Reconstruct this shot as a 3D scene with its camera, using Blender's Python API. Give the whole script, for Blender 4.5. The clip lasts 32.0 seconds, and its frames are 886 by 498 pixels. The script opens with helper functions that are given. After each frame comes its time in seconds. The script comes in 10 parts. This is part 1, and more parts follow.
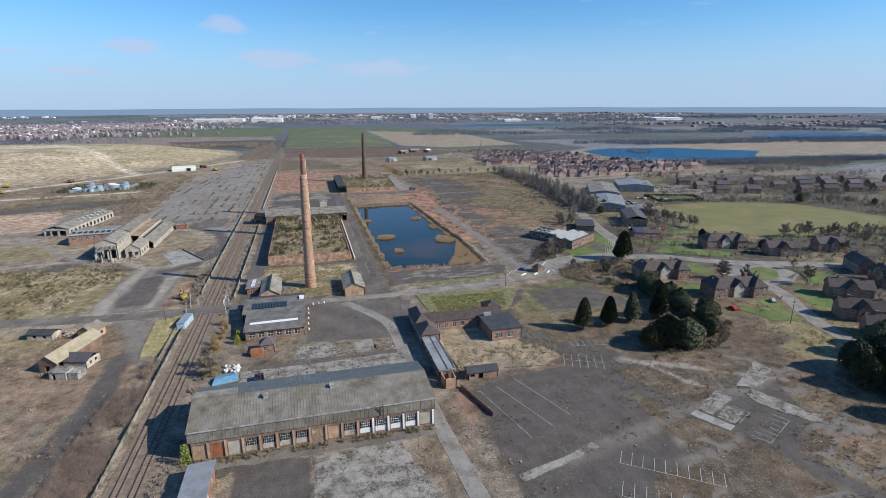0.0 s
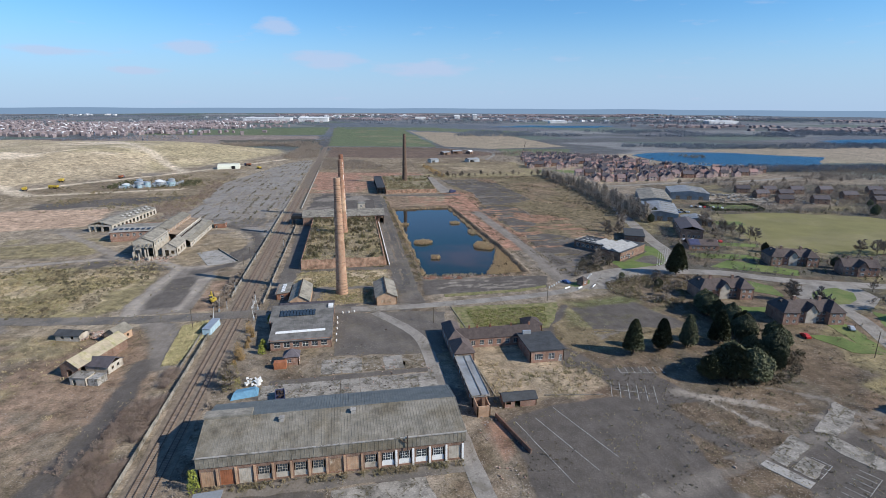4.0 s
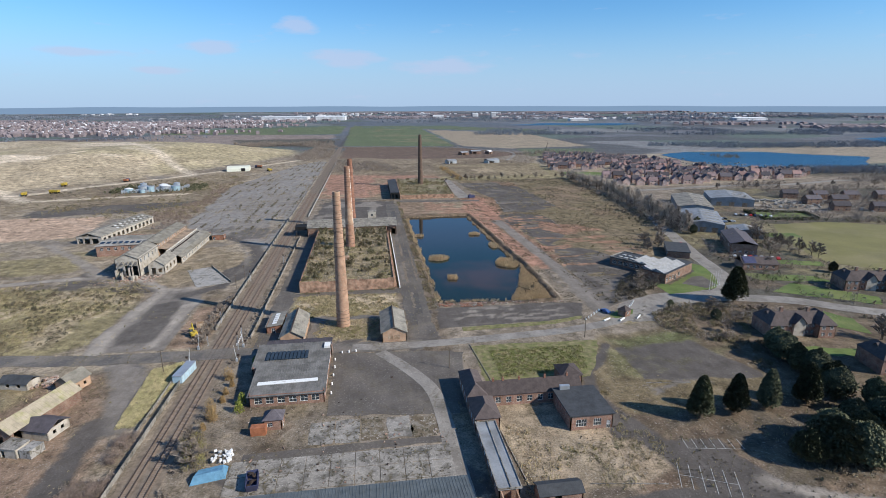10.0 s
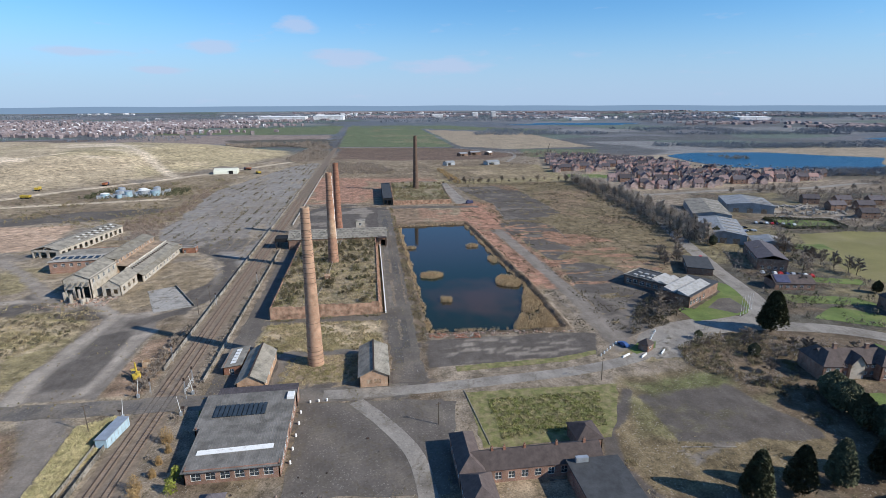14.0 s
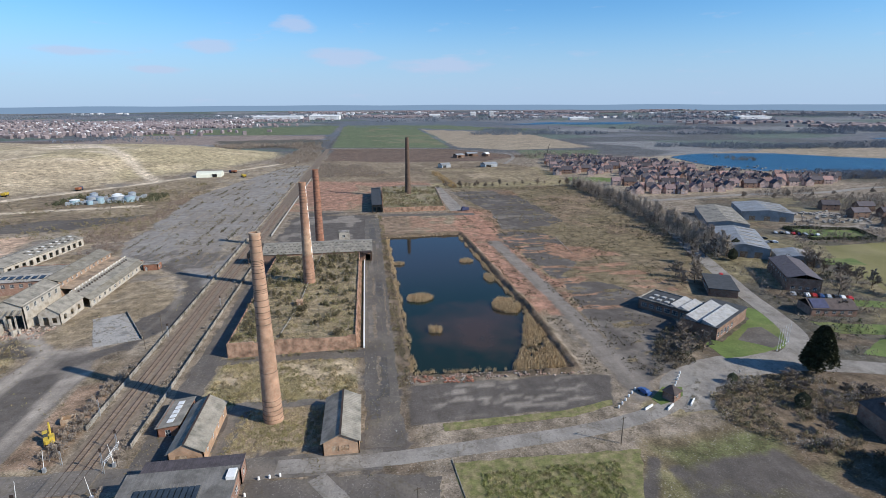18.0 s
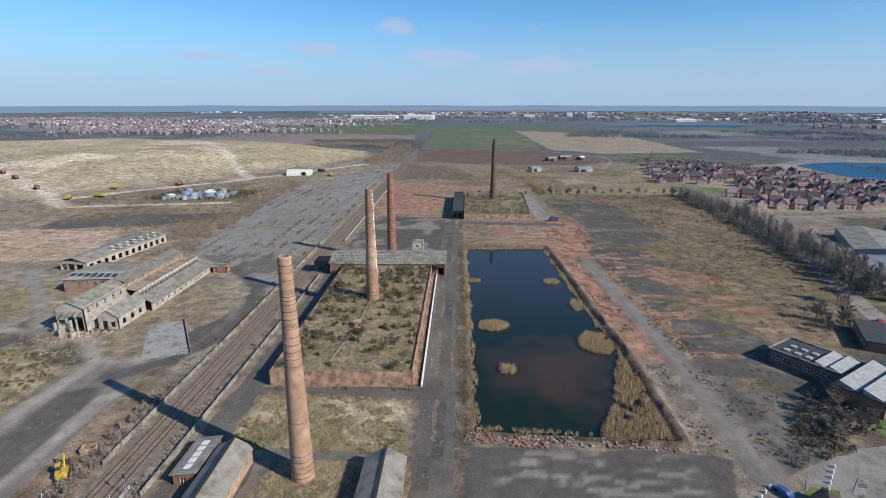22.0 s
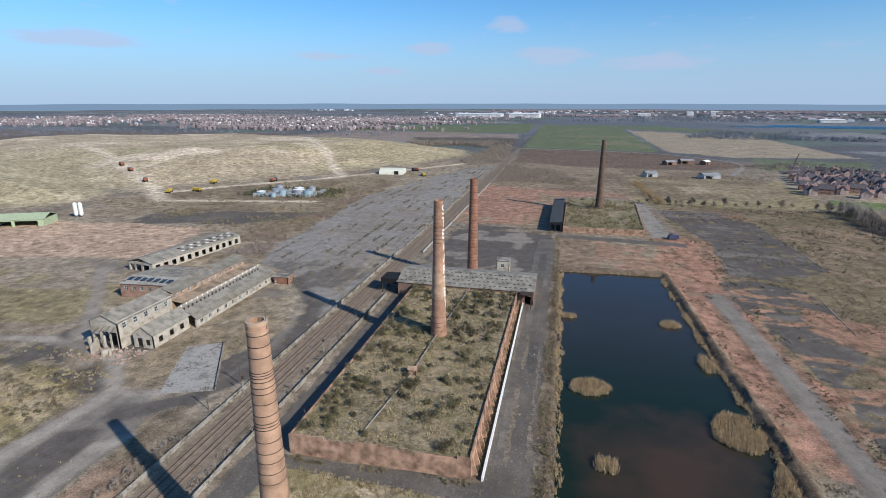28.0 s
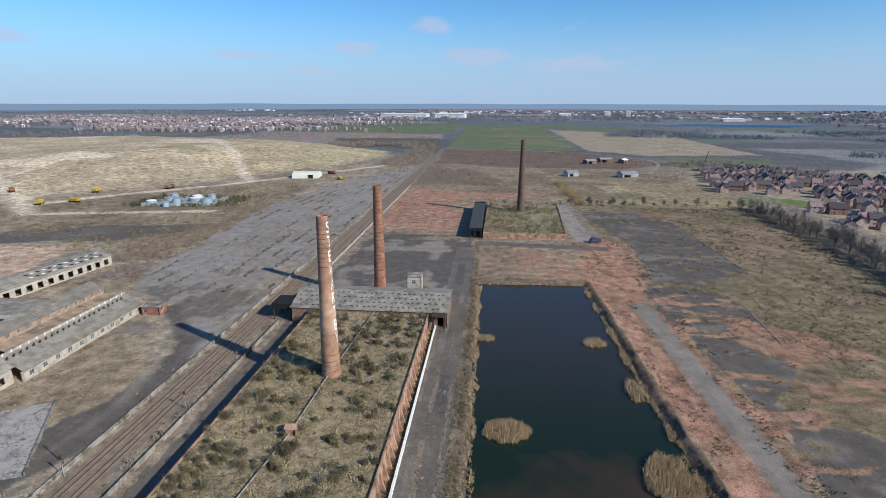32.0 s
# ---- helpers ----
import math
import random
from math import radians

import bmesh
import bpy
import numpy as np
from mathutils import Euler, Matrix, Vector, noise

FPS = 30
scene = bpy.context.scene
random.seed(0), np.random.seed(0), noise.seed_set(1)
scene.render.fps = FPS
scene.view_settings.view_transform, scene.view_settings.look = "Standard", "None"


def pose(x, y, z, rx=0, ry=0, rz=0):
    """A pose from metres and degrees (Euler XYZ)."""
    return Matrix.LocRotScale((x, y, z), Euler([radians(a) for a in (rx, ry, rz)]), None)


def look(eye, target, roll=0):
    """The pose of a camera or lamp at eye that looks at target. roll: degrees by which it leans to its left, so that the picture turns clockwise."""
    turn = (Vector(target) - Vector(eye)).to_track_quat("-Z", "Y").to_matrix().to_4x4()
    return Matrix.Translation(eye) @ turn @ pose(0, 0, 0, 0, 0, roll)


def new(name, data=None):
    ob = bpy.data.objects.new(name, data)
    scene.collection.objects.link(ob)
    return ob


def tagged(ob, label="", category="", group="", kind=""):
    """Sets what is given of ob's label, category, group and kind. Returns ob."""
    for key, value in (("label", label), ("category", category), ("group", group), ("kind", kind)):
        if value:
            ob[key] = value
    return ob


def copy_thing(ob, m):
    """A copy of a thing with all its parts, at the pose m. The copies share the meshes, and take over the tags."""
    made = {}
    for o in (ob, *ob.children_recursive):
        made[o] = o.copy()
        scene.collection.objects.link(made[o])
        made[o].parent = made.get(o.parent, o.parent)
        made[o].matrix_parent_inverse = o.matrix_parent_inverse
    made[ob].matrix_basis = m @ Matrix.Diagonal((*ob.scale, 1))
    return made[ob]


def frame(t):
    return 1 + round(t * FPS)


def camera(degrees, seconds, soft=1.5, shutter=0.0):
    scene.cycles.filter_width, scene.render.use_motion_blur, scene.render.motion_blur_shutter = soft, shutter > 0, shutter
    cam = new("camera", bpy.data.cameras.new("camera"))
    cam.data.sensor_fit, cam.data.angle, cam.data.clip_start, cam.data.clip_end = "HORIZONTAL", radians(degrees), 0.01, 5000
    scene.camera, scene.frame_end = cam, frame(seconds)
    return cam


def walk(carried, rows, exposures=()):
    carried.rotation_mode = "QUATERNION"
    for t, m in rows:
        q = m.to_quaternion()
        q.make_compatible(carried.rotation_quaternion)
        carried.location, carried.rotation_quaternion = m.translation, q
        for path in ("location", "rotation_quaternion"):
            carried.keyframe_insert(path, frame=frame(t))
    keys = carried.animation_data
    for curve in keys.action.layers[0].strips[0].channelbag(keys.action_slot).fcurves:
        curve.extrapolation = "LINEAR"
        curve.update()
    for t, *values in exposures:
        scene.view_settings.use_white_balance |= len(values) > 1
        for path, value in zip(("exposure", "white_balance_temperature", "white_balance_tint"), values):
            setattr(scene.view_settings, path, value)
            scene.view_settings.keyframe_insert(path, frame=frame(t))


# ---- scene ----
cam = camera(80.7, 32.0, 0.65)
PATH = [
    (0, (1.928, -249.689, 85.712), (2.413, -247.824, 85.178), -0.2),
    (0.5, (2.873, -246.851, 85.881), (3.367, -244.987, 85.348), -0.1),
    (1, (4.016, -244.295, 85.974), (4.525, -242.436, 85.441), -0.1),
    (1.5, (4.997, -242.395, 85.967), (5.53, -240.543, 85.434), -0.1),
    (2, (5.582, -241.049, 85.885), (6.138, -239.204, 85.351), 0.0),
    (2.5, (5.828, -240.041, 85.756), (6.348, -238.185, 85.223), -0.0),
    (3, (6.024, -238.911, 85.618), (6.412, -237.022, 85.087), 0.1),
    (3.5, (6.223, -237.387, 85.51), (6.572, -235.491, 84.979), 0.2),
    (5.5, (7.555, -229.089, 85.513), (7.839, -227.182, 84.98), 0.1),
    (6, (7.862, -226.501, 85.619), (8.141, -224.594, 85.086), 0.0),
    (7.5, (9.404, -217.063, 85.982), (9.676, -215.155, 85.448), -0.0),
    (9, (11.267, -206.186, 86.207), (11.536, -204.278, 85.67), -0.1),
    (11, (14.702, -190.78, 86.721), (14.968, -188.873, 86.18), -0.1),
    (13, (18.726, -174.429, 86.296), (18.992, -172.521, 85.756), -0.1),
    (14.5, (21.879, -162.24, 86.146), (22.146, -160.334, 85.604), -0.2),
    (16.5, (25.877, -146.32, 86.171), (26.149, -144.414, 85.629), -0.2),
    (18, (29.254, -134.393, 86.369), (29.527, -132.488, 85.825), -0.2),
    (19, (31.386, -126.799, 86.344), (31.661, -124.894, 85.801), -0.1),
    (20, (33.094, -119.089, 86.037), (33.356, -117.182, 85.495), -0.0),
    (20.5, (34.097, -115.478, 85.811), (34.289, -113.562, 85.269), 0.0),
    (21, (35.14, -111.4, 85.698), (35.243, -109.478, 85.156), -0.1),
    (21.5, (35.958, -107.336, 85.583), (35.963, -105.411, 85.04), -0.1),
    (22, (36.604, -103.521, 85.493), (36.542, -101.597, 84.951), -0.0),
    (22.5, (37.05, -99.701, 85.388), (36.93, -97.78, 84.845), -0.1),
    (23, (37.533, -95.647, 85.371), (37.334, -93.733, 84.828), -0.1),
    (23.5, (37.891, -91.622, 85.153), (37.633, -89.714, 84.61), -0.0),
    (24, (38.154, -87.728, 84.956), (37.839, -85.829, 84.413), -0.1),
    (24.5, (38.363, -83.747, 84.813), (38.013, -81.855, 84.269), -0.1),
    (25, (38.208, -79.812, 84.598), (37.83, -77.925, 84.054), -0.1),
    (25.5, (38.095, -75.895, 84.395), (37.699, -74.012, 83.85), -0.0),
    (27.5, (38.716, -61.015, 83.06), (38.279, -59.141, 82.514), 0.0),
    (28, (39.211, -57.389, 82.853), (38.773, -55.516, 82.306), 0.0),
    (29, (40.45, -50.319, 82.402), (40.011, -48.446, 81.855), 0.1),
    (30, (41.57, -42.819, 81.85), (41.134, -40.945, 81.303), 0.2),
    (31, (43.09, -35.872, 81.625), (42.678, -33.993, 81.077), 0.2),
    (31.5, (44.174, -31.97, 81.498), (43.851, -30.073, 80.951), 0.1),
    (32, (45.109, -28.261, 81.383), (44.926, -26.346, 80.837), 0.1),
]
walk(cam, [(t, look(eye, target, roll)) for t, eye, target, roll in PATH], [(0, 0.3, 5850, 6), (19, 0.3, 5850, 6), (22, 0.2, 5850, 6), (32, 0.2, 5850, 6)])

# ---- building tools ----
class Geo:
    """Collects faces of one mesh."""

    def __init__(self):
        self.v, self.f, self.weld = [], [], False

    def add(self, pts, faces):
        n = len(self.v)
        self.v += [tuple(p) for p in pts]
        self.f += [tuple(i + n for i in f) for f in faces]
        return self

    def box(self, x0, y0, z0, x1, y1, z1):
        x0, x1 = min(x0, x1), max(x0, x1)
        y0, y1 = min(y0, y1), max(y0, y1)
        p = [(x0, y0, z0), (x1, y0, z0), (x1, y1, z0), (x0, y1, z0), (x0, y0, z1), (x1, y0, z1), (x1, y1, z1), (x0, y1, z1)]
        return self.add(p, [(0, 3, 2, 1), (4, 5, 6, 7), (0, 1, 5, 4), (1, 2, 6, 5), (2, 3, 7, 6), (3, 0, 4, 7)])

    def rbox(self, c, s, rz=0.0, rx=0.0):
        """A box of size s round c, turned."""
        m = Matrix.Rotation(radians(rz), 3, "Z") @ Matrix.Rotation(radians(rx), 3, "X")
        k = [Vector((a * s[0] / 2, b * s[1] / 2, d * s[2] / 2)) for d in (-1, 1) for a, b in ((-1, -1), (1, -1), (1, 1), (-1, 1))]
        return self.add([m @ q + Vector(c) for q in k], [(0, 3, 2, 1), (4, 5, 6, 7), (0, 1, 5, 4), (1, 2, 6, 5), (2, 3, 7, 6), (3, 0, 4, 7)])

    def slab(self, pts, t):
        """A plate of thickness t below a planar outline given in 3D."""
        n = len(pts)
        nor = (Vector(pts[1]) - Vector(pts[0])).cross(Vector(pts[2]) - Vector(pts[1])).normalized()
        low = [Vector(p) - nor * t for p in pts]
        return self.add(list(pts) + low, [tuple(range(n)), tuple(range(2 * n - 1, n - 1, -1))] + [(i, i + n, (i + 1) % n + n, (i + 1) % n) for i in range(n)])

    def prism(self, poly, z0, z1):
        n = len(poly)
        return self.add([(x, y, z0) for x, y in poly] + [(x, y, z1) for x, y in poly],
                        [tuple(range(n - 1, -1, -1)), tuple(range(n, 2 * n))] + [(i, (i + 1) % n, (i + 1) % n + n, i + n) for i in range(n)])

    def cyl(self, x, y, z0, z1, r0, r1=None, n=12, cap=True):
        r1 = r0 if r1 is None else r1
        a = [2 * math.pi * i / n for i in range(n)]
        f = [(i, (i + 1) % n, (i + 1) % n + n, i + n) for i in range(n)]
        if cap:
            f += [tuple(range(n - 1, -1, -1)), tuple(range(n, 2 * n))]
        return self.add([(x + r0 * math.cos(t), y + r0 * math.sin(t), z0) for t in a] + [(x + r1 * math.cos(t), y + r1 * math.sin(t), z1) for t in a], f)

    def ring(self, x, y, z0, z1, ri0, ro0, ri1, ro1, n=32):
        a = [2 * math.pi * i / n for i in range(n)]
        p = [(x + r * math.cos(t), y + r * math.sin(t), z) for r, z in ((ro0, z0), (ro1, z1), (ri1, z1), (ri0, z0)) for t in a]
        f = []
        for k in range(4):
            for i in range(n):
                j = (i + 1) % n
                f.append((k * n + i, k * n + j, ((k + 1) % 4) * n + j, ((k + 1) % 4) * n + i))
        return self.add(p, f)

    def beam(self, a, b, r, n=4):
        a, b = Vector(a), Vector(b)
        d = (b - a).normalized()
        u = d.orthogonal().normalized()
        w = d.cross(u)
        k = [2 * math.pi * (i + 0.5) / n for i in range(n)]
        rr = (r, r) if not isinstance(r, tuple) else r
        p = [a + rr[0] * (u * math.cos(t) + w * math.sin(t)) for t in k] + [b + rr[1] * (u * math.cos(t) + w * math.sin(t)) for t in k]
        return self.add(p, [(i, (i + 1) % n, (i + 1) % n + n, i + n) for i in range(n)] + [tuple(range(n - 1, -1, -1)), tuple(range(n, 2 * n))])

    def gable(self, x0, y0, x1, y1, z0, z1, axis="y", t=0.18, over=0.35):
        """Both slopes of a pitched roof; axis: the way of its ridge."""
        if axis == "y":
            c = (x0 + x1) / 2
            dz = (z1 - z0) / (c - x0) * over
            self.slab([(x0 - over, y0 - over, z0 - dz), (c, y0 - over, z1), (c, y1 + over, z1), (x0 - over, y1 + over, z0 - dz)][::-1], t)
            self.slab([(c, y0 - over, z1), (x1 + over, y0 - over, z0 - dz), (x1 + over, y1 + over, z0 - dz), (c, y1 + over, z1)][::-1], t)
        else:
            c = (y0 + y1) / 2
            dz = (z1 - z0) / (c - y0) * over
            self.slab([(x0 - over, y0 - over, z0 - dz), (x1 + over, y0 - over, z0 - dz), (x1 + over, c, z1), (x0 - over, c, z1)], t)
            self.slab([(x0 - over, c, z1), (x1 + over, c, z1), (x1 + over, y1 + over, z0 - dz), (x0 - over, y1 + over, z0 - dz)], t)
        return self

    def hip(self, x0, y0, x1, y1, z0, z1, over=0.4):
        x0, y0, x1, y1 = x0 - over, y0 - over, x1 + over, y1 + over
        w, d = x1 - x0, y1 - y0
        if w >= d:
            a, b = (x0 + d / 2, (y0 + y1) / 2, z1), (x1 - d / 2, (y0 + y1) / 2, z1)
            f = [(0, 1, 5, 4), (1, 2, 5), (2, 3, 4, 5), (3, 0, 4)]
        else:
            a, b = ((x0 + x1) / 2, y0 + w / 2, z1), ((x0 + x1) / 2, y1 - w / 2, z1)
            f = [(0, 1, 4), (1, 2, 5, 4), (2, 3, 5), (3, 0, 4, 5)]
        return self.add([(x0, y0, z0), (x1, y0, z0), (x1, y1, z0), (x0, y1, z0), a, b], f + [(3, 2, 1, 0)])

    def wall(self, a, b, z0, z1, t=0.3, holes=(), z1b=None):
        """A wall from a to b (plan), of thickness t to its left, with holes (s0, s1, za, zb) cut through."""
        a, b = Vector((a[0], a[1], 0)), Vector((b[0], b[1], 0))
        d = (b - a)
        length = d.length
        d.normalize()
        n = Vector((-d.y, d.x, 0))

        def piece(s0, s1, za, zb):
            if s1 - s0 < 1e-3 or zb - za < 1e-3:
                return
            p = [a + d * s0, a + d * s1, a + d * s1 + n * t, a + d * s0 + n * t]
            self.prism([(q.x, q.y) for q in p], za, zb)

        s = 0.0
        for s0, s1, za, zb in sorted(holes):
            piece(s, s0, z0, z1)
            piece(s0, s1, z0, za)
            piece(s0, s1, zb, z1)
            s = s1
        piece(s, length, z0, z1)
        self.weld = len(holes) > 0
        return self

    def fold(self, front, back, low):
        """A folded plate: a profile at two ends, closed by a flat underside (low: corners a, b, c, d)."""
        n = len(front)
        f = [(i, i + 1, n + i + 1, n + i) for i in range(n - 1)]
        o = 2 * n
        f += [(o + 3, o + 2, o + 1, o), (o, o + 1, *range(n - 1, -1, -1)), (o + 2, o + 3, *range(n, 2 * n)), (o + 3, o, 0, n), (o + 1, o + 2, 2 * n - 1, n - 1)]
        return self.add(list(front) + list(back) + list(low), f)

    def mesh(self, name, material, smooth=False):
        me = bpy.data.meshes.new(name)
        me.from_pydata(self.v, [], self.f)
        me.materials.append(material)
        if smooth:
            me.polygons.foreach_set("use_smooth", [True] * len(me.polygons))
        if self.weld:
            bm = bmesh.new()
            bm.from_mesh(me)
            bmesh.ops.remove_doubles(bm, verts=bm.verts, dist=0.002)
            bm.to_mesh(me)
            bm.free()
        me.update()
        return me

    def ob(self, name, material, parent=None, label="", smooth=False):
        o = new(name, self.mesh(name, material, smooth))
        if parent is not None:
            o.parent = parent
        return tagged(o, label)


def part(name, me, parent, label="", loc=(0, 0, 0), rz=0.0, sc=(1, 1, 1)):
    """One mesh object under a thing or a part."""
    o = new(name, me)
    o.parent = parent
    o.location, o.scale = loc, sc
    o.rotation_euler = (0, 0, radians(rz))
    return tagged(o, label)


def thing(name, label, category, x=0, y=0, z=0, rz=0, group="", kind=""):
    o = new(name)
    o.empty_display_size = 0.5
    o.matrix_basis = pose(x, y, z, 0, 0, rz)
    return tagged(o, label, category, group, kind)


def struct(ob, label, category=""):
    return tagged(ob, label, category, "", "structure")


def lattice(x, y, seed=0):
    """Smooth value noise in 0..1 on arrays."""
    x, y = np.asarray(x, float), np.asarray(y, float)
    xi, yi = np.floor(x).astype(np.int64), np.floor(y).astype(np.int64)
    fx, fy = x - xi, y - yi
    fx, fy = fx * fx * (3 - 2 * fx), fy * fy * (3 - 2 * fy)

    def h(a, b):
        n = (a * 374761393 + b * 668265263 + seed * 982451653) & 0x7FFFFFFF
        n = ((n ^ (n >> 13)) * 1274126177) & 0x7FFFFFFF
        return ((n ^ (n >> 16)) & 0xFFFF) / 65535.0

    return (h(xi, yi) * (1 - fx) + h(xi + 1, yi) * fx) * (1 - fy) + (h(xi, yi + 1) * (1 - fx) + h(xi + 1, yi + 1) * fx) * fy


def fbm(x, y, s, seed=0, octaves=4):
    out, amp, tot = 0, 1.0, 0
    for k in range(octaves):
        out = out + amp * lattice(np.asarray(x) / s * 2**k, np.asarray(y) / s * 2**k, seed + k)
        tot += amp
        amp *= 0.55
    return out / tot


def inside(px, py, poly):
    """Signed distance to a polygon (positive inside), on arrays."""
    px, py = np.asarray(px, float), np.asarray(py, float)
    d = np.full(px.shape, 1e18)
    s = np.zeros(px.shape, bool)
    n = len(poly)
    for i in range(n):
        (ax, ay), (bx, by) = poly[i], poly[(i + 1) % n]
        ex, ey = bx - ax, by - ay
        t = np.clip(((px - ax) * ex + (py - ay) * ey) / (ex * ex + ey * ey + 1e-9), 0, 1)
        d = np.minimum(d, (px - ax - t * ex) ** 2 + (py - ay - t * ey) ** 2)
        if abs(ey) > 1e-9:
            cr = ((ay > py) != (by > py)) & (px < (bx - ax) * (py - ay) / ey + ax)
            s ^= cr
    return np.where(s, 1, -1) * np.sqrt(d)

# ---- light ----
SUN_DIR = Vector((0.738, -0.406, 0.539)).normalized()
world = bpy.data.worlds.new("sky")
scene.world = world
world.use_nodes = True
_nt = world.node_tree
_bg = _nt.nodes["Background"]
_sky = _nt.nodes.new("ShaderNodeTexSky")
_sky.sky_type = "NISHITA"
_sky.sun_disc = False
_sky.sun_elevation = math.asin(SUN_DIR.z)
_sky.sun_rotation = math.atan2(SUN_DIR.x, SUN_DIR.y)
_sky.air_density, _sky.dust_density, _sky.ozone_density = 1.0, 0.3, 4.0
# thin scattered clouds
_tc = _nt.nodes.new("ShaderNodeTexCoord")
_mp = _nt.nodes.new("ShaderNodeMapping")
_mp.inputs["Scale"].default_value = (3.2, 3.2, 13.0)
_mp.inputs["Location"].default_value = (0.35, 0.1, 0.2)
_cn = _nt.nodes.new("ShaderNodeTexNoise")
_cn.inputs["Scale"].default_value = 4.5
_cn.inputs["Detail"].default_value = 7
_cn.inputs["Roughness"].default_value = 0.55
_cr = _nt.nodes.new("ShaderNodeMapRange")
_cr.inputs["From Min"].default_value, _cr.inputs["From Max"].default_value = 0.62, 0.9
_cr.inputs["To Max"].default_value = 0.6
_mx = _nt.nodes.new("ShaderNodeMix")
_mx.data_type = "RGBA"
_mx.inputs[7].default_value = (5.3, 5.5, 6.9, 1)
_nt.links.new(_tc.outputs["Generated"], _mp.inputs["Vector"])
_nt.links.new(_mp.outputs["Vector"], _cn.inputs["Vector"])
_ti = _nt.nodes.new("ShaderNodeMix")
_ti.data_type, _ti.blend_type = "RGBA", "MULTIPLY"
_ti.inputs["Factor"].default_value = 1.0
_ti.inputs[7].default_value = (0.80, 1.10, 1.30, 1)
_nt.links.new(_sky.outputs["Color"], _ti.inputs[6])
_sp = _nt.nodes.new("ShaderNodeSeparateXYZ")
_hz = _nt.nodes.new("ShaderNodeMapRange")
_hz.interpolation_type = "SMOOTHERSTEP"
_hz.inputs["From Min"].default_value, _hz.inputs["From Max"].default_value = -0.02, 0.19
_hz.inputs["To Min"].default_value, _hz.inputs["To Max"].default_value = 0.85, 0.0
_hm = _nt.nodes.new("ShaderNodeMix")
_hm.data_type = "RGBA"
_hm.inputs[7].default_value = (4.35, 5.3, 7.0, 1)
_nt.links.new(_tc.outputs["Generated"], _sp.inputs[0])
_nt.links.new(_sp.outputs["Z"], _hz.inputs["Value"])
_nt.links.new(_hz.outputs["Result"], _hm.inputs["Factor"])
_nt.links.new(_ti.outputs[2], _hm.inputs[6])
_nt.links.new(_hm.outputs[2], _mx.inputs[6])
# a few separate small clouds
_sum = None
for _d, _w, _h in (((-0.11, 0.986, 0.128), 0.05, 0.02), ((-0.255, 0.963, 0.089), 0.055, 0.014), ((-0.036, 0.996, 0.077), 0.09, 0.022), ((0.13, 0.99, 0.063), 0.11, 0.016), ((-0.327, 0.944, 0.051), 0.06, 0.009), ((-0.72, 0.69, 0.089), 0.085, 0.018), ((-0.42, 0.905, 0.075), 0.08, 0.01)):
    _m = _nt.nodes.new("ShaderNodeMapping")
    _m.inputs["Location"].default_value = (-_d[0] / _w, -_d[1] / 0.3, -_d[2] / _h)
    _m.inputs["Scale"].default_value = (1 / _w, 1 / 0.3, 1 / _h)
    _s = _nt.nodes.new("ShaderNodeTexGradient")
    _s.gradient_type = "SPHERICAL"
    _nt.links.new(_tc.outputs["Generated"], _m.inputs["Vector"]), _nt.links.new(_m.outputs["Vector"], _s.inputs["Vector"])
    _a = _nt.nodes.new("ShaderNodeMath")
    _a.operation = "MULTIPLY_ADD"
    _a.inputs[1].default_value = 0.72
    _nt.links.new(_s.outputs["Fac"], _a.inputs[0])
    if _sum is not None:
        _nt.links.new(_sum, _a.inputs[2])
    else:
        _a.inputs[2].default_value = 0.0
    _sum = _a.outputs[0]
_ca = _nt.nodes.new("ShaderNodeMath")
_nt.links.new(_sum, _ca.inputs[0]), _nt.links.new(_cn.outputs["Fac"], _ca.inputs[1])
_nt.links.new(_ca.outputs[0], _cr.inputs["Value"])
_nt.links.new(_cr.outputs["Result"], _mx.inputs["Factor"])
_nt.links.new(_mx.outputs[2], _bg.inputs["Color"])
_bg.inputs["Strength"].default_value = 0.088
sun = new("sun", bpy.data.lights.new("sun", "SUN"))
sun.data.energy, sun.data.angle, sun.data.color = 5.0, radians(0.55), (1.0, 0.865, 0.71)
sun.matrix_world = look((300, -200, 260), Vector((300, -200, 260)) - SUN_DIR)


# ---- materials ----
def streaks(nt, pos, amp, along=(0.5, 0.045, 1.0)):
    """Light and dark streaks drawn out along y."""
    mp = nt.nodes.new("ShaderNodeMapping")
    mp.inputs["Scale"].default_value = along
    n = nt.nodes.new("ShaderNodeTexNoise")
    n.inputs["Scale"].default_value, n.inputs["Detail"].default_value, n.inputs["Roughness"].default_value = 1.0, 6, 0.6
    r = nt.nodes.new("ShaderNodeMapRange")
    r.inputs["From Min"].default_value, r.inputs["From Max"].default_value = 0.35, 0.65
    r.inputs["To Min"].default_value, r.inputs["To Max"].default_value = 1 - amp, 1 + amp
    nt.links.new(pos, mp.inputs["Vector"]), nt.links.new(mp.outputs["Vector"], n.inputs["Vector"]), nt.links.new(n.outputs["Fac"], r.inputs["Value"])
    return r.outputs["Result"]


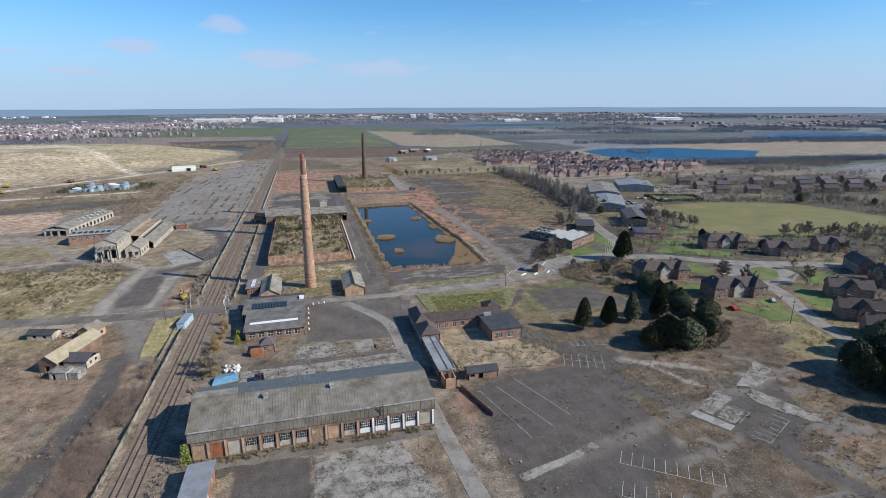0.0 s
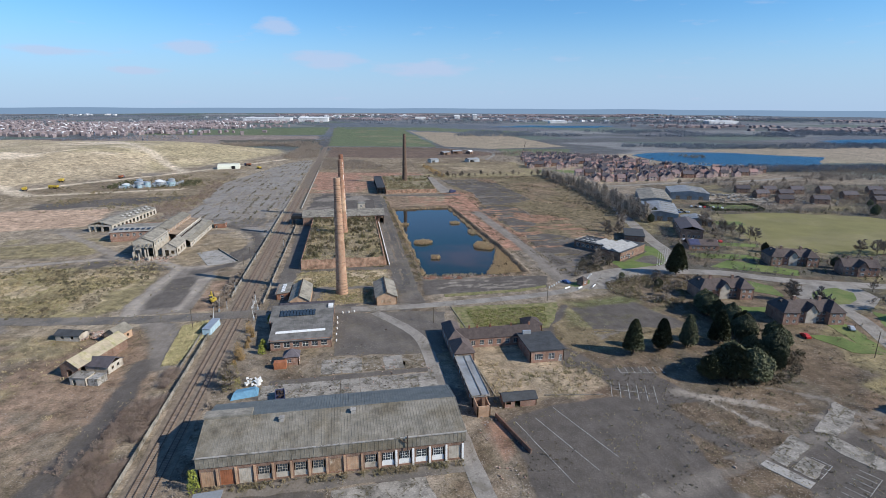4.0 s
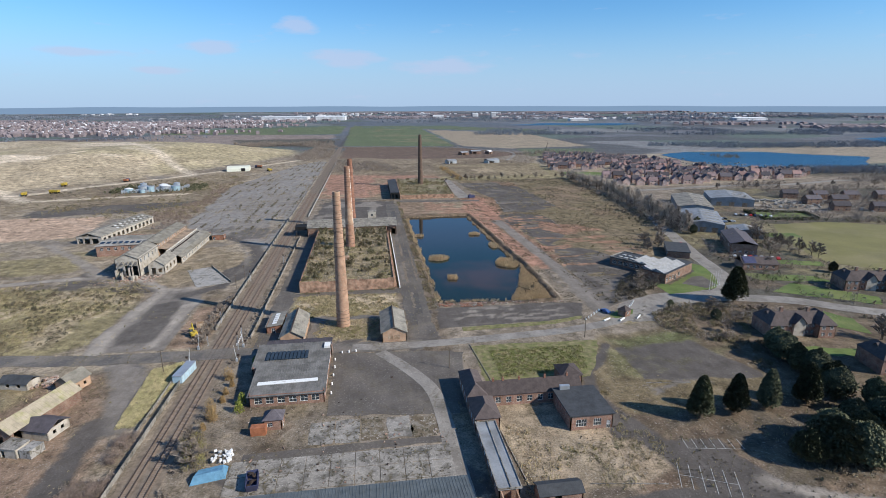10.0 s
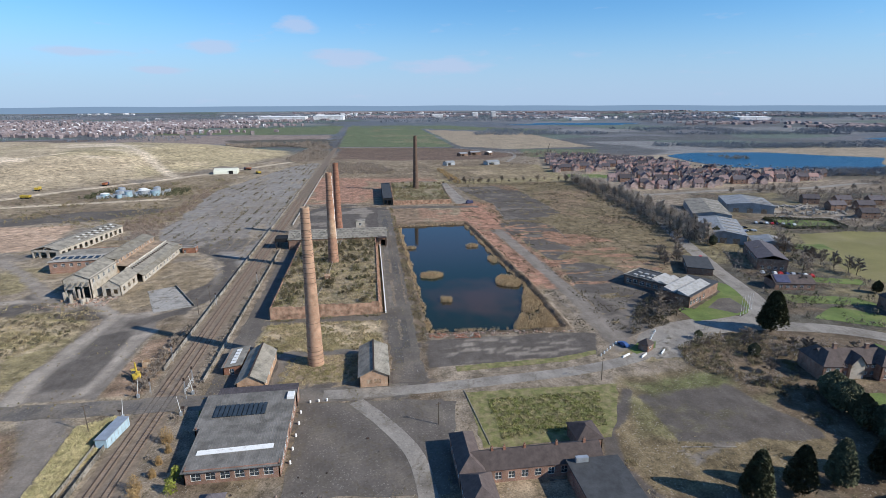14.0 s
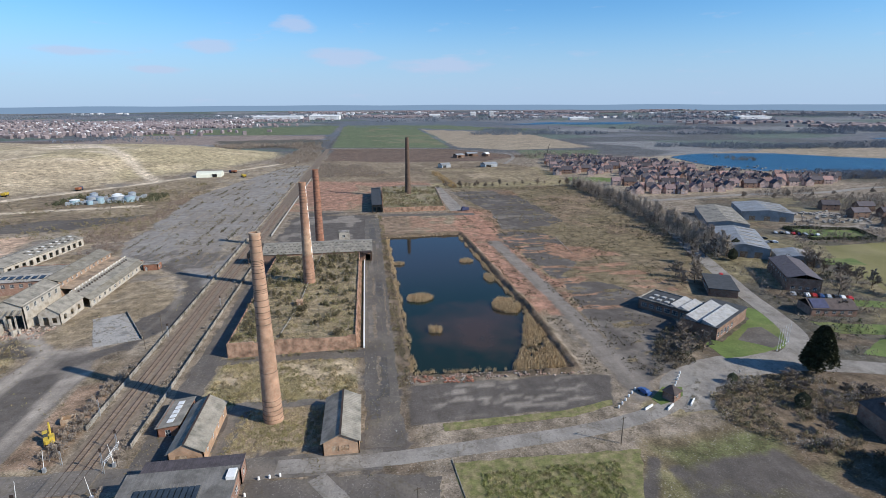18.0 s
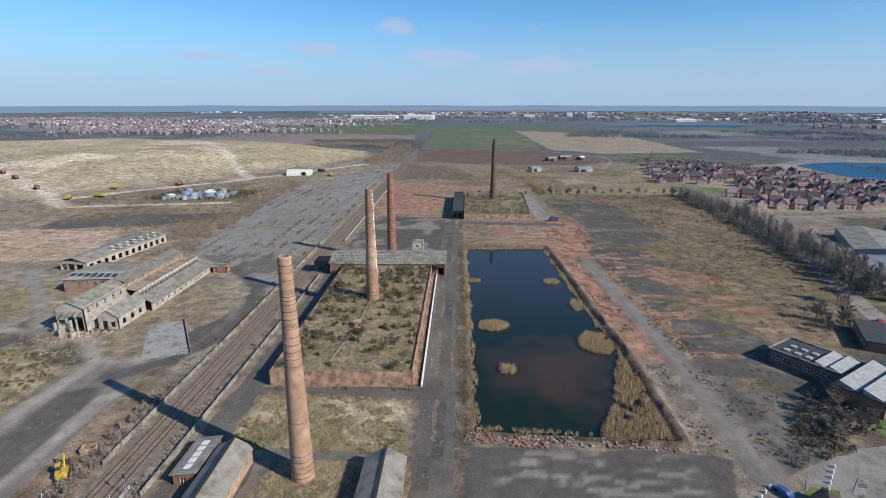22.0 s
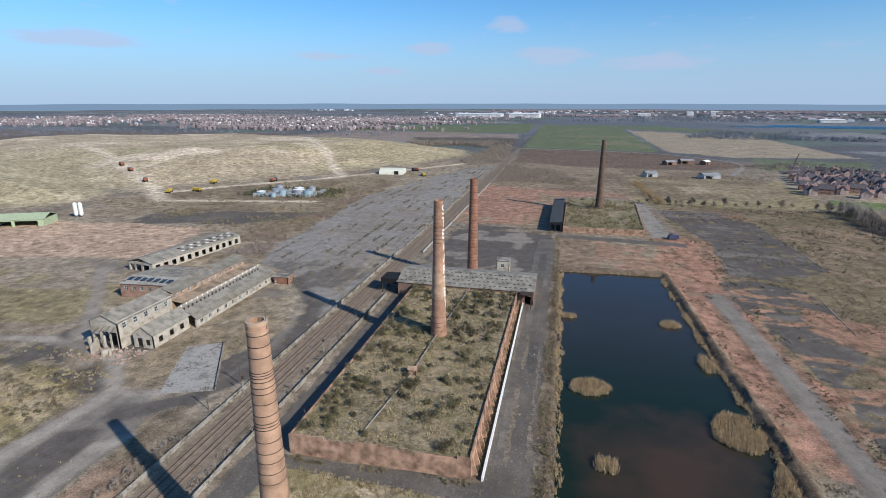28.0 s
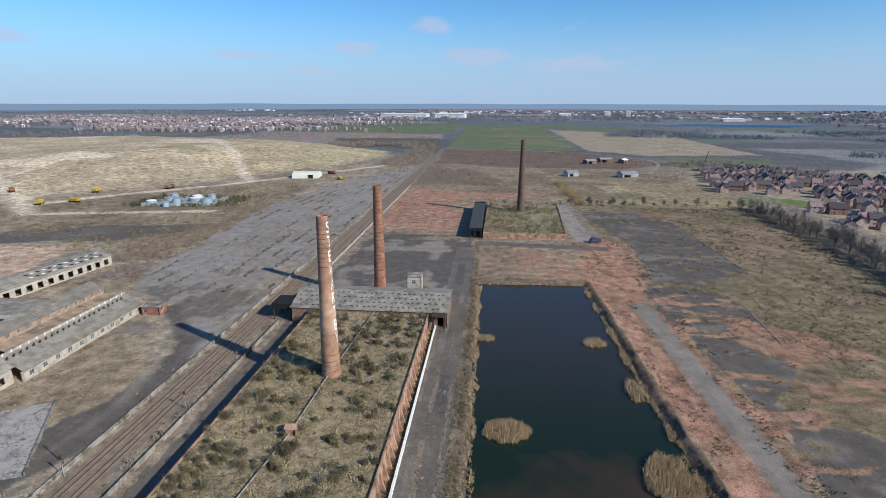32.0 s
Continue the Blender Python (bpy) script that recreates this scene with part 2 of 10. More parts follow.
def weedy(nt, pos, base, amount, hard=None):
    """Weeds along cracks, dark tufts and pale stones over a surface."""
    wn = nt.nodes.new("ShaderNodeTexNoise")
    wn.inputs["Scale"].default_value, wn.inputs["Detail"].default_value = 0.5, 4
    nt.links.new(pos, wn.inputs["Vector"])
    va = nt.nodes.new("ShaderNodeVectorMath")
    va.operation = "MULTIPLY_ADD"
    va.inputs[1].default_value = (2.2, 2.2, 0)
    nt.links.new(wn.outputs["Color"], va.inputs[0]), nt.links.new(pos, va.inputs[2])
    gate = nt.nodes.new("ShaderNodeTexNoise")
    gate.inputs["Scale"].default_value, gate.inputs["Detail"].default_value, gate.inputs["Roughness"].default_value = 0.11, 6, 0.7
    nt.links.new(pos, gate.inputs["Vector"])
    last = base
    for kind, sc, lo, hi, col, g0, g1 in (("edge", 0.16, 0.035, 0.012, (0.11, 0.09, 0.05), 0.44, 0.52), ("spot", 0.42, 0.3, 0.22, (0.085, 0.072, 0.043), 0.5, 0.56), ("spot", 1.1, 0.33, 0.25, (0.055, 0.047, 0.03), 0.44, 0.52), ("spot", 1.6, 0.27, 0.21, (0.42, 0.385, 0.34), 0.58, 0.46)):
        vo = nt.nodes.new("ShaderNodeTexVoronoi")
        vo.inputs["Scale"].default_value = sc
        if kind == "edge":
            vo.feature = "DISTANCE_TO_EDGE"
        nt.links.new(va.outputs[0], vo.inputs["Vector"])
        r = nt.nodes.new("ShaderNodeMapRange")
        r.inputs["From Min"].default_value, r.inputs["From Max"].default_value = lo, hi
        r.inputs["To Max"].default_value = min(1.0, amount * (1.0 if kind == "spot" else 0.9))
        nt.links.new(vo.outputs["Distance"], r.inputs["Value"])
        q = nt.nodes.new("ShaderNodeMapRange")
        q.inputs["From Min"].default_value, q.inputs["From Max"].default_value = g0, g1
        nt.links.new(gate.outputs["Fac"], q.inputs["Value"])
        mu = nt.nodes.new("ShaderNodeMath")
        mu.operation = "MULTIPLY"
        nt.links.new(r.outputs["Result"], mu.inputs[0]), nt.links.new(q.outputs["Result"], mu.inputs[1])
        fac = mu.outputs[0]
        if hard is not None:
            # less grows on paving
            inv = nt.nodes.new("ShaderNodeMapRange")
            inv.inputs["To Min"].default_value, inv.inputs["To Max"].default_value = 1.0, 0.3
            m3 = nt.nodes.new("ShaderNodeMath")
            m3.operation = "MULTIPLY"
            nt.links.new(hard, inv.inputs["Value"]), nt.links.new(inv.outputs["Result"], m3.inputs[0]), nt.links.new(fac, m3.inputs[1])
            fac = m3.outputs[0]
        mx = nt.nodes.new("ShaderNodeMix")
        mx.data_type = "RGBA"
        mx.inputs[7].default_value = (*col, 1)
        nt.links.new(fac, mx.inputs["Factor"]), nt.links.new(last, mx.inputs[6])
        last = mx.outputs[2]
    return last


def mat(name, col, rough=0.85, metal=0.0, var=0.25, scale=0.6, fine=6.0, bump=0.3, tint=None, tfac=0.5, tscale=0.15, rnd=0.0, spec=0.3, weeds=0.0, streak=0.0):
    """Surface with coarse and fine variation, a second tint in stains, weeds in cracks, drag streaks, and relief."""
    m = bpy.data.materials.new(name)
    m.use_nodes = True
    nt = m.node_tree
    bs = nt.nodes["Principled BSDF"]
    geo = nt.nodes.new("ShaderNodeNewGeometry")
    pos = geo.outputs["Position"]

    def noise_fac(sc, det, lo, hi, rough_=0.6):
        n = nt.nodes.new("ShaderNodeTexNoise")
        n.inputs["Scale"].default_value, n.inputs["Detail"].default_value, n.inputs["Roughness"].default_value = sc, det, rough_
        nt.links.new(pos, n.inputs["Vector"])
        r = nt.nodes.new("ShaderNodeMapRange")
        r.inputs["From Min"].default_value, r.inputs["From Max"].default_value = 0.3, 0.7
        r.inputs["To Min"].default_value, r.inputs["To Max"].default_value = lo, hi
        nt.links.new(n.outputs["Fac"], r.inputs["Value"])
        return r.outputs["Result"], n.outputs["Fac"]

    last = None
    if tint is not None:
        f, _ = noise_fac(tscale, 5, 0.0, 1.0)
        mr = nt.nodes.new("ShaderNodeMapRange")
        mr.inputs["From Min"].default_value, mr.inputs["From Max"].default_value = 1 - tfac - 0.15, 1 - tfac + 0.25
        nt.links.new(f, mr.inputs["Value"])
        mix = nt.nodes.new("ShaderNodeMix")
        mix.data_type = "RGBA"
        mix.inputs[6].default_value, mix.inputs[7].default_value = (*col, 1), (*tint, 1)
        nt.links.new(mr.outputs["Result"], mix.inputs["Factor"])
        last = mix.outputs[2]
    else:
        rgb = nt.nodes.new("ShaderNodeRGB")
        rgb.outputs[0].default_value = (*col, 1)
        last = rgb.outputs[0]
    hsv = nt.nodes.new("ShaderNodeHueSaturation")
    nt.links.new(last, hsv.inputs["Color"])
    a, _ = noise_fac(scale, 4, 1 - var, 1 + var)
    b, bfac = noise_fac(fine, 3, 1 - var * 0.6, 1 + var * 0.6)
    mul = nt.nodes.new("ShaderNodeMath")
    mul.operation = "MULTIPLY"
    nt.links.new(a, mul.inputs[0]), nt.links.new(b, mul.inputs[1])
    val = mul.outputs[0]
    if rnd > 0:
        oi = nt.nodes.new("ShaderNodeObjectInfo")
        rr = nt.nodes.new("ShaderNodeMapRange")
        rr.inputs["To Min"].default_value, rr.inputs["To Max"].default_value = 1 - rnd, 1 + rnd
        nt.links.new(oi.outputs["Random"], rr.inputs["Value"])
        m2 = nt.nodes.new("ShaderNodeMath")
        m2.operation = "MULTIPLY"
        nt.links.new(val, m2.inputs[0]), nt.links.new(rr.outputs["Result"], m2.inputs[1])
        val = m2.outputs[0]
    if streak > 0:
        ms = nt.nodes.new("ShaderNodeMath")
        ms.operation = "MULTIPLY"
        nt.links.new(val, ms.inputs[0]), nt.links.new(streaks(nt, pos, streak), ms.inputs[1])
        val = ms.outputs[0]
    nt.links.new(val, hsv.inputs["Value"])
    out = hsv.outputs["Color"]
    if weeds > 0:
        out = weedy(nt, pos, out, weeds)
    nt.links.new(out, bs.inputs["Base Color"])
    bs.inputs["Roughness"].default_value, bs.inputs["Metallic"].default_value = rough, metal
    bs.inputs["Specular IOR Level"].default_value = spec
    if bump > 0:
        bp = nt.nodes.new("ShaderNodeBump")
        bp.inputs["Strength"].default_value, bp.inputs["Distance"].default_value = bump, 0.08
        nt.links.new(bfac, bp.inputs["Height"])
        nt.links.new(bp.outputs["Normal"], bs.inputs["Normal"])
    return m


def brick_mat(name, c1, c2, mortar, scale=1.0, var=0.3, band=None):
    """Coursed brickwork at true size, with weathering."""
    m = bpy.data.materials.new(name)
    m.use_nodes = True
    nt = m.node_tree
    bs = nt.nodes["Principled BSDF"]
    geo = nt.nodes.new("ShaderNodeNewGeometry")
    sep = nt.nodes.new("ShaderNodeSeparateXYZ")
    nt.links.new(geo.outputs["Position"], sep.inputs[0])
    add = nt.nodes.new("ShaderNodeMath")
    nt.links.new(sep.outputs["X"], add.inputs[0]), nt.links.new(sep.outputs["Y"], add.inputs[1])
    com = nt.nodes.new("ShaderNodeCombineXYZ")
    nt.links.new(add.outputs[0], com.inputs["X"]), nt.links.new(sep.outputs["Z"], com.inputs["Y"])
    br = nt.nodes.new("ShaderNodeTexBrick")
    br.inputs["Color1"].default_value, br.inputs["Color2"].default_value, br.inputs["Mortar"].default_value = (*c1, 1), (*c2, 1), (*mortar, 1)
    br.inputs["Scale"].default_value = scale
    br.inputs["Brick Width"].default_value, br.inputs["Row Height"].default_value, br.inputs["Mortar Size"].default_value = 0.225, 0.075, 0.01
    nt.links.new(com.outputs[0], br.inputs["Vector"])
    n = nt.nodes.new("ShaderNodeTexNoise")
    n.inputs["Scale"].default_value, n.inputs["Detail"].default_value = 0.45, 6
    nt.links.new(geo.outputs["Position"], n.inputs["Vector"])
    r = nt.nodes.new("ShaderNodeMapRange")
    r.inputs["From Min"].default_value, r.inputs["From Max"].default_value = 0.3, 0.7
    r.inputs["To Min"].default_value, r.inputs["To Max"].default_value = 1 - var, 1 + var
    nt.links.new(n.outputs["Fac"], r.inputs["Value"])
    hsv = nt.nodes.new("ShaderNodeHueSaturation")
    nt.links.new(br.outputs["Color"], hsv.inputs["Color"]), nt.links.new(r.outputs["Result"], hsv.inputs["Value"])
    out = hsv.outputs["Color"]
    if band:
        # bricks of another firing over a stretch of the height
        z0, z1, z2, col = band
        lo, hi = nt.nodes.new("ShaderNodeMapRange"), nt.nodes.new("ShaderNodeMapRange")
        lo.inputs["From Min"].default_value, lo.inputs["From Max"].default_value = z0 - 0.2, z0 + 0.2
        hi.inputs["From Min"].default_value, hi.inputs["From Max"].default_value = z2, z1
        mu = nt.nodes.new("ShaderNodeMath")
        mu.operation = "MULTIPLY"
        mb = nt.nodes.new("ShaderNodeMix")
        mb.data_type, mb.blend_type = "RGBA", "MULTIPLY"
        mb.inputs[7].default_value = (*col, 1)
        for q in (lo, hi):
            nt.links.new(sep.outputs["Z"], q.inputs["Value"])
        nt.links.new(lo.outputs["Result"], mu.inputs[0]), nt.links.new(hi.outputs["Result"], mu.inputs[1]), nt.links.new(mu.outputs[0], mb.inputs["Factor"]), nt.links.new(out, mb.inputs[6])
        out = mb.outputs[2]
    nt.links.new(out, bs.inputs["Base Color"])
    bs.inputs["Roughness"].default_value = 0.9
    bs.inputs["Specular IOR Level"].default_value = 0.2
    return m


def ground_mat(name):
    m = bpy.data.materials.new(name)
    m.use_nodes = True
    nt = m.node_tree
    bs = nt.nodes["Principled BSDF"]
    at = nt.nodes.new("ShaderNodeAttribute")
    at.attribute_name = "soil"
    geo = nt.nodes.new("ShaderNodeNewGeometry")
    val = None
    for sc, det, amp in ((0.03, 5, 0.22), (0.2, 7, 0.55), (2.0, 8, 0.42)):
        n = nt.nodes.new("ShaderNodeTexNoise")
        n.inputs["Scale"].default_value, n.inputs["Detail"].default_value, n.inputs["Roughness"].default_value = sc, det, 0.65
        nt.links.new(geo.outputs["Position"], n.inputs["Vector"])
        r = nt.nodes.new("ShaderNodeMapRange")
        r.inputs["From Min"].default_value, r.inputs["From Max"].default_value = 0.3, 0.7
        r.inputs["To Min"].default_value, r.inputs["To Max"].default_value = 1 - amp, 1 + amp
        nt.links.new(n.outputs["Fac"], r.inputs["Value"])
        if val is None:
            val = r.outputs["Result"]
        else:
            mu = nt.nodes.new("ShaderNodeMath")
            mu.operation = "MULTIPLY"
            nt.links.new(val, mu.inputs[0]), nt.links.new(r.outputs["Result"], mu.inputs[1])
            val = mu.outputs[0]
        bfac = n.outputs["Fac"]
    # patches of moss and dead grass over the soil
    n2 = nt.nodes.new("ShaderNodeTexNoise")
    n2.inputs["Scale"].default_value, n2.inputs["Detail"].default_value, n2.inputs["Roughness"].default_value = 0.14, 9, 0.7
    nt.links.new(geo.outputs["Position"], n2.inputs["Vector"])
    r2 = nt.nodes.new("ShaderNodeMapRange")
    r2.inputs["From Min"].default_value, r2.inputs["From Max"].default_value = 0.48, 0.66
    r2.inputs["To Max"].default_value = 0.4
    nt.links.new(n2.outputs["Fac"], r2.inputs["Value"])
    mx = nt.nodes.new("ShaderNodeMix")
    mx.data_type = "RGBA"
    mx.inputs[7].default_value = (0.12, 0.092, 0.056, 1)
    nt.links.new(r2.outputs["Result"], mx.inputs["Factor"])
    nt.links.new(at.outputs["Color"], mx.inputs[6])
    # paving, broken up at its edges
    pv = nt.nodes.new("ShaderNodeAttribute")
    pv.attribute_name = "pave"
    n3 = nt.nodes.new("ShaderNodeTexNoise")
    n3.inputs["Scale"].default_value, n3.inputs["Detail"].default_value, n3.inputs["Roughness"].default_value = 0.22, 9, 0.72
    nt.links.new(geo.outputs["Position"], n3.inputs["Vector"])
    ad = nt.nodes.new("ShaderNodeMath")
    ad.operation = "MULTIPLY_ADD"
    ad.inputs[1].default_value = 1.1
    nt.links.new(n3.outputs["Fac"], ad.inputs[0]), nt.links.new(pv.outputs["Alpha"], ad.inputs[2])
    r3 = nt.nodes.new("ShaderNodeMapRange")
    r3.inputs["From Min"].default_value, r3.inputs["From Max"].default_value = 0.86, 1.26
    nt.links.new(ad.outputs[0], r3.inputs["Value"])
    mp = nt.nodes.new("ShaderNodeMix")
    mp.data_type = "RGBA"
    nt.links.new(r3.outputs["Result"], mp.inputs["Factor"])
    nt.links.new(mx.outputs[2], mp.inputs[6]), nt.links.new(pv.outputs["Color"], mp.inputs[7])
    hsv = nt.nodes.new("ShaderNodeHueSaturation")
    st = nt.nodes.new("ShaderNodeMath")
    st.operation = "MULTIPLY"
    calm = nt.nodes.new("ShaderNodeMix")
    calm.inputs[3].default_value = 1.0
    cf = nt.nodes.new("ShaderNodeMath")
    cf.operation = "MULTIPLY"
    cf.inputs[1].default_value = 0.55
    nt.links.new(r3.outputs["Result"], cf.inputs[0]), nt.links.new(cf.outputs[0], calm.inputs["Factor"]), nt.links.new(val, calm.inputs[2])
    nt.links.new(calm.outputs[0], st.inputs[0]), nt.links.new(streaks(nt, geo.outputs["Position"], 0.07), st.inputs[1])
    nt.links.new(mp.outputs[2], hsv.inputs["Color"]), nt.links.new(st.outputs[0], hsv.inputs["Value"])
    nt.links.new(weedy(nt, geo.outputs["Position"], hsv.outputs["Color"], 0.45, r3.outputs["Result"]), bs.inputs["Base Color"])
    bs.inputs["Roughness"].default_value = 0.95
    bs.inputs["Specular IOR Level"].default_value = 0.15
    bp = nt.nodes.new("ShaderNodeBump")
    bp.inputs["Strength"].default_value, bp.inputs["Distance"].default_value = 0.45, 0.25
    nt.links.new(bfac, bp.inputs["Height"])
    nt.links.new(bp.outputs["Normal"], bs.inputs["Normal"])
    return m


M_GROUND = ground_mat("ground_soil")
M_ASPH = mat("old_asphalt", (0.115, 0.1, 0.086), var=0.25, scale=0.09, fine=1.4, tint=(0.132, 0.114, 0.093), tfac=0.4, tscale=0.1, weeds=0.3, streak=0.06)
M_ASPH2 = mat("patched_asphalt", (0.168, 0.146, 0.122), var=0.24, scale=0.08, fine=1.6, tint=(0.115, 0.104, 0.094), tfac=0.45, tscale=0.12, weeds=0.3)
M_ROAD = mat("road_surface", (0.255, 0.232, 0.203), var=0.18, scale=0.15, fine=2.0, tint=(0.18, 0.16, 0.136), tfac=0.38, tscale=0.1, streak=0.08, weeds=0.35)
M_CONC = mat("weathered_concrete", (0.28, 0.256, 0.222), var=0.25, scale=0.25, fine=2.0, tint=(0.13, 0.118, 0.1), tfac=0.45, tscale=0.22, weeds=0.8)
M_PALE = mat("pale_concrete", (0.365, 0.342, 0.31), var=0.22, scale=0.2, fine=1.8, tint=(0.19, 0.18, 0.165), tfac=0.42, tscale=0.2, weeds=0.6)
M_BALLAST = mat("track_ballast", (0.2, 0.158, 0.115), var=0.3, scale=0.6, fine=7.0, bump=0.8)
M_SLEEPER = mat("concrete_sleeper", (0.26, 0.2, 0.155), var=0.2)
M_RAIL = mat("steel_rail", (0.10, 0.075, 0.06), rough=0.6, metal=0.3, var=0.15)
M_BRICKC = brick_mat("chimney_brick", (0.39, 0.235, 0.155), (0.33, 0.19, 0.122), (0.36, 0.27, 0.19))
M_BRICKC2 = brick_mat("banded_chimney_brick", (0.33, 0.18, 0.115), (0.28, 0.15, 0.095), (0.32, 0.22, 0.16), band=(18.5, 26, 33, (1.3, 1.5, 1.5)))
M_BRICKR = brick_mat("red_chimney_brick", (0.27, 0.12, 0.075), (0.22, 0.095, 0.06), (0.26, 0.17, 0.12))
M_BRICKD = brick_mat("sooted_chimney_brick", (0.125, 0.085, 0.062), (0.10, 0.066, 0.05), (0.12, 0.09, 0.07))
M_BRICKW = brick_mat("kiln_brick", (0.36, 0.215, 0.145), (0.28, 0.16, 0.105), (0.33, 0.25, 0.18), var=0.55)
M_BRICK = brick_mat("red_brick", (0.26, 0.14, 0.1), (0.21, 0.11, 0.08), (0.3, 0.25, 0.2))
M_BRICKB = brick_mat("brown_brick", (0.20, 0.115, 0.08), (0.165, 0.09, 0.065), (0.24, 0.2, 0.16))
M_BRICKT = brick_mat("tan_brick", (0.42, 0.27, 0.17), (0.36, 0.22, 0.14), (0.38, 0.3, 0.22))
M_IRON = mat("rusted_iron", (0.05, 0.035, 0.028), rough=0.8, var=0.3)
M_RENDER = mat("cement_render", (0.42, 0.38, 0.32), var=0.2, scale=0.5, tint=(0.28, 0.24, 0.19), tfac=0.35, tscale=0.4)
M_WHITE = mat("white_paint", (0.74, 0.74, 0.72), var=0.1, rough=0.6, tint=(0.5, 0.48, 0.45), tfac=0.25, tscale=0.6)
M_ASB = mat("asbestos_sheet", (0.26, 0.238, 0.2), var=0.22, scale=0.35, fine=3.0, tint=(0.165, 0.155, 0.13), tfac=0.45, tscale=0.25)
M_ASBD = mat("sooted_sheet", (0.17, 0.162, 0.15), var=0.22, scale=0.35, fine=3.0, tint=(0.115, 0.11, 0.1), tfac=0.45, tscale=0.25)
M_ASBT = mat("mossy_sheet", (0.2, 0.183, 0.15), var=0.28, scale=0.35, fine=3.0, tint=(0.15, 0.13, 0.095), tfac=0.4, tscale=0.12, streak=0.1)
M_TEAL = mat("teal_sheet", (0.125, 0.135, 0.132), var=0.22, scale=0.4, rough=0.6)
M_SLATE = mat("dark_felt_roof", (0.055, 0.058, 0.062), var=0.25, scale=0.5)
M_TILE = mat("brown_tile", (0.085, 0.067, 0.062), var=0.25, scale=0.7, fine=5.0, rnd=0.2)
M_TILER = mat("red_clay_tile", (0.30, 0.19, 0.165), var=0.22, scale=0.7, fine=5.0, rnd=0.3)
M_TILED = mat("dark_slate_tile", (0.085, 0.075, 0.082), var=0.25, scale=0.7, fine=5.0, rnd=0.3)
# black wheels and housing; also colours in shade on walls, holes and a doorway
M_BLACK = mat("black_part_and_shade", (0.012, 0.012, 0.013), var=0.3)
M_WOOD = mat("weathered_boards", (0.28, 0.19, 0.12), var=0.25, scale=1.2, tint=(0.4, 0.33, 0.25), tfac=0.4, tscale=0.6)
M_GLASS = mat("dusty_glass", (0.035, 0.045, 0.055), rough=0.12, var=0.3, bump=0, spec=0.6)
M_STEEL = mat("galvanised_steel", (0.42, 0.44, 0.46), rough=0.45, metal=0.5, var=0.15)
M_YELLOW = mat("yellow_machine_paint", (0.5, 0.36, 0.05), rough=0.5, var=0.15)
M_RUST = mat("rust_red_steel", (0.30, 0.12, 0.06), rough=0.8, var=0.25)
M_BLUE = mat("blue_tarpaulin", (0.12, 0.25, 0.37), rough=0.5, var=0.2, scale=1.0)
M_BLUEC = mat("dark_blue_steel", (0.05, 0.055, 0.11), rough=0.6, var=0.2)
M_GREENP = mat("sage_green_sheet", (0.36, 0.42, 0.27), rough=0.6, var=0.12)
M_CREAM = mat("cream_fabric", (0.6, 0.6, 0.5), rough=0.7, var=0.08)
M_GREYP = mat("grey_sheet_roof", (0.26, 0.27, 0.28), rough=0.6, var=0.18, scale=0.2, fine=2.0, tint=(0.2, 0.2, 0.2), tfac=0.4)
M_REED = mat("dry_reed", (0.44, 0.33, 0.195), var=0.3, scale=0.8, fine=3, tint=(0.38, 0.3, 0.19), tfac=0.35, tscale=0.3)
M_TUFT = mat("bleached_tussock", (0.44, 0.36, 0.22), var=0.35, scale=0.3, fine=3, tint=(0.24, 0.215, 0.10), tfac=0.5, tscale=0.06)
M_SCRUB = mat("winter_scrub", (0.235, 0.19, 0.118), var=0.35, scale=0.25, fine=3, tint=(0.175, 0.155, 0.08), tfac=0.5, tscale=0.1)
M_TWIG = mat("bare_twig", (0.23, 0.19, 0.153), var=0.3, scale=0.5, tint=(0.23, 0.195, 0.16), tfac=0.4, tscale=0.05)
M_GREYTWIG = mat("silvery_bare_twig", (0.4, 0.345, 0.285), var=0.25, scale=0.5)
M_BARK = mat("bark", (0.10, 0.08, 0.06), var=0.3, scale=2)
M_WILLOW = mat("orange_willow_twig", (0.3, 0.205, 0.095), var=0.3, scale=0.8)
M_CON = mat("conifer_leaf", (0.085, 0.088, 0.046), var=0.45, scale=0.8, fine=3, rnd=0.3)
M_BUD = mat("olive_bud_twig", (0.22, 0.2, 0.075), var=0.35, scale=0.6, tint=(0.17, 0.13, 0.075), tfac=0.5, tscale=0.3)
M_IVY = mat("yellow_green_shrub_leaf", (0.2, 0.22, 0.04), var=0.35, scale=0.8)
M_GRASSB = mat("rough_green_grass", (0.24, 0.245, 0.085), var=0.35, scale=0.5, fine=2.5, tint=(0.33, 0.29, 0.15), tfac=0.5, tscale=0.4)
M_HEDGE = mat("yellowed_ivy_bank", (0.5, 0.44, 0.25), var=0.35, scale=0.7, fine=2.5, tint=(0.4, 0.365, 0.19), tfac=0.5, tscale=0.5)
M_LAWN = mat("lawn_grass", (0.12, 0.16, 0.042), var=0.3, scale=0.1, fine=1.5, tint=(0.135, 0.145, 0.05), tfac=0.4, tscale=0.05)
M_RUBBLE = mat("brick_rubble", (0.30, 0.2, 0.15), var=0.4, scale=1.5, tint=(0.35, 0.31, 0.27), tfac=0.5, tscale=0.5)
M_LETTER = mat("faded_white_letter_paint", (0.78, 0.76, 0.72), var=0.12, scale=0.8, tint=(0.6, 0.52, 0.46), tfac=0.2, tscale=0.9)
M_PAINTY = mat("faded_white_line", (0.42, 0.41, 0.39), var=0.3, scale=2.0)
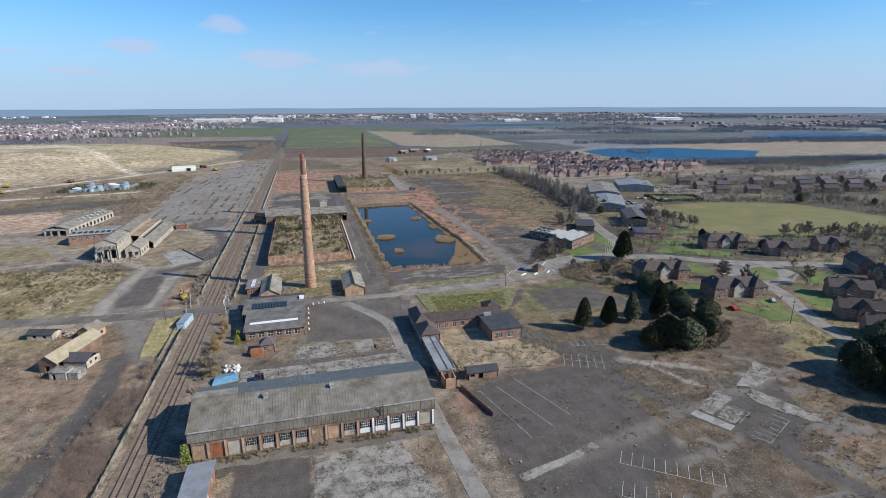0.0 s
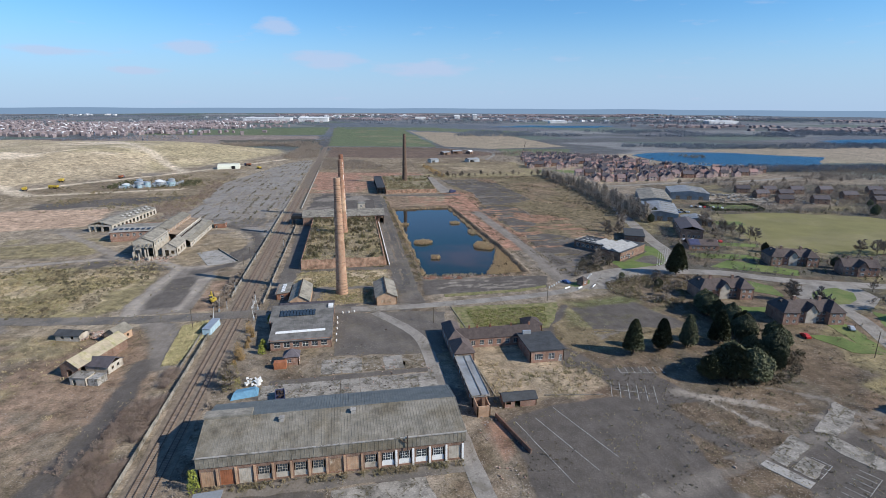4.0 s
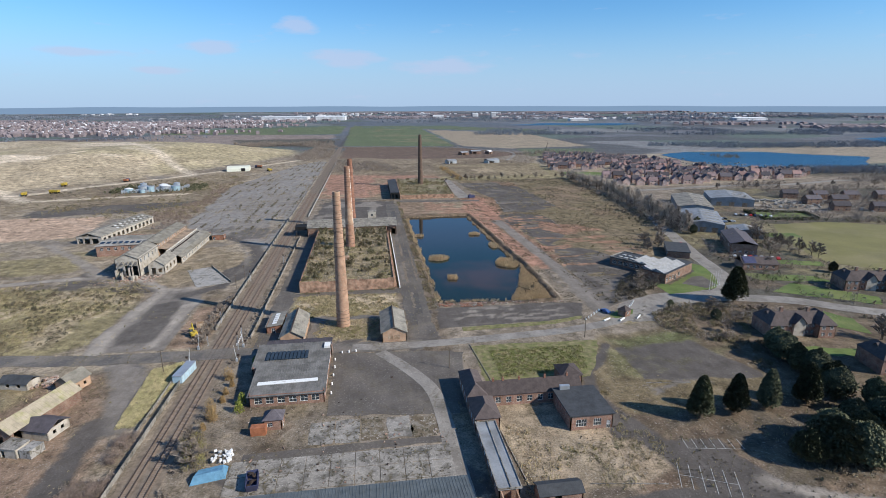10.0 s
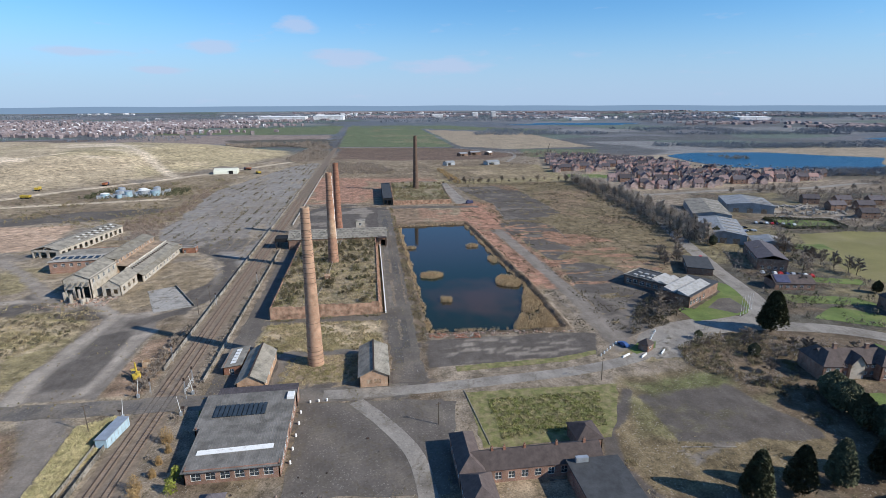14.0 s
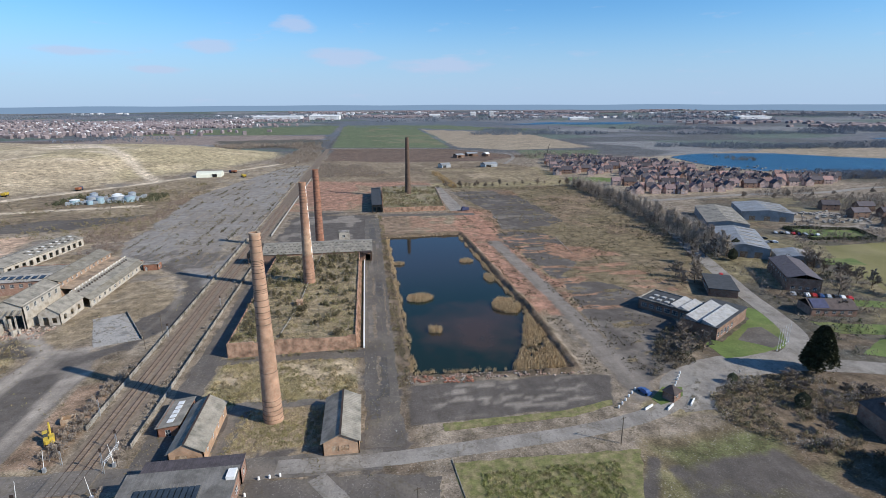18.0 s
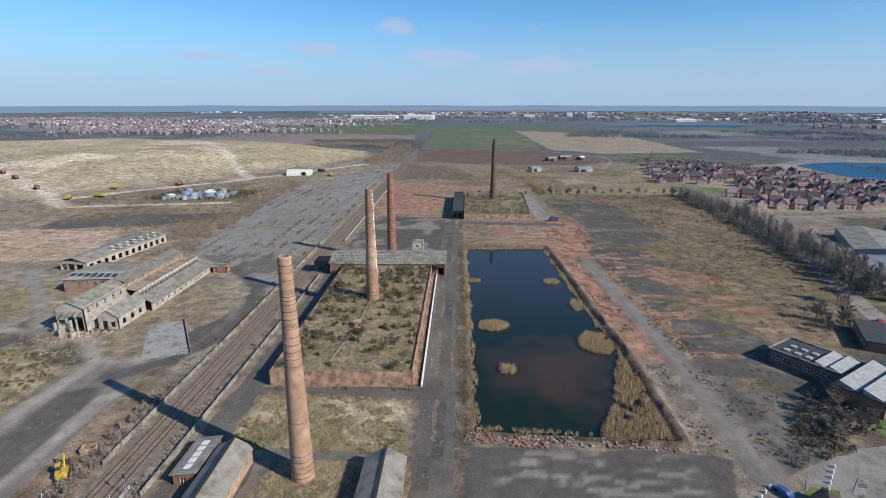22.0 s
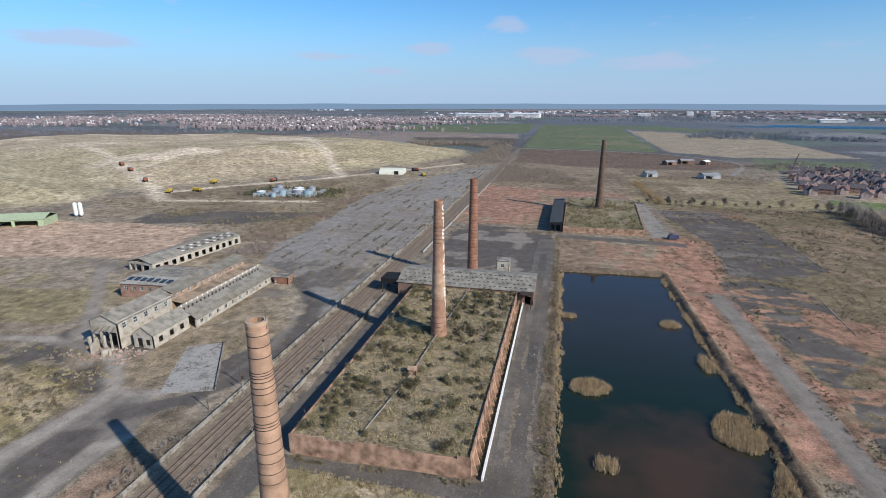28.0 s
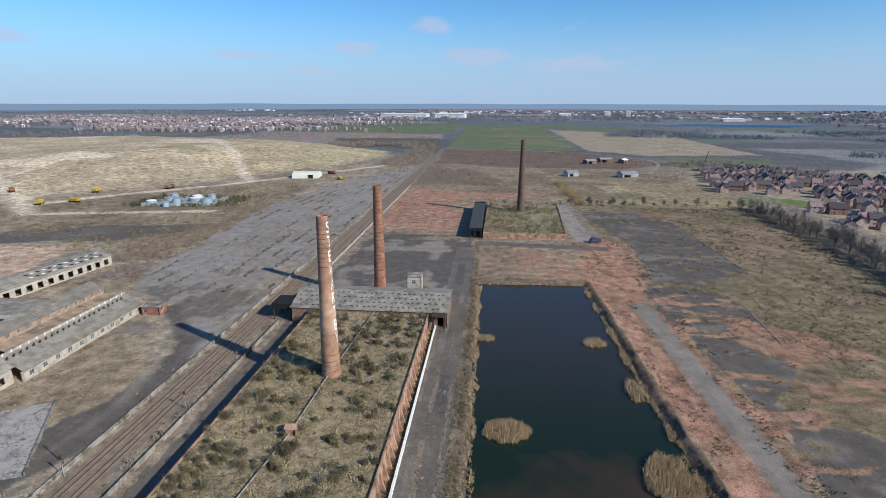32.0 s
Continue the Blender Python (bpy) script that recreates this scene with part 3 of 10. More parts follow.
M_THICK = mat("dark_winter_thicket", (0.135, 0.11, 0.075), var=0.4, scale=0.3, fine=2.5, tint=(0.085, 0.083, 0.045), tfac=0.45, tscale=0.12)
# far twigs tinted blue-grey, so distance haze sits in their base colour
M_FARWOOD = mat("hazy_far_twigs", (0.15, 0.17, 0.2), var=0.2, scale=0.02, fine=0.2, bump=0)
M_VERGE = mat("verge_grass", (0.15, 0.15, 0.055), var=0.35, scale=0.5, fine=2.5, tint=(0.21, 0.18, 0.09), tfac=0.5, tscale=0.4)
M_BRICKP = brick_mat("pink_brick", (0.52, 0.37, 0.31), (0.45, 0.31, 0.26), (0.5, 0.44, 0.4))
M_REDRUB = mat("red_brick_rubble", (0.3, 0.14, 0.09), var=0.4, scale=1.5, fine=4)
M_KFILL = mat("dead_grass_fill", (0.27, 0.21, 0.125), var=0.4, scale=0.5, fine=2.5, tint=(0.17, 0.14, 0.075), tfac=0.5, tscale=0.3, weeds=0.8)
M_KSCRUB = mat("kiln_top_scrub", (0.115, 0.096, 0.056), var=0.35, scale=0.25, fine=3, tint=(0.11, 0.1, 0.05), tfac=0.5, tscale=0.12)
M_BRAM = mat("purple_bramble", (0.21, 0.16, 0.13), var=0.35, scale=0.3, fine=2.5, tint=(0.24, 0.19, 0.155), tfac=0.4, tscale=0.2)
M_TILEP = mat("mauve_tile", (0.2, 0.145, 0.14), var=0.25, scale=0.7, fine=5.0, rnd=0.3)
M_RLIGHT = mat("grimy_rooflight", (0.33, 0.33, 0.325), var=0.2, scale=0.6, fine=3.0, tint=(0.3, 0.29, 0.27), tfac=0.4, tscale=0.5)

# ---- ground ----
SOIL = dict(asph=(0.104, 0.091, 0.08), dirt=(0.225, 0.185, 0.14), brown=(0.25, 0.172, 0.118), dry=(0.255, 0.2, 0.13), olive=(0.25, 0.208, 0.108),
            green=(0.10, 0.135, 0.042), red=(0.33, 0.18, 0.122), straw=(0.44, 0.35, 0.235), grey=(0.215, 0.188, 0.16), dark=(0.095, 0.085, 0.068),
            pale=(0.33, 0.288, 0.24), yard=(0.245, 0.225, 0.203), plough=(0.14, 0.098, 0.075), tan=(0.31, 0.255, 0.185), field=(0.115, 0.142, 0.075), grass=(0.165, 0.13, 0.074), lilac=(0.26, 0.205, 0.175), wood=(0.08, 0.075, 0.06), umber=(0.13, 0.096, 0.066), ochre=(0.45, 0.32, 0.225))
POND = [(41.5, 20), (40, 201), (88, 204), (91, 120), (94, 57), (93, 17)]


def axis_steps(fine0, fine1, step, near0, near1, far):
    """Grid lines: close over the works, every 5 m over the land round it, then wider and wider."""
    mid = list(np.arange(fine0, fine1 + 0.01, step))

    def run(a, limit):
        out, k = [], step
        while a < far:
            k = min(k * 1.08, 5.0 if a < limit else 90.0)
            a += k
            out.append(min(a, far))
        return out

    return np.array([-v for v in run(-mid[0], -near0)][::-1] + mid + run(mid[-1], near1))


def smooth(a):
    a = np.clip(a, 0, 1)
    return a * a * (3 - 2 * a)


HILLFOOT = [(-330, 318), (-300, 392), (-212, 490), (-140, 590), (-72, 690), (-86, 850), (-240, 985), (-600, 1060), (-1000, 980), (-1150, 640), (-760, 380), (-470, 330)]
MOUND = [(-322, 322), (-345, 262), (-420, 205), (-620, 190), (-820, 300), (-820, 520), (-600, 560), (-470, 445), (-380, 372)]


def terrain(x, y):
    """Height of the land: the landfill hill with its lower mound, and gentle swell far off."""
    x, y = np.asarray(x, float), np.asarray(y, float)
    w = fbm(x, y, 140, 5) - 0.5
    z = 21 * smooth((inside(x, y, HILLFOOT) + 70 * w) / 215) * (0.8 + 0.34 * fbm(x, y, 150, 6))
    z = np.maximum(z, 16 * smooth((inside(x, y, MOUND) + 30 * w) / 120))
    r = np.hypot(x, y)
    z = z + smooth((r - 2600) / 2200) * (14 * fbm(x, y, 900, 9) + 4)
    return z


GX, GY = axis_steps(-150, 190, 1.4, -620, 480, 4850), axis_steps(-190, 300, 1.4, -190, 950, 4850)
XX, YY = np.meshgrid(GX, GY)
ZZ = terrain(XX, YY)
PD = inside(XX, YY, POND) + (fbm(XX, YY, 9, 3) - 0.5) * 2.0
ZZ = np.where(PD > -2.5, np.minimum(ZZ, -1.9 * smooth((PD + 1.5) / 4.0)), ZZ)
# rubble bund on the pond's east and north sides
BUND = np.abs(PD + 3.0)
ZZ = ZZ + np.where((XX > 84) | (YY > 203), 1.5 * smooth(1 - BUND / 1.8) * (0.5 + fbm(XX, YY, 6, 12)), 0)

PCOL = np.empty(XX.shape + (3,))
PCOL[:] = SOIL['asph']
PAVE = np.zeros(XX.shape)
HARD = ('asph', 'grey', 'pale', 'yard')
COL = np.empty(XX.shape + (3,))
COL[:] = SOIL["dirt"]
# far land: a patchwork of fields and woods, bluish distance haze put into their colours
U = XX * 0.92 + YY * 0.39 + 260 * (fbm(XX, YY, 700, 21) - 0.5)
V = -XX * 0.39 + YY * 0.92 + 260 * (fbm(XX, YY, 700, 22) - 0.5)
CI, CJ = np.floor(U / 330).astype(np.int64), np.floor(V / 240).astype(np.int64)
HASH = ((CI * 73856093) ^ (CJ * 19349663)) % 97
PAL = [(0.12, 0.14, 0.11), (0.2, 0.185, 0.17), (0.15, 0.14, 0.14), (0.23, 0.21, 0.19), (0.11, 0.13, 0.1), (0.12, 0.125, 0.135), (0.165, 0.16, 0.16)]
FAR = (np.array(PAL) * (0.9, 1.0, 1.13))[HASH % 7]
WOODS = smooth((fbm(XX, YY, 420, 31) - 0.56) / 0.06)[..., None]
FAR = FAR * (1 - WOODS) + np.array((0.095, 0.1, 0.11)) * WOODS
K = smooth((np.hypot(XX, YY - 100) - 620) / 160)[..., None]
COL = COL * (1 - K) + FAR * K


def window(poly, pad):
    """The stretch of the grid round an outline."""
    xs, ys = [p[0] for p in poly], [p[1] for p in poly]
    a, b = np.searchsorted(GX, (min(xs) - pad, max(xs) + pad))
    c, d = np.searchsorted(GY, (min(ys) - pad, max(ys) + pad))
    return slice(c, d), slice(a, b)


def lay(soil, k, w):
    """Lay soil, or paving, with strength k on a stretch of the grid."""
    c = np.array(SOIL[soil])
    if soil in HARD:
        PCOL[w] = PCOL[w] * (1 - k) + c * k
        PAVE[w] = np.maximum(PAVE[w], k[..., 0])
    else:
        COL[w] = COL[w] * (1 - k) + c * k
        PAVE[w] = PAVE[w] * (1 - k[..., 0])


def zone(soil, poly, feather=4.0, ragged=6.0, amount=1.0, scale=18.0, seed=0):
    w = window(poly, feather + ragged)
    d = inside(XX[w], YY[w], poly) + ragged * 2 * (fbm(XX[w], YY[w], scale, seed + 40) - 0.5)
    lay(soil, (amount * smooth(d / feather + 0.5))[..., None], w)


def blotch(soil, poly, size, cut, amount=0.8, seed=0, stretch=1.0):
    """Patches of another soil strewn over a stretch of land."""
    w = window(poly, 3)
    n = fbm(XX[w], YY[w] / stretch, size, seed + 70, 5)
    lay(soil, (amount * smooth(inside(XX[w], YY[w], poly) / 5 + 0.5) * smooth((n - cut) / 0.08))[..., None], w)


WEST = [(-340, -190), (-50, -190), (-50, 640), (-120, 650), (-240, 540), (-340, 330)]
zone("tan", WEST, 10, 10)
blotch("dirt", WEST, 38, 0.54, 0.6, 51)
blotch("grey", WEST, 45, 0.56, 0.6, 1)
blotch("dry", WEST, 30, 0.52, 0.7, 2)
blotch("umber", WEST, 14, 0.6, 0.5, 49)
zone("dry", [(-345, 300), (-225, 260), (-128, 260), (-132, 470), (-170, 520), (-212, 480), (-300, 385)], 8, 12, 0.8)
blotch("umber", [(-345, 300), (-225, 260), (-128, 260), (-132, 470), (-170, 520), (-300, 385)], 22, 0.52, 0.6, 83)
zone("asph", [(-252, 240), (-190, 252), (-150, 276), (-146, 305), (-200, 296), (-270, 268)], 5, 8, 0.75)
zone("ochre", [(-330, 140), (-186, 172), (-183, 205), (-196, 238), (-240, 240), (-340, 232)], 4, 6, 1.0)
zone("umber", [(-190, -190), (-56, -190), (-58, -70), (-78, -30), (-190, -30)], 6, 8, 0.55)
blotch("brown", [(-190, -190), (-56, -190), (-58, -70), (-78, -30), (-190, -30)], 22, 0.5, 0.8, 3)
blotch("olive", [(-190, -90), (-100, -90), (-92, -30), (-190, -30)], 30, 0.46, 0.6, 84)
zone("olive", [(-215, -8), (-99, -11), (-93, 0), (-93, 46), (-98, 58), (-143, 64), (-215, 60)], 3, 5, 0.95)
blotch("straw", [(-215, -8), (-99, -11), (-93, 46), (-143, 64), (-215, 60)], 16, 0.53, 0.6, 4)
zone("olive", [(-270, 75), (-150, 92), (-140, 112), (-170, 122), (-280, 112)], 4, 8, 0.8)
blotch("olive", [(-340, 60), (-150, 90), (-140, 130), (-340, 150)], 26, 0.52, 0.7, 85)
zone("grey", [(-92, -14), (-64, -14), (-64, 36), (-72, 58), (-92, 56)], 3, 4, 0.85)
zone("asph", [(-83, -6), (-85, 10), (-85, 34), (-76, 40), (-70, 30), (-70, 5), (-72, -6)], 2, 3, 0.9)
blotch("asph", [(-140, 60), (-53, 40), (-53, 130), (-95, 80), (-140, 100)], 20, 0.5, 0.75, 5)
zone("brown", [(-63, -12), (-65, 28), (-56, 30), (-50.5, 18), (-50.5, -13)], 1.5, 2.5, 0.95)
zone("dry", [(-100, 62), (-84, 58), (-62, 90), (-58, 112), (-72, 120), (-92, 92)], 3, 4, 0.9)
OCHRE = [(-330, 140), (-186, 172), (-183, 205), (-196, 238), (-240, 240), (-340, 232)]
YARD = [(-54, 120), (-78, 156), (-112, 176), (-124, 215), (-127, 271), (-136, 376), (-94, 567), (-66, 630), (-51, 630), (-52, 200)]
zone("yard", YARD, 4, 5, 1.0)
blotch("grey", YARD, 34, 0.55, 0.6, 7, 3.0)
blotch("asph", [(-54, 120), (-78, 156), (-112, 176), (-110, 215), (-52, 205)], 16, 0.5, 0.7, 9)
blotch("tan", YARD, 20, 0.62, 0.5, 86, 3.0)


def beaten(soil, line, width, amount=0.8):
    """A beaten track along a line."""
    for (ax, ay), (bx, by) in zip(line, line[1:]):
        w = window([(ax, ay), (bx, by)], 1.5 * width + 3)
        x, y = XX[w], YY[w]
        t = np.clip(((x - ax) * (bx - ax) + (y - ay) * (by - ay)) / ((bx - ax) ** 2 + (by - ay) ** 2), 0, 1)
        d = np.hypot(x - ax - t * (bx - ax), y - ay - t * (by - ay)) + 3 * (fbm(x, y, 12, 61) - 0.5)
        lay(soil, (amount * smooth(1.3 - d / width))[..., None], w)


beaten("pale", [(-88, -17), (-90, 0), (-89, 30), (-87, 54), (-104, 72), (-140, 78), (-200, 66), (-300, 60)], 3.4, 0.85)
beaten("pale", [(-87, 54), (-72, 56), (-58, 68)], 3.0, 0.6)
beaten("pale", [(-70, -9), (-68.7, 5), (-69.5, 31), (-65, 37)], 2.6, 0.8)
beaten("pale", [(-58, 62), (-55, 90), (-70, 140), (-100, 168)], 3.0, 0.5)
beaten("asph", [(-76, 44), (-62, 56), (-54, 74), (-53, 110), (-60, 130), (-84, 158)], 4.5, 0.9)
beaten("pale", [(-190, 150), (-160, 120), (-130, 84), (-112, 66)], 5, 0.7)
beaten("asph", [(-300, 40), (-200, 44), (-150, 66), (-120, 76)], 6, 0.5)
beaten("grey", [(-60, -60), (-66, -36), (-76, -20)], 7, 0.9)
beaten("asph", [(-66, -60), (-64, -90), (-66, -110), (-72, -140), (-80, -190)], 5, 0.85)
beaten("pale", [(-230, 240), (-190, 200), (-168, 150)], 5, 0.4)
for k in range(8):
    beaten("dirt", [(-58 - 9.2 * k, 150 + 6 * k), (-57 - 9.0 * k, 360), (-56 - 4.4 * k, 620 - 8 * k)], 0.9, 0.55)
# the landfill hill
HILL = smooth((terrain(XX, YY) * (np.hypot(XX, YY) < 2000) - 0.5) / 2.0)[..., None]
HC = np.array((0.43, 0.35, 0.235)) * (0.75 + 0.5 * fbm(XX, YY, 60, 55)[..., None])
OL = smooth((fbm(XX, YY, 170, 57) + 0.0006 * (XX + 330) - 0.47) / 0.14)[..., None] * 0.75
HC = HC * (1 - OL) + np.array((0.36, 0.305, 0.18)) * OL
BARE_S = smooth((fbm(XX, YY * 1.6, 110, 58) - 0.55) / 0.08)[..., None] * smooth((-250 - XX) / 120)[..., None] * 0.8
HC = HC * (1 - BARE_S) + np.array((0.66, 0.55, 0.41)) * BARE_S
GM = smooth(inside(XX, YY, MOUND) / 40)[..., None] * 0.7
HC = HC * (1 - GM) + np.array((0.37, 0.32, 0.195)) * GM
COL = COL * (1 - HILL) + HC * HILL
# hauling tracks up and along the hill
for width, track in ((6, [(-300, 320), (-330, 350), (-372, 385), (-450, 440), (-560, 520), (-700, 600)]), (6, [(-207, 495), (-242, 550), (-300, 640), (-370, 740), (-430, 820)]), (4, [(-330, 345), (-300, 388), (-212, 484), (-140, 585), (-75, 680)]), (3, [(-330, 352), (-420, 420), (-430, 520), (-380, 600)]), (4, [(-300, 320), (-250, 330), (-170, 345)])):
    for (ax, ay), (bx, by) in zip(track, track[1:]):
        t = np.clip(((XX - ax) * (bx - ax) + (YY - ay) * (by - ay)) / ((bx - ax) ** 2 + (by - ay) ** 2), 0, 1)
        k = (0.85 * smooth(1.6 - np.hypot(XX - ax - t * (bx - ax), YY - ay - t * (by - ay)) / width))[..., None]
        COL = COL * (1 - k) + np.array((0.62, 0.52, 0.39)) * k
# works ground east of the line
zone("dirt", [(-33, -190), (110, -190), (110, 290), (-33, 290)], 4, 4)
blotch("dry", [(-33, -190), (40, -190), (40, 60), (-33, 60)], 14, 0.55, 0.8, 11)
blotch("asph", [(-33, -190), (40, -190), (40, 290), (-33, 290)], 16, 0.5, 0.8, 10)
blotch("umber", [(-33, -190), (40, -190), (40, 290), (-33, 290)], 8, 0.57, 0.7, 43)
zone("olive", [(-22, 9), (23, 8), (23, 34), (-22, 36)], 2, 3, 0.95)
blotch("straw", [(-22, 9), (23, 8), (23, 34), (-22, 36)], 9, 0.5, 0.9, 12)
zone("dry", [(-12, -14), (14, -14), (14, 5), (-10, 5)], 2, 3, 0.95)
zone("umber", [(37, 15), (96, 12), (98, 60), (96, 130), (91, 210), (36, 207)], 2, 2, 0.9)
zone("asph", [(-30, 176), (34, 176), (34, 276), (-30, 276)], 3, 4, 0.9)
blotch("pale", [(-30, 176), (34, 176), (34, 276), (-30, 276)], 15, 0.56, 0.5, 13)
zone("red", [(-36, 300), (32, 296), (34, 420), (95, 425), (95, 455), (-38, 470)], 6, 10, 0.85)
blotch("dry", [(-36, 290), (32, 290), (34, 420), (-38, 480)], 26, 0.55, 0.8, 14)
zone("dry", [(36, 206), (100, 208), (104, 264), (36, 272)], 3, 4, 0.8)
blotch("red", [(56, 207), (104, 207), (112, 282), (60, 276)], 20, 0.46, 0.6, 15)
zone("brown", [(36, 207), (58, 207), (56, 274), (36, 276)], 3, 5, 0.7)
zone("dirt", [(94, 10), (124, -6), (126, 60), (122, 90), (98, 60)], 4, 6, 0.9)
EAST = [(112, 20), (230, 110), (248, 395), (112, 400)]
zone("grass", EAST, 5, 5, 0.95)
blotch("brown", EAST, 40, 0.54, 0.5, 17)
blotch("dry", EAST, 52, 0.55, 0.5, 18)
blotch("umber", EAST, 16, 0.6, 0.5, 44)
zone("red", [(97, 290), (116, 276), (117, 215), (117, 160), (120, 96), (110, 60), (97, 62), (95, 110), (90, 206)], 3, 5, 0.9)
blotch("dry", [(90, 290), (118, 262), (124, 110), (114, 30), (96, 46), (92, 205)], 9, 0.6, 0.6, 16)
SLABS = [[(108, 372), (165, 378), (170, 328), (171, 231), (146, 208), (120, 211), (127, 275)], [(113, 200), (135, 206), (148, 190), (150, 168), (146, 146), (118, 145), (113, 170)], [(116, 146), (136, 150), (142, 128), (126, 108), (146, 92), (152, 74), (150, 28), (112, 0), (117, 60), (122, 96)]]
for k, poly in enumerate(SLABS):
    zone("asph", poly, 2, 2.5, 0.95, 9, 3 * k)
    blotch("grey", poly, 16, 0.56, 0.5, 45 + k, 0.5)
    blotch("grass", poly, 9, 0.62, 0.8, 48 + k, 0.5)
blotch("red", [(113, 200), (150, 190), (146, 146), (118, 145)], 12, 0.52, 0.8, 19, 0.3)
zone("red", [(136, 172), (166, 160), (172, 138), (140, 134), (130, 146)], 3, 7, 0.7)
blotch("red", [(116, 60), (176, 70), (168, 140), (114, 140)], 18, 0.55, 0.7, 20, 0.3)
zone("red", [(150, 380), (168, 378), (170, 345), (158, 345)], 3, 4, 0.5)
zone("red", [(108, 300), (127, 276), (120, 212), (110, 215), (112, 262)], 3, 3, 0.5)
zone("olive", [(100, 395), (250, 400), (262, 560), (100, 560)], 8, 10, 0.85)
zone("dry", [(-36, 470), (112, 430), (240, 430), (250, 560), (200, 640), (60, 640), (-36, 700)], 8, 12, 0.7)
blotch("umber", [(-36, 470), (112, 430), (240, 430), (250, 560), (200, 640), (60, 640), (-36, 700)], 30, 0.5, 0.6, 81)
zone("straw", [(150, 500), (182, 512), (176, 470), (150, 460)], 8, 10, 0.5)
zone("plough", [(-34, 690), (-34, 906), (172, 866), (286, 705), (204, 641), (60, 644)], 6, 6, 1.0)
zone("field", [(-38, 925), (-50, 1840), (200, 1640), (190, 884)], 8, 6, 1.0)
blotch("dry", [(-38, 925), (-50, 1840), (200, 1640), (190, 884)], 90, 0.6, 0.35, 82)
zone("tan", [(206, 1570), (472, 1343), (463, 847), (290, 812), (205, 890)], 8, 8, 1.0)
zone("field", [(300, 806), (448, 792), (412, 690), (280, 660)], 8, 8, 0.8)
zone("field", [(-40, 1960), (330, 1830), (620, 1500), (500, 1380), (215, 1640), (-40, 1880)], 10, 8, 0.9)
zone("field", [(-590, 1420), (-560, 1660), (-72, 1940), (-66, 1350)], 10, 8, 1.0)
zone("lilac", [(-640, 1120), (-560, 1395), (-80, 1330), (-70, 1190), (-240, 1010), (-460, 1080)], 10, 8, 0.9)
zone("plough", [(-1700, 760), (-1150, 700), (-1000, 1010), (-640, 1110), (-620, 1240), (-1700, 1180)], 12, 14, 0.7)
zone("wood", [(-270, 975), (-64, 890), (-64, 1170), (-310, 1165)], 10, 30, 0.9)
# the worn track beside the pond
beaten("red", [(107, 275), (107.2, 211), (107.4, 174)], 4.5, 0.9)
beaten("grey", [(107.3, 178), (109, 136), (110.7, 110), (111.4, 86), (112, 50), (111, 20), (110, -4)], 6.0, 0.9)
beaten("grey", [(105, 60), (104, 40), (107, 14), (112, -6)], 2.2, 0.6)
beaten("umber", [(113.6, 160), (115.4, 110), (116.4, 70), (115.4, 30)], 0.8, 0.6)
beaten("umber", [(103.4, 170), (105.2, 120), (106.4, 70), (101, 40)], 0.8, 0.6)
zone("umber", [(88, 12), (97.5, 14), (98.5, 60), (95, 130), (91.5, 207), (88, 207)], 1.5, 1.5, 0.8)
# the apron south of the pond, and the lot by the crossing
zone("asph", [(38, -9), (98, -7), (104, 9), (92, 12), (40, 13)], 2, 2, 0.95)
blotch("pale", [(46, -6), (94, -6), (94, 10), (46, 12)], 9, 0.55, 0.6, 20, 0.25)
# waste ground to the south-east
SE = [(44, -195), (300, -195), (230, -60), (96, -40), (64, -58), (44, -60)]
zone("umber", SE, 6, 8, 0.95)
blotch("brown", SE, 34, 0.54, 0.55, 21)
blotch("dry", [(110, -195), (300, -195), (230, -60), (150, -90)], 26, 0.56, 0.5, 28)
blotch("grey", [(60, -195), (200, -195), (190, -120), (100, -110)], 9, 0.57, 0.8, 48, 0.4)
blotch("dark", SE, 16, 0.54, 0.6, 22)
zone("straw", [(46, -64), (64, -62), (84, -96), (70, -104), (46, -106)], 2, 5, 0.55)
zone("grass", [(98, -22), (150, -20), (150, -72), (80, -76), (80, -62)], 4, 6, 0.85)
blotch("grey", [(98, -30), (150, -24), (150, -66), (90, -70)], 14, 0.52, 0.7, 23)
blotch("olive", [(96, 0), (300, -40), (300, -120), (150, -80)], 24, 0.5, 0.7, 24)
zone("olive", [(150, -62), (200, -70), (214, -110), (180, -116)], 5, 8, 0.7)
for lot in ([(46, -112), (64, -106), (87, -106), (97, -112), (92, -136), (90, -151), (88, -158), (76, -160), (60, -190), (44, -190)], [(124, -131), (146, -118), (149, -125), (142, -131), (137, -146), (130, -153), (118, -161), (113, -158), (108, -150)], [(82, -88), (102, -90), (108, -112), (92, -112)], [(-20, -131), (-2, -131), (-4, -190), (-20, -190)], [(98, -34), (142, -30), (146, -48), (138, -62), (98, -58)]):
    zone("asph", lot, 2, 2, 0.97, 10)
zone("red", [(40, -111), (46, -112), (45, -126), (41, -130)], 2, 2, 0.6)
beaten("pale", [(109, -110), (113, -119), (116, -127), (121, -130)], 1.6, 0.8)
beaten("grey", [(125, -105), (136, -110), (146, -118)], 1.6, 0.8)
beaten("grey", [(88, -157), (100, -156), (112, -152)], 2.2, 0.7)
zone("olive", [(162, -111), (191, -103), (187, -125), (168, -128)], 3, 4, 0.9)
beaten("asph", [(78, -64), (83, -84), (90, -106), (98, -126), (112, -150), (124, -190)], 4.5, 0.9)
beaten("asph", [(78, -84), (79, -62), (82, -50), (92, -40), (97, -32)], 3.2, 0.9)
beaten("grey", [(60, -150), (100, -140), (150, -128), (200, -120)], 3, 0.55)
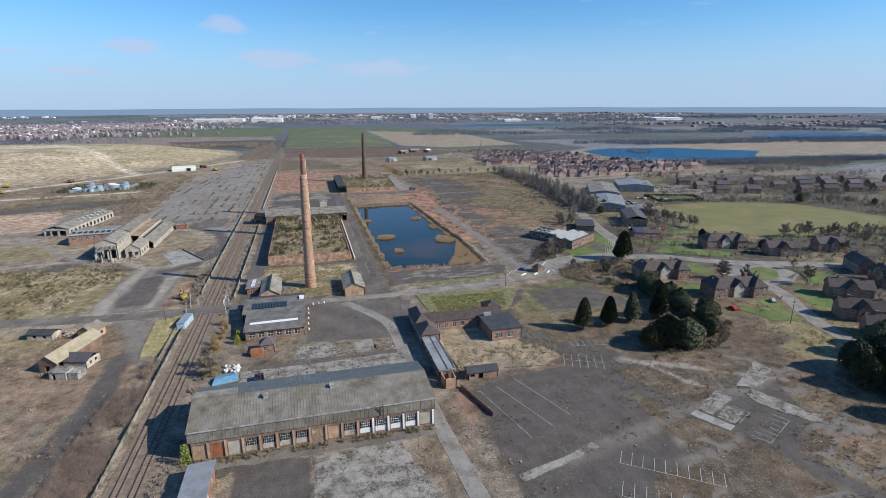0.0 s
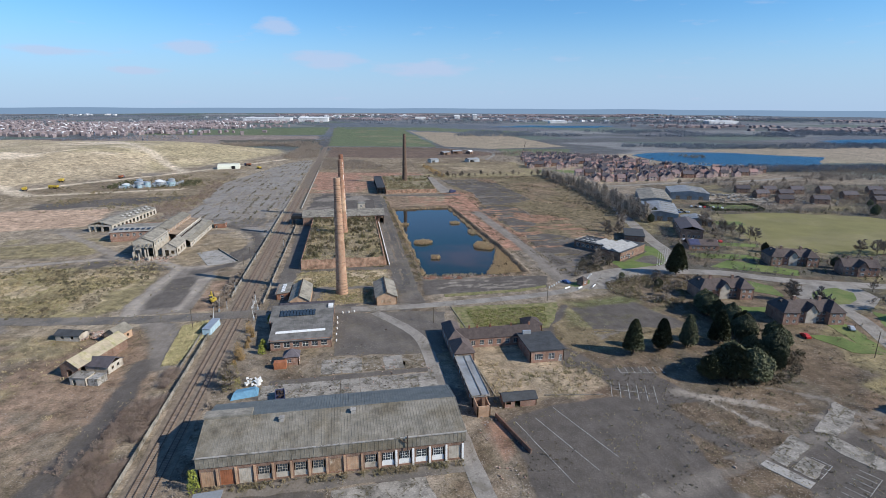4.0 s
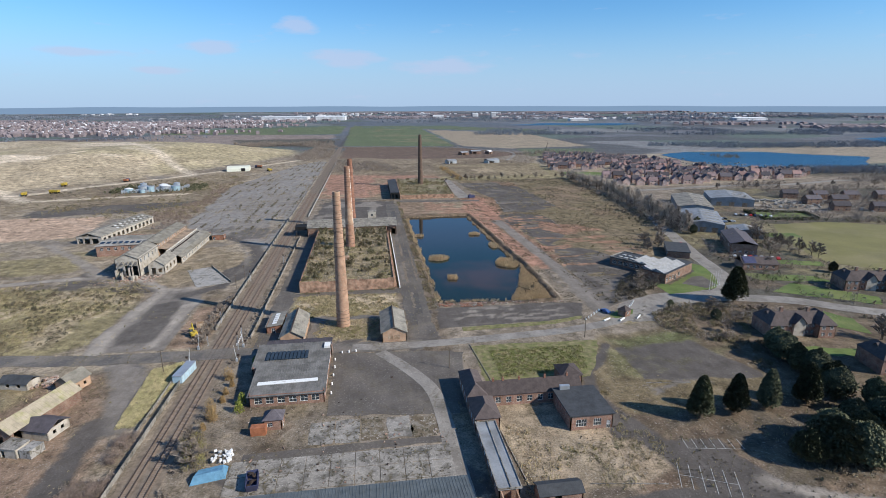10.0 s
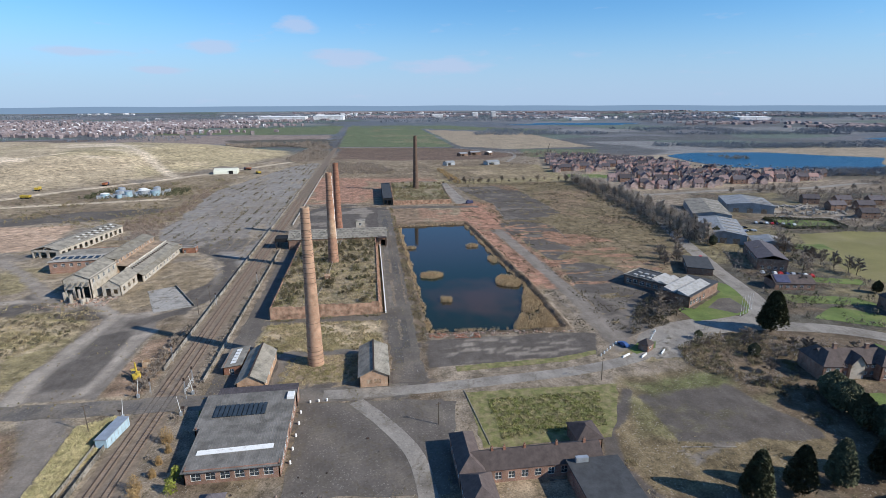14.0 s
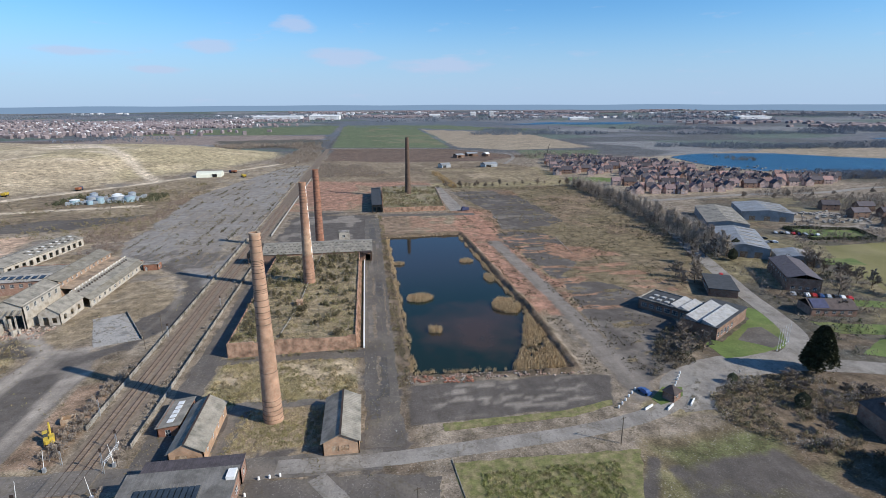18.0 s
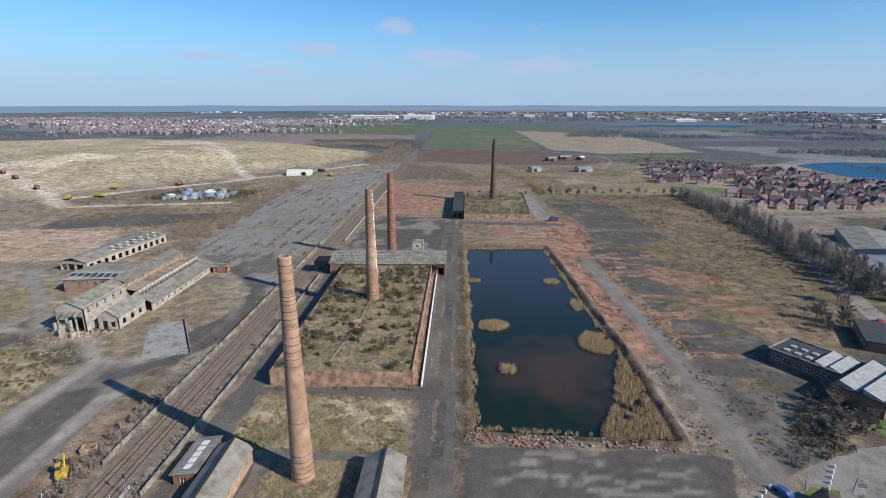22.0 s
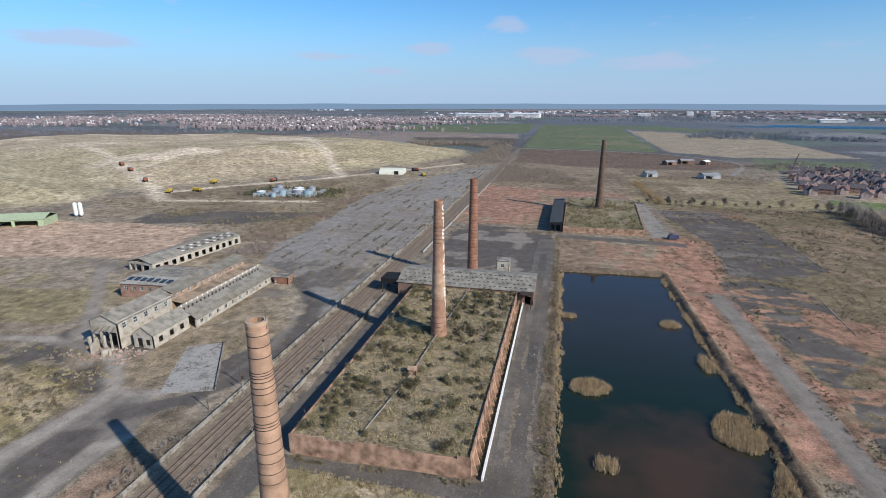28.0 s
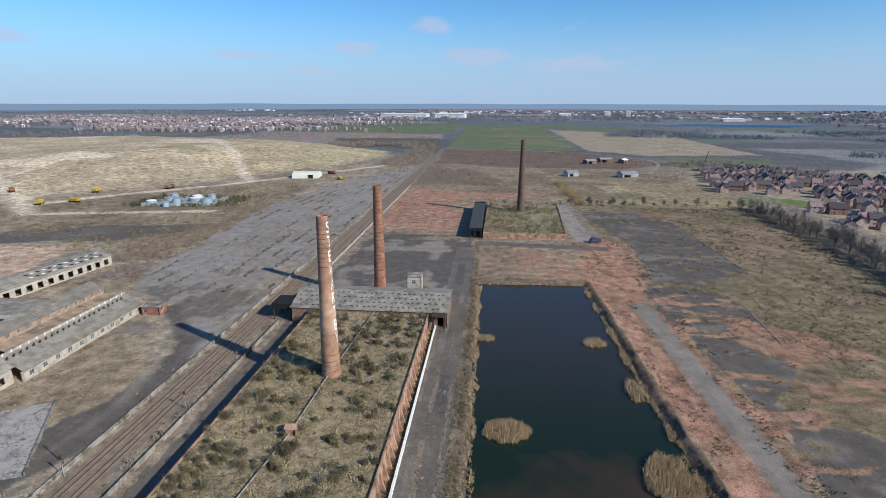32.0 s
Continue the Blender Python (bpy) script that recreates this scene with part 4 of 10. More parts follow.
beaten("pale", [(104, -106), (124, -118), (146, -132)], 2.2, 0.7)
# green surroundings of the houses
TOWNSIDE = [(126, -6), (180, -10), (260, -120), (500, -190), (700, 40), (640, 260), (330, 300), (235, 160)]
zone("wood", TOWNSIDE, 8, 8, 0.9)
blotch("olive", TOWNSIDE, 30, 0.56, 0.6, 25)
blotch("umber", TOWNSIDE, 22, 0.56, 0.7, 26)
zone("umber", [(128, -6), (200, 6), (215, -30), (170, -110), (150, -120), (140, -70), (128, -30)], 4, 6, 0.85)
zone("green", [(100, -27), (136, -25), (134, -36), (104, -36)], 5, 6, 0.55)
zone("green", [(93, -38), (142, -40), (128, -54), (90, -54)], 6, 8, 0.3)
zone("dirt", [(300, 150), (440, 160), (470, 230), (330, 230)], 6, 10, 0.8)
blotch("pale", [(320, 170), (460, 170), (470, 230), (330, 230)], 16, 0.52, 0.8, 27)
zone("tan", [(268, 330), (302, 318), (400, 330), (520, 352), (560, 392), (470, 440), (440, 560), (330, 660), (262, 620), (256, 520), (300, 430)], 6, 8, 0.8)
# lake shores
zone("tan", [(430, 640), (820, 760), (1300, 720), (1300, 420), (860, 470), (560, 470)], 20, 30, 0.9)
zone("wood", [(470, 405), (800, 420), (1100, 400), (1100, 330), (520, 370)], 10, 20, 0.8)
COL *= (0.9 + 0.2 * fbm(XX, YY, 5, 99))[..., None]

NY, NX = XX.shape
_me = bpy.data.meshes.new("ground")
_idx = np.arange(NX * NY).reshape(NY, NX)
_quads = np.stack([_idx[:-1, :-1], _idx[:-1, 1:], _idx[1:, 1:], _idx[1:, :-1]], -1).reshape(-1, 4)
_me.vertices.add(NX * NY)
_me.vertices.foreach_set("co", np.stack([XX, YY, ZZ], -1).astype(np.float32).ravel())
_me.loops.add(_quads.size)
_me.loops.foreach_set("vertex_index", _quads.astype(np.int32).ravel())
_me.polygons.add(len(_quads))
_me.polygons.foreach_set("loop_start", np.arange(0, _quads.size, 4, dtype=np.int32))
_me.polygons.foreach_set("use_smooth", np.ones(len(_quads), bool))
_me.update(calc_edges=True)
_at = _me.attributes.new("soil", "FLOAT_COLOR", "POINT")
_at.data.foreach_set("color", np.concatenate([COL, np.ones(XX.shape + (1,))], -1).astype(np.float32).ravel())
_pv = _me.attributes.new("pave", "FLOAT_COLOR", "POINT")
_pv.data.foreach_set("color", np.concatenate([PCOL, PAVE[..., None]], -1).astype(np.float32).ravel())
_me.materials.append(M_GROUND)
ground = struct(new("ground", _me), "brown, grey and green open ground of a cleared brickworks", "ground")


def ragged(poly, jitter, step=3.0, seed=0):
    """The outline with more points and worn edges."""
    rng = random.Random(seed)
    out = []
    for i in range(len(poly)):
        a, b = Vector(poly[i]), Vector(poly[(i + 1) % len(poly)])
        n = max(1, int((b - a).length / step))
        nor = Vector((-(b - a).y, (b - a).x)).normalized()
        for k in range(n):
            p = a.lerp(b, k / n) + nor * rng.uniform(-jitter, jitter) * (1 if k else 0.3)
            out.append((p.x, p.y))
    return out


def sheet(name, poly, material, z=0.04, jitter=0.5, label="", category="pavement", seed=0, step=3.0, drop=0.3):
    """A flat paved piece, with its edge going into the ground."""
    pts = ragged(poly, jitter, step, seed) if jitter else list(poly)
    bm = bmesh.new()
    top = [bm.verts.new((x, y, z)) for x, y in pts]
    low = [bm.verts.new((x, y, z - drop)) for x, y in pts]
    f = bm.faces.new(top)
    f.normal_update()
    if f.normal.z < 0:
        f.normal_flip()
    for i in range(len(top)):
        bm.faces.new((top[i], low[i], low[(i + 1) % len(top)], top[(i + 1) % len(top)]))
    bmesh.ops.triangulate(bm, faces=[f])
    me = bpy.data.meshes.new(name)
    bm.to_mesh(me)
    bm.free()
    me.materials.append(material)
    return struct(new(name, me), label, category)


def strip(path, width):
    """The outline of a road along a line."""
    left, right = [], []
    for i, p in enumerate(path):
        a, b = Vector(path[max(i - 1, 0)]), Vector(path[min(i + 1, len(path) - 1)])
        d = (b - a).normalized()
        n = Vector((-d.y, d.x)) * width / 2
        left.append(tuple(Vector(p) + n)), right.append(tuple(Vector(p) - n))
    return right + left[::-1]


def bend(pts, n=6):
    """A smooth line through some points."""
    out = []
    p = [pts[0], *pts, pts[-1]]
    for i in range(1, len(p) - 2):
        for k in range(n):
            t = k / n
            c = [0.5 * (2 * p[i][j] + (p[i + 1][j] - p[i - 1][j]) * t + (2 * p[i - 1][j] - 5 * p[i][j] + 4 * p[i + 1][j] - p[i + 2][j]) * t * t
                        + (3 * p[i][j] - p[i - 1][j] - 3 * p[i + 1][j] + p[i + 2][j]) * t**3) for j in (0, 1)]
            out.append(tuple(c))
    return out + [tuple(pts[-1])]


# roads
M_DEBRIS = mat("silt_debris", (0.2, 0.16, 0.118), var=0.4, scale=0.8, fine=3.0, tint=(0.16, 0.13, 0.1), tfac=0.5, tscale=0.5, weeds=0.8)
M_SLATE2 = mat("fresh_tarmac_patch", (0.085, 0.078, 0.072), var=0.25, scale=0.3, fine=1.6, weeds=0.5)
sheet("road_crossing", strip([(-330, 14), (-200, 0), (-120, -14), (-90, -18), (-55, -19.5), (30, -21.5)], 8), M_ASPH2, 0.05, 0.4, "worn grey road over the level crossing", "road", 1)
sheet("road_works", strip(bend([(4, -21.0), (30, -21.8), (60, -20), (84, -18), (104, -14), (116, -9), (124, 0)]), 5.4), M_ROAD, 0.06, 0.25, "pale concrete works road", "road", 2)
sheet("road_kiln_lane", [(25.6, -17), (25.6, 262), (36, 262), (36, -17)], M_ASPH, 0.045, 0.5, "cracked asphalt lane beside the kiln", "road", 3)
GATE_ROAD = bend([(116, -12), (124, 2), (138, 8), (160, 8), (179, 5), (201, -2), (219, -15), (237, -24), (257, -31), (280, -40), (330, -62), (400, -100)])
VILLAGE_ROAD = bend([(224, -36), (219, -47), (213, -68), (203, -88), (196, -106), (194, -121), (193, -140), (196, -185)])
sheet("road_gate", strip(GATE_ROAD, 9.0), M_ROAD, 0.055, 0.25, "light grey tarmac estate road", "road", 4)
sheet("road_village", strip(VILLAGE_ROAD, 7.0), M_ROAD, 0.062, 0.25, "light grey tarmac village street", "road", 15)
sheet("road_oval", [(210, -36), (222, -26), (240, -23), (249, -34), (245, -48), (231, -57), (215, -58), (207, -48)], M_ROAD, 0.058, 0.3, "tarmac ring round a green", "road", 16)
sheet("lawn", [(220, -36), (229, -32), (238, -31), (240, -39), (233, -47), (225, -51), (214, -50), (214, -43)], M_LAWN, 0.12, 0.2, "bright green oval lawn ringed by the road", "lawn", 17)
sheet("pavement_junction", [(117, -14), (122, 4), (138, 14.5), (162, 18.5), (178, 14), (174, 3), (150, 2), (134, -3), (127, -14)], M_ROAD, 0.05, 0.4, "wide worn tarmac junction by the gate", "pavement", 19)
sheet("road_north", strip(bend([(166, 8), (182, 18), (192, 36), (200, 70), (212, 112), (226, 160), (240, 200)]), 8.5), M_ROAD, 0.07, 0.25, "light grey tarmac side road", "road", 5)
sheet("road_yard", strip(bend([(14, -26), (22, -38), (29, -52), (31, -66), (31.5, -90), (33, -130), (36, -175)]), 4.6), M_ROAD, 0.065, 0.2, "buff worn drive across the yard", "road", 6)
sheet("pavement_yard", [(-2, -25), (29, -27), (44, -30), (38, -58), (36, -68), (-2, -64)], M_ASPH, 0.04, 0.5, "dark grey tarmac yard", "pavement", 8)
sheet("pavement_far_lane", [(37, 268), (112, 262), (112, 270), (37, 277)], M_ASPH, 0.045, 0.6, "dark tarmac lane before the far kiln", "pavement", 9)
for k, (x, y, w, d) in enumerate([(31.6, 20, 3, 26), (28, 62, 2.2, 30), (32.4, 104, 3.2, 22), (29, 150, 2.4, 40), (30.6, 214, 4, 30), (33.2, 182, 2, 14), (28.4, 2, 3, 12)]):
    sheet("road_patch", [(x - w / 2, y - d / 2), (x + w / 2, y - d / 2), (x + w / 2, y + d / 2), (x - w / 2, y + d / 2)], M_ASPH2 if k % 2 else M_SLATE2, 0.05 + 0.002 * k, 0.25, "tarmac patch in the old lane", "road", 12 + k, 2)
for k, (x, y, w, d) in enumerate([(29.6, 66, 1.3, 34), (29.9, 108, 1.0, 26), (30.2, 24, 1.2, 20), (34.6, 80, 0.8, 60), (26.4, 120, 0.7, 40)]):
    sheet("road_debris", [(x - w / 2, y - d / 2), (x + w / 2, y - d / 2), (x + w / 2, y + d / 2), (x - w / 2, y + d / 2)], M_DEBRIS, 0.068 + 0.003 * k, 0.5, "tan silt and debris along the lane", "road", 60 + k, 1.6)
sheet("pavement_west_lane", [(-32, -16), (-24, -16), (-24, 38), (-23, 150), (-31, 150)], M_ASPH, 0.035, 0.6, "tarmac strip between kiln and line", "pavement", 10)
sheet("pavement_cross_lane", [(-24, 35), (25.6, 34), (25.6, 40.4), (-24, 39.6)], M_ASPH, 0.042, 0.4, "tarmac lane in front of the kiln", "pavement", 11)
sheet("pavement_shed_court", [(-13, -16), (-10, -16), (-7, 6), (14, 6), (15, 9), (-13, 10)], M_ASPH2, 0.038, 0.4, "worn tarmac court between two sheds", "pavement", 12)
sheet("road_far_lane", [(95, 281), (107, 281), (104.5, 402), (95.5, 408)], M_ROAD, 0.06, 0.4, "pale worn lane beside the far kiln", "road", 13)
sheet("road_plough_lane", strip(bend([(-40, 905), (60, 888), (180, 852), (260, 760), (262, 690), (225, 600)]), 5), M_ROAD, 0.3, 0.3, "pale farm lane along the ploughed field", "road", 14, 12)
for a, b in (((170.6, 327), (171, 268)), ((127.6, 279), (122.2, 216)), ((171, 262), (171.5, 232)), ((150, 186), (146.5, 147))):
    struct(Geo().wall(a, b, -0.1, 0.16, 0.3).ob("kerb", M_CONC), "pale concrete edge of a cleared floor slab", "kerb")
struct(Geo().box(-36.5, 216, 0, -36.1, 600, 1.3).ob("low_wall", M_PALE), "long pale concrete wall beside the far railway", "wall")
struct(Geo().box(-50.1, 213, 0, -49.8, 470, 0.9).ob("low_wall", M_CONC), "low concrete edge between yard and railway", "wall")
water = new("water", Geo().prism([(38, 15), (38, 206), (92, 208), (96, 130), (97, 13)], -0.65, -0.6).mesh("water", M_GLASS))
struct(water, "still dark green-blue pond water", "water")
_w = bpy.data.materials.new("pond_water")
_w.use_nodes = True
_b = _w.node_tree.nodes["Principled BSDF"]
_b.inputs["Roughness"].default_value, _b.inputs["IOR"].default_value = 0.06, 1.33
_wn = _w.node_tree.nodes.new("ShaderNodeTexNoise")
_wn.inputs["Detail"].default_value = 6
_wr = _w.node_tree.nodes.new("ShaderNodeValToRGB")
_wr.color_ramp.elements[0].position, _wr.color_ramp.elements[0].color = 0.48, (0.010, 0.0185, 0.010, 1)
_wr.color_ramp.elements[1].position, _wr.color_ramp.elements[1].color = 0.84, (0.052, 0.033, 0.02, 1)
_wg = _w.node_tree.nodes.new("ShaderNodeNewGeometry")
_w.node_tree.links.new(_wg.outputs["Position"], _wn.inputs["Vector"])
# silt bank under the shallows
_wm = _w.node_tree.nodes.new("ShaderNodeMapping")
_wm.inputs["Location"].default_value, _wm.inputs["Scale"].default_value = (-2.05, -1.5, 0), (0.029, 0.028, 0.0)
_ws = _w.node_tree.nodes.new("ShaderNodeTexGradient")
_ws.gradient_type = "SPHERICAL"
_wa = _w.node_tree.nodes.new("ShaderNodeMath")
_wa.operation = "MULTIPLY_ADD"
_wa.inputs[1].default_value = 0.6
_wn.inputs["Scale"].default_value = 0.07
_wh = _w.node_tree.nodes.new("ShaderNodeMath")
_wh.operation = "MULTIPLY"
_wh.inputs[1].default_value = 0.72
_w.node_tree.links.new(_wg.outputs["Position"], _wm.inputs["Vector"])
_w.node_tree.links.new(_wm.outputs["Vector"], _ws.inputs["Vector"])
_w.node_tree.links.new(_wn.outputs["Fac"], _wh.inputs[0])
_w.node_tree.links.new(_ws.outputs["Fac"], _wa.inputs[0])
_w.node_tree.links.new(_wh.outputs[0], _wa.inputs[2])
_w.node_tree.links.new(_wa.outputs[0], _wr.inputs["Fac"])
# browner, more turbid water towards the far end, with reflected horizon haze coloured in
_wy = _w.node_tree.nodes.new("ShaderNodeSeparateXYZ")
_wt = _w.node_tree.nodes.new("ShaderNodeMapRange")
_wt.interpolation_type = "SMOOTHSTEP"
_wt.inputs["From Min"].default_value, _wt.inputs["From Max"].default_value, _wt.inputs["To Max"].default_value = 80, 150, 0.85
_wc = _w.node_tree.nodes.new("ShaderNodeMix")
_wc.data_type = "RGBA"
_wc.inputs[7].default_value = (0.03, 0.025, 0.019, 1)
_w.node_tree.links.new(_wg.outputs["Position"], _wy.inputs[0])
_w.node_tree.links.new(_wy.outputs["Y"], _wt.inputs["Value"])
_w.node_tree.links.new(_wt.outputs["Result"], _wc.inputs["Factor"])
_w.node_tree.links.new(_wr.outputs["Color"], _wc.inputs[6])
_w.node_tree.links.new(_wc.outputs[2], _b.inputs["Base Color"])
_wb = _w.node_tree.nodes.new("ShaderNodeTexNoise")
_wb.inputs["Scale"].default_value = 1.2
_wp = _w.node_tree.nodes.new("ShaderNodeBump")
_wp.inputs["Strength"].default_value, _wp.inputs["Distance"].default_value = 0.08, 0.03
_w.node_tree.links.new(_wg.outputs["Position"], _wb.inputs["Vector"])
_w.node_tree.links.new(_wb.outputs["Fac"], _wp.inputs["Height"])
_w.node_tree.links.new(_wp.outputs["Normal"], _b.inputs["Normal"])
water.data.materials[0] = _w
# lakes beyond the estate
M_LAKE = _w.copy()
M_LAKE.name = "lake_water"
_lr = [n for n in M_LAKE.node_tree.nodes if n.type == "VALTORGB"][0]
_lr.color_ramp.elements[0].color, _lr.color_ramp.elements[1].color = (0.02, 0.095, 0.19, 1), (0.024, 0.105, 0.21, 1)
for _n in M_LAKE.node_tree.nodes:
    if _n.type == "MAP_RANGE":
        _n.inputs["To Max"].default_value = 0.0
    if _n.type == "BUMP":
        _n.inputs["Strength"].default_value, _n.inputs["Distance"].default_value = 1.0, 1.6
    if _n.type == "BSDF_PRINCIPLED":
        _n.inputs["Roughness"].default_value = 0.4
sheet("water_lake", [(506, 645), (496, 560), (500, 510), (520, 470), (580, 442), (666, 433), (728, 466), (780, 520), (826, 560), (765, 604), (712, 670), (590, 690), (545, 672)], M_LAKE, 0.25, 4, "wide blue lake beyond the housing estate", "water", 20, 30)
sheet("water_lake_far", [(1130, 800), (1240, 760), (1400, 790), (1700, 840), (1600, 930), (1430, 1000), (1205, 960)], M_LAKE, 0.3, 14, "far blue lake among reed beds", "water", 21, 40)
sheet("water_lake_distant", [(560, 1900), (1000, 1800), (1150, 1950), (800, 2050)], M_LAKE, 0.4, 20, "distant narrow blue lake", "water", 22, 60)
# far rim of land: a backdrop that glows in haze colour, being no lamp
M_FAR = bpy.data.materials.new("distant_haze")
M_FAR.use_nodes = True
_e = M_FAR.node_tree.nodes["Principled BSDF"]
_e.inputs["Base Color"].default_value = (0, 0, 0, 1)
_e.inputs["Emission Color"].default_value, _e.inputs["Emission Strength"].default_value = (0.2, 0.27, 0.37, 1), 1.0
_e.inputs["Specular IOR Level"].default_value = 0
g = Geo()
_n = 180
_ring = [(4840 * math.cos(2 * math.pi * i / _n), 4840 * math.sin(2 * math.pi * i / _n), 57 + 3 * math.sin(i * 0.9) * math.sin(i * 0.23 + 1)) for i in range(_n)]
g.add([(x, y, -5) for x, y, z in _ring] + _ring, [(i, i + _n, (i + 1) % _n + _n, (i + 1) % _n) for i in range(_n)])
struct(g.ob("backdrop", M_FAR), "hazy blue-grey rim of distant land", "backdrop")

# ---- railway ----
sheet("ballast_bed", [(-48.2, -195), (-47.6, 900), (-39.2, 900), (-38.6, -195)], M_BALLAST, 0.12, 0.3, "brown stone ballast under the tracks", "ballast", 30, 6)
for cx in (-45.6, -41.6):
    tr = thing("railway_track", "straight railway track of rusty rails on concrete sleepers", "railway track", cx, 0, 0.12, 0, "railway tracks")
    for s in (-0.75, 0.75):
        g = Geo()
        g.box(s - 0.07, -195, 0.12, s + 0.07, 1500, 0.16).box(s - 0.02, -195, 0.16, s + 0.02, 1500, 0.25).box(s - 0.04, -195, 0.25, s + 0.04, 1500, 0.30)
        g.ob("rail", M_RAIL, tr, "rust-brown steel rail")
    one = Geo().box(-1.25, 0, -0.05, 1.25, 0.26, 0.12).mesh("sleeper", M_SLEEPER)
    g = Geo()
    for k in range(743):
        y = -190 + 0.7 * k
        if -52 < y < 100:
            part("sleeper", one, tr, "", (0, y, 0))
        else:
            g.box(-1.25, y, -0.05, 1.25, y + 0.26, 0.12)
    tagged(g.ob("sleeper", M_SLEEPER, tr), "long run of grey concrete sleepers", kind="stuff")


def panel_fence(name, x, y0, y1, h, label, step=3.0, lean=0.0):
    f = thing(name, label, "fence", x, y0, 0, 0)
    n = int((y1 - y0) / step)
    post = Geo().box(-0.1, -0.1, 0, 0.1, 0.1, h + 0.12).mesh("post", M_CONC)
    pan = Geo().box(-0.04, 0.1, 0.0, 0.04, step - 0.1, h).mesh("panel", M_CONC)
    for i in range(n):
        part("post", post, f, "", (0, i * step, 0))
        part("panel", pan, f, "", (0, i * step, 0))
    return f


panel_fence("concrete_fence", -49.8, -195, -38, 1.5, "grey concrete panel fence beside the railway")
panel_fence("concrete_fence", -49.8, 2, 212, 1.5, "grey concrete panel fence beside the yard")
panel_fence("concrete_fence", -34.4, -8, 148, 1.5, "grey concrete panel fence along the kiln side")

# ---- chimneys ----


def chimney(x, y, h, r0, r1, brick, hoops, label, z=0.0, plinth=0.0):
    c = thing("chimney", label, "chimney", x, y, z, 0, "tall brick chimneys")
    n, rows = 40, 26
    g = Geo()
    prof = []
    for k in range(rows + 1):
        t = k / rows
        prof.append((r0 + (r1 - r0) * (t**0.9), h * t))
    p, f = [], []
    for r, zz in prof:
        p += [(r * math.cos(2 * math.pi * i / n), r * math.sin(2 * math.pi * i / n), zz) for i in range(n)]
    inner = [(r1 - 0.42, h), (r1 - 0.45, h - 7)]
    for r, zz in inner:
        p += [(r * math.cos(2 * math.pi * i / n), r * math.sin(2 * math.pi * i / n), zz) for i in range(n)]
    for k in range(rows + 2):
        for i in range(n):
            j = (i + 1) % n
            f.append((k * n + i, k * n + j, (k + 1) * n + j, (k + 1) * n + i))
    f.append(tuple(range(len(p) - n, len(p))))
    g.add(p, f)
    g.ob("shaft", brick, c)

    def rad(zz):
        return r0 + (r1 - r0) * ((zz / h) ** 0.9)

    cap = Geo()
    cap.ring(0, 0, h - 1.5, h - 1.1, r1 - 0.1, r1 + 0.06, r1 - 0.1, r1 + 0.1, n)
    cap.ring(0, 0, h - 0.35, h + 0.12, r1 - 0.4, r1 + 0.1, r1 - 0.4, r1 + 0.06, n)
    cap.ob("cap", M_BRICKT if brick is M_BRICKC else brick, c, "corbelled brick rim")
    for zz in hoops:
        Geo().ring(0, 0, zz, zz + 0.1, rad(zz) - 0.05, rad(zz) + 0.04, rad(zz) - 0.05, rad(zz) + 0.035, 32).ob("hoop", M_IRON, c, "rusted iron hoop")
    # lightning rod with its strap
    Geo().beam((r1 + 0.03, 0, h - 2), (r1 + 0.03, 0, h + 1.6), 0.03).ob("lightning_rod", M_IRON, c)
    return c


HOOP = [1.2, 2.6, 4.0, 5.4, 7.0] + [15.5] + [29.5, 31.2, 33.0, 34.6, 36.4, 38.4, 38.9, 39.4, 40.6, 42.4, 44.0, 44.9, 45.8, 46.4, 46.8, 47.2, 49.4, 51.0, 52.6]
chimney(0, 0, 54.4, 2.75, 1.42, M_BRICKC, HOOP, "tall tapered tan-brown brick chimney with iron hoops")
c2 = chimney(0, 104, 51.9, 2.9, 1.55, M_BRICKC2, [7, 8.6, 10, 12] + [38 + 1.3 * k for k in range(9)], "red-brown brick chimney with white painted letters")
# white painted letters, one below another, laid round the shaft
for k, ch in enumerate("STEWARTBY"):
    cu = bpy.data.curves.new("letter", "FONT")
    cu.body, cu.size, cu.align_x = ch, 1.0, "CENTER"
    tmp = bpy.data.objects.new("letter", cu)
    me = bpy.data.meshes.new_from_object(tmp)
    bpy.data.objects.remove(tmp)
    bm = bmesh.new()
    bm.from_mesh(me)
    bmesh.ops.triangulate(bm, faces=bm.faces)
    bmesh.ops.subdivide_edges(bm, edges=bm.edges, cuts=2, use_grid_fill=True)
    xs, ys = [v.co.x for v in bm.verts], [v.co.y for v in bm.verts]
    w, h, x0, y0 = max(xs) - min(xs), max(ys) - min(ys), (max(xs) + min(xs)) / 2, min(ys)
    for v in bm.verts:
        z = 47.4 - 4.0 * k + (v.co.y - y0) / h * 3.1
        r = 2.9 + (1.55 - 2.9) * ((z / 51.9) ** 0.9) + 0.02
        a = radians(-10) + (v.co.x - x0) / w * 1.5 / r
        v.co = (r * math.cos(a), r * math.sin(a), z)
    bm.to_mesh(me)
    bm.free()
    me.materials.clear()
    me.materials.append(M_LETTER)
    part("letter", me, c2, "white painted letter")
c3 = chimney(-0.8, 175.2, 48.9, 2.7, 1.7, M_BRICKR, [6 + 1.6 * k for k in range(26)], "dark red brick chimney bound with many hoops")
c4 = chimney(66, 353, 54.8, 3.0, 1.55, M_BRICKD, [44 + 1.6 * k for k in range(6)], "dark sooted brick chimney on the far kiln")

# ---- plants ----
RNG = random.Random(11)


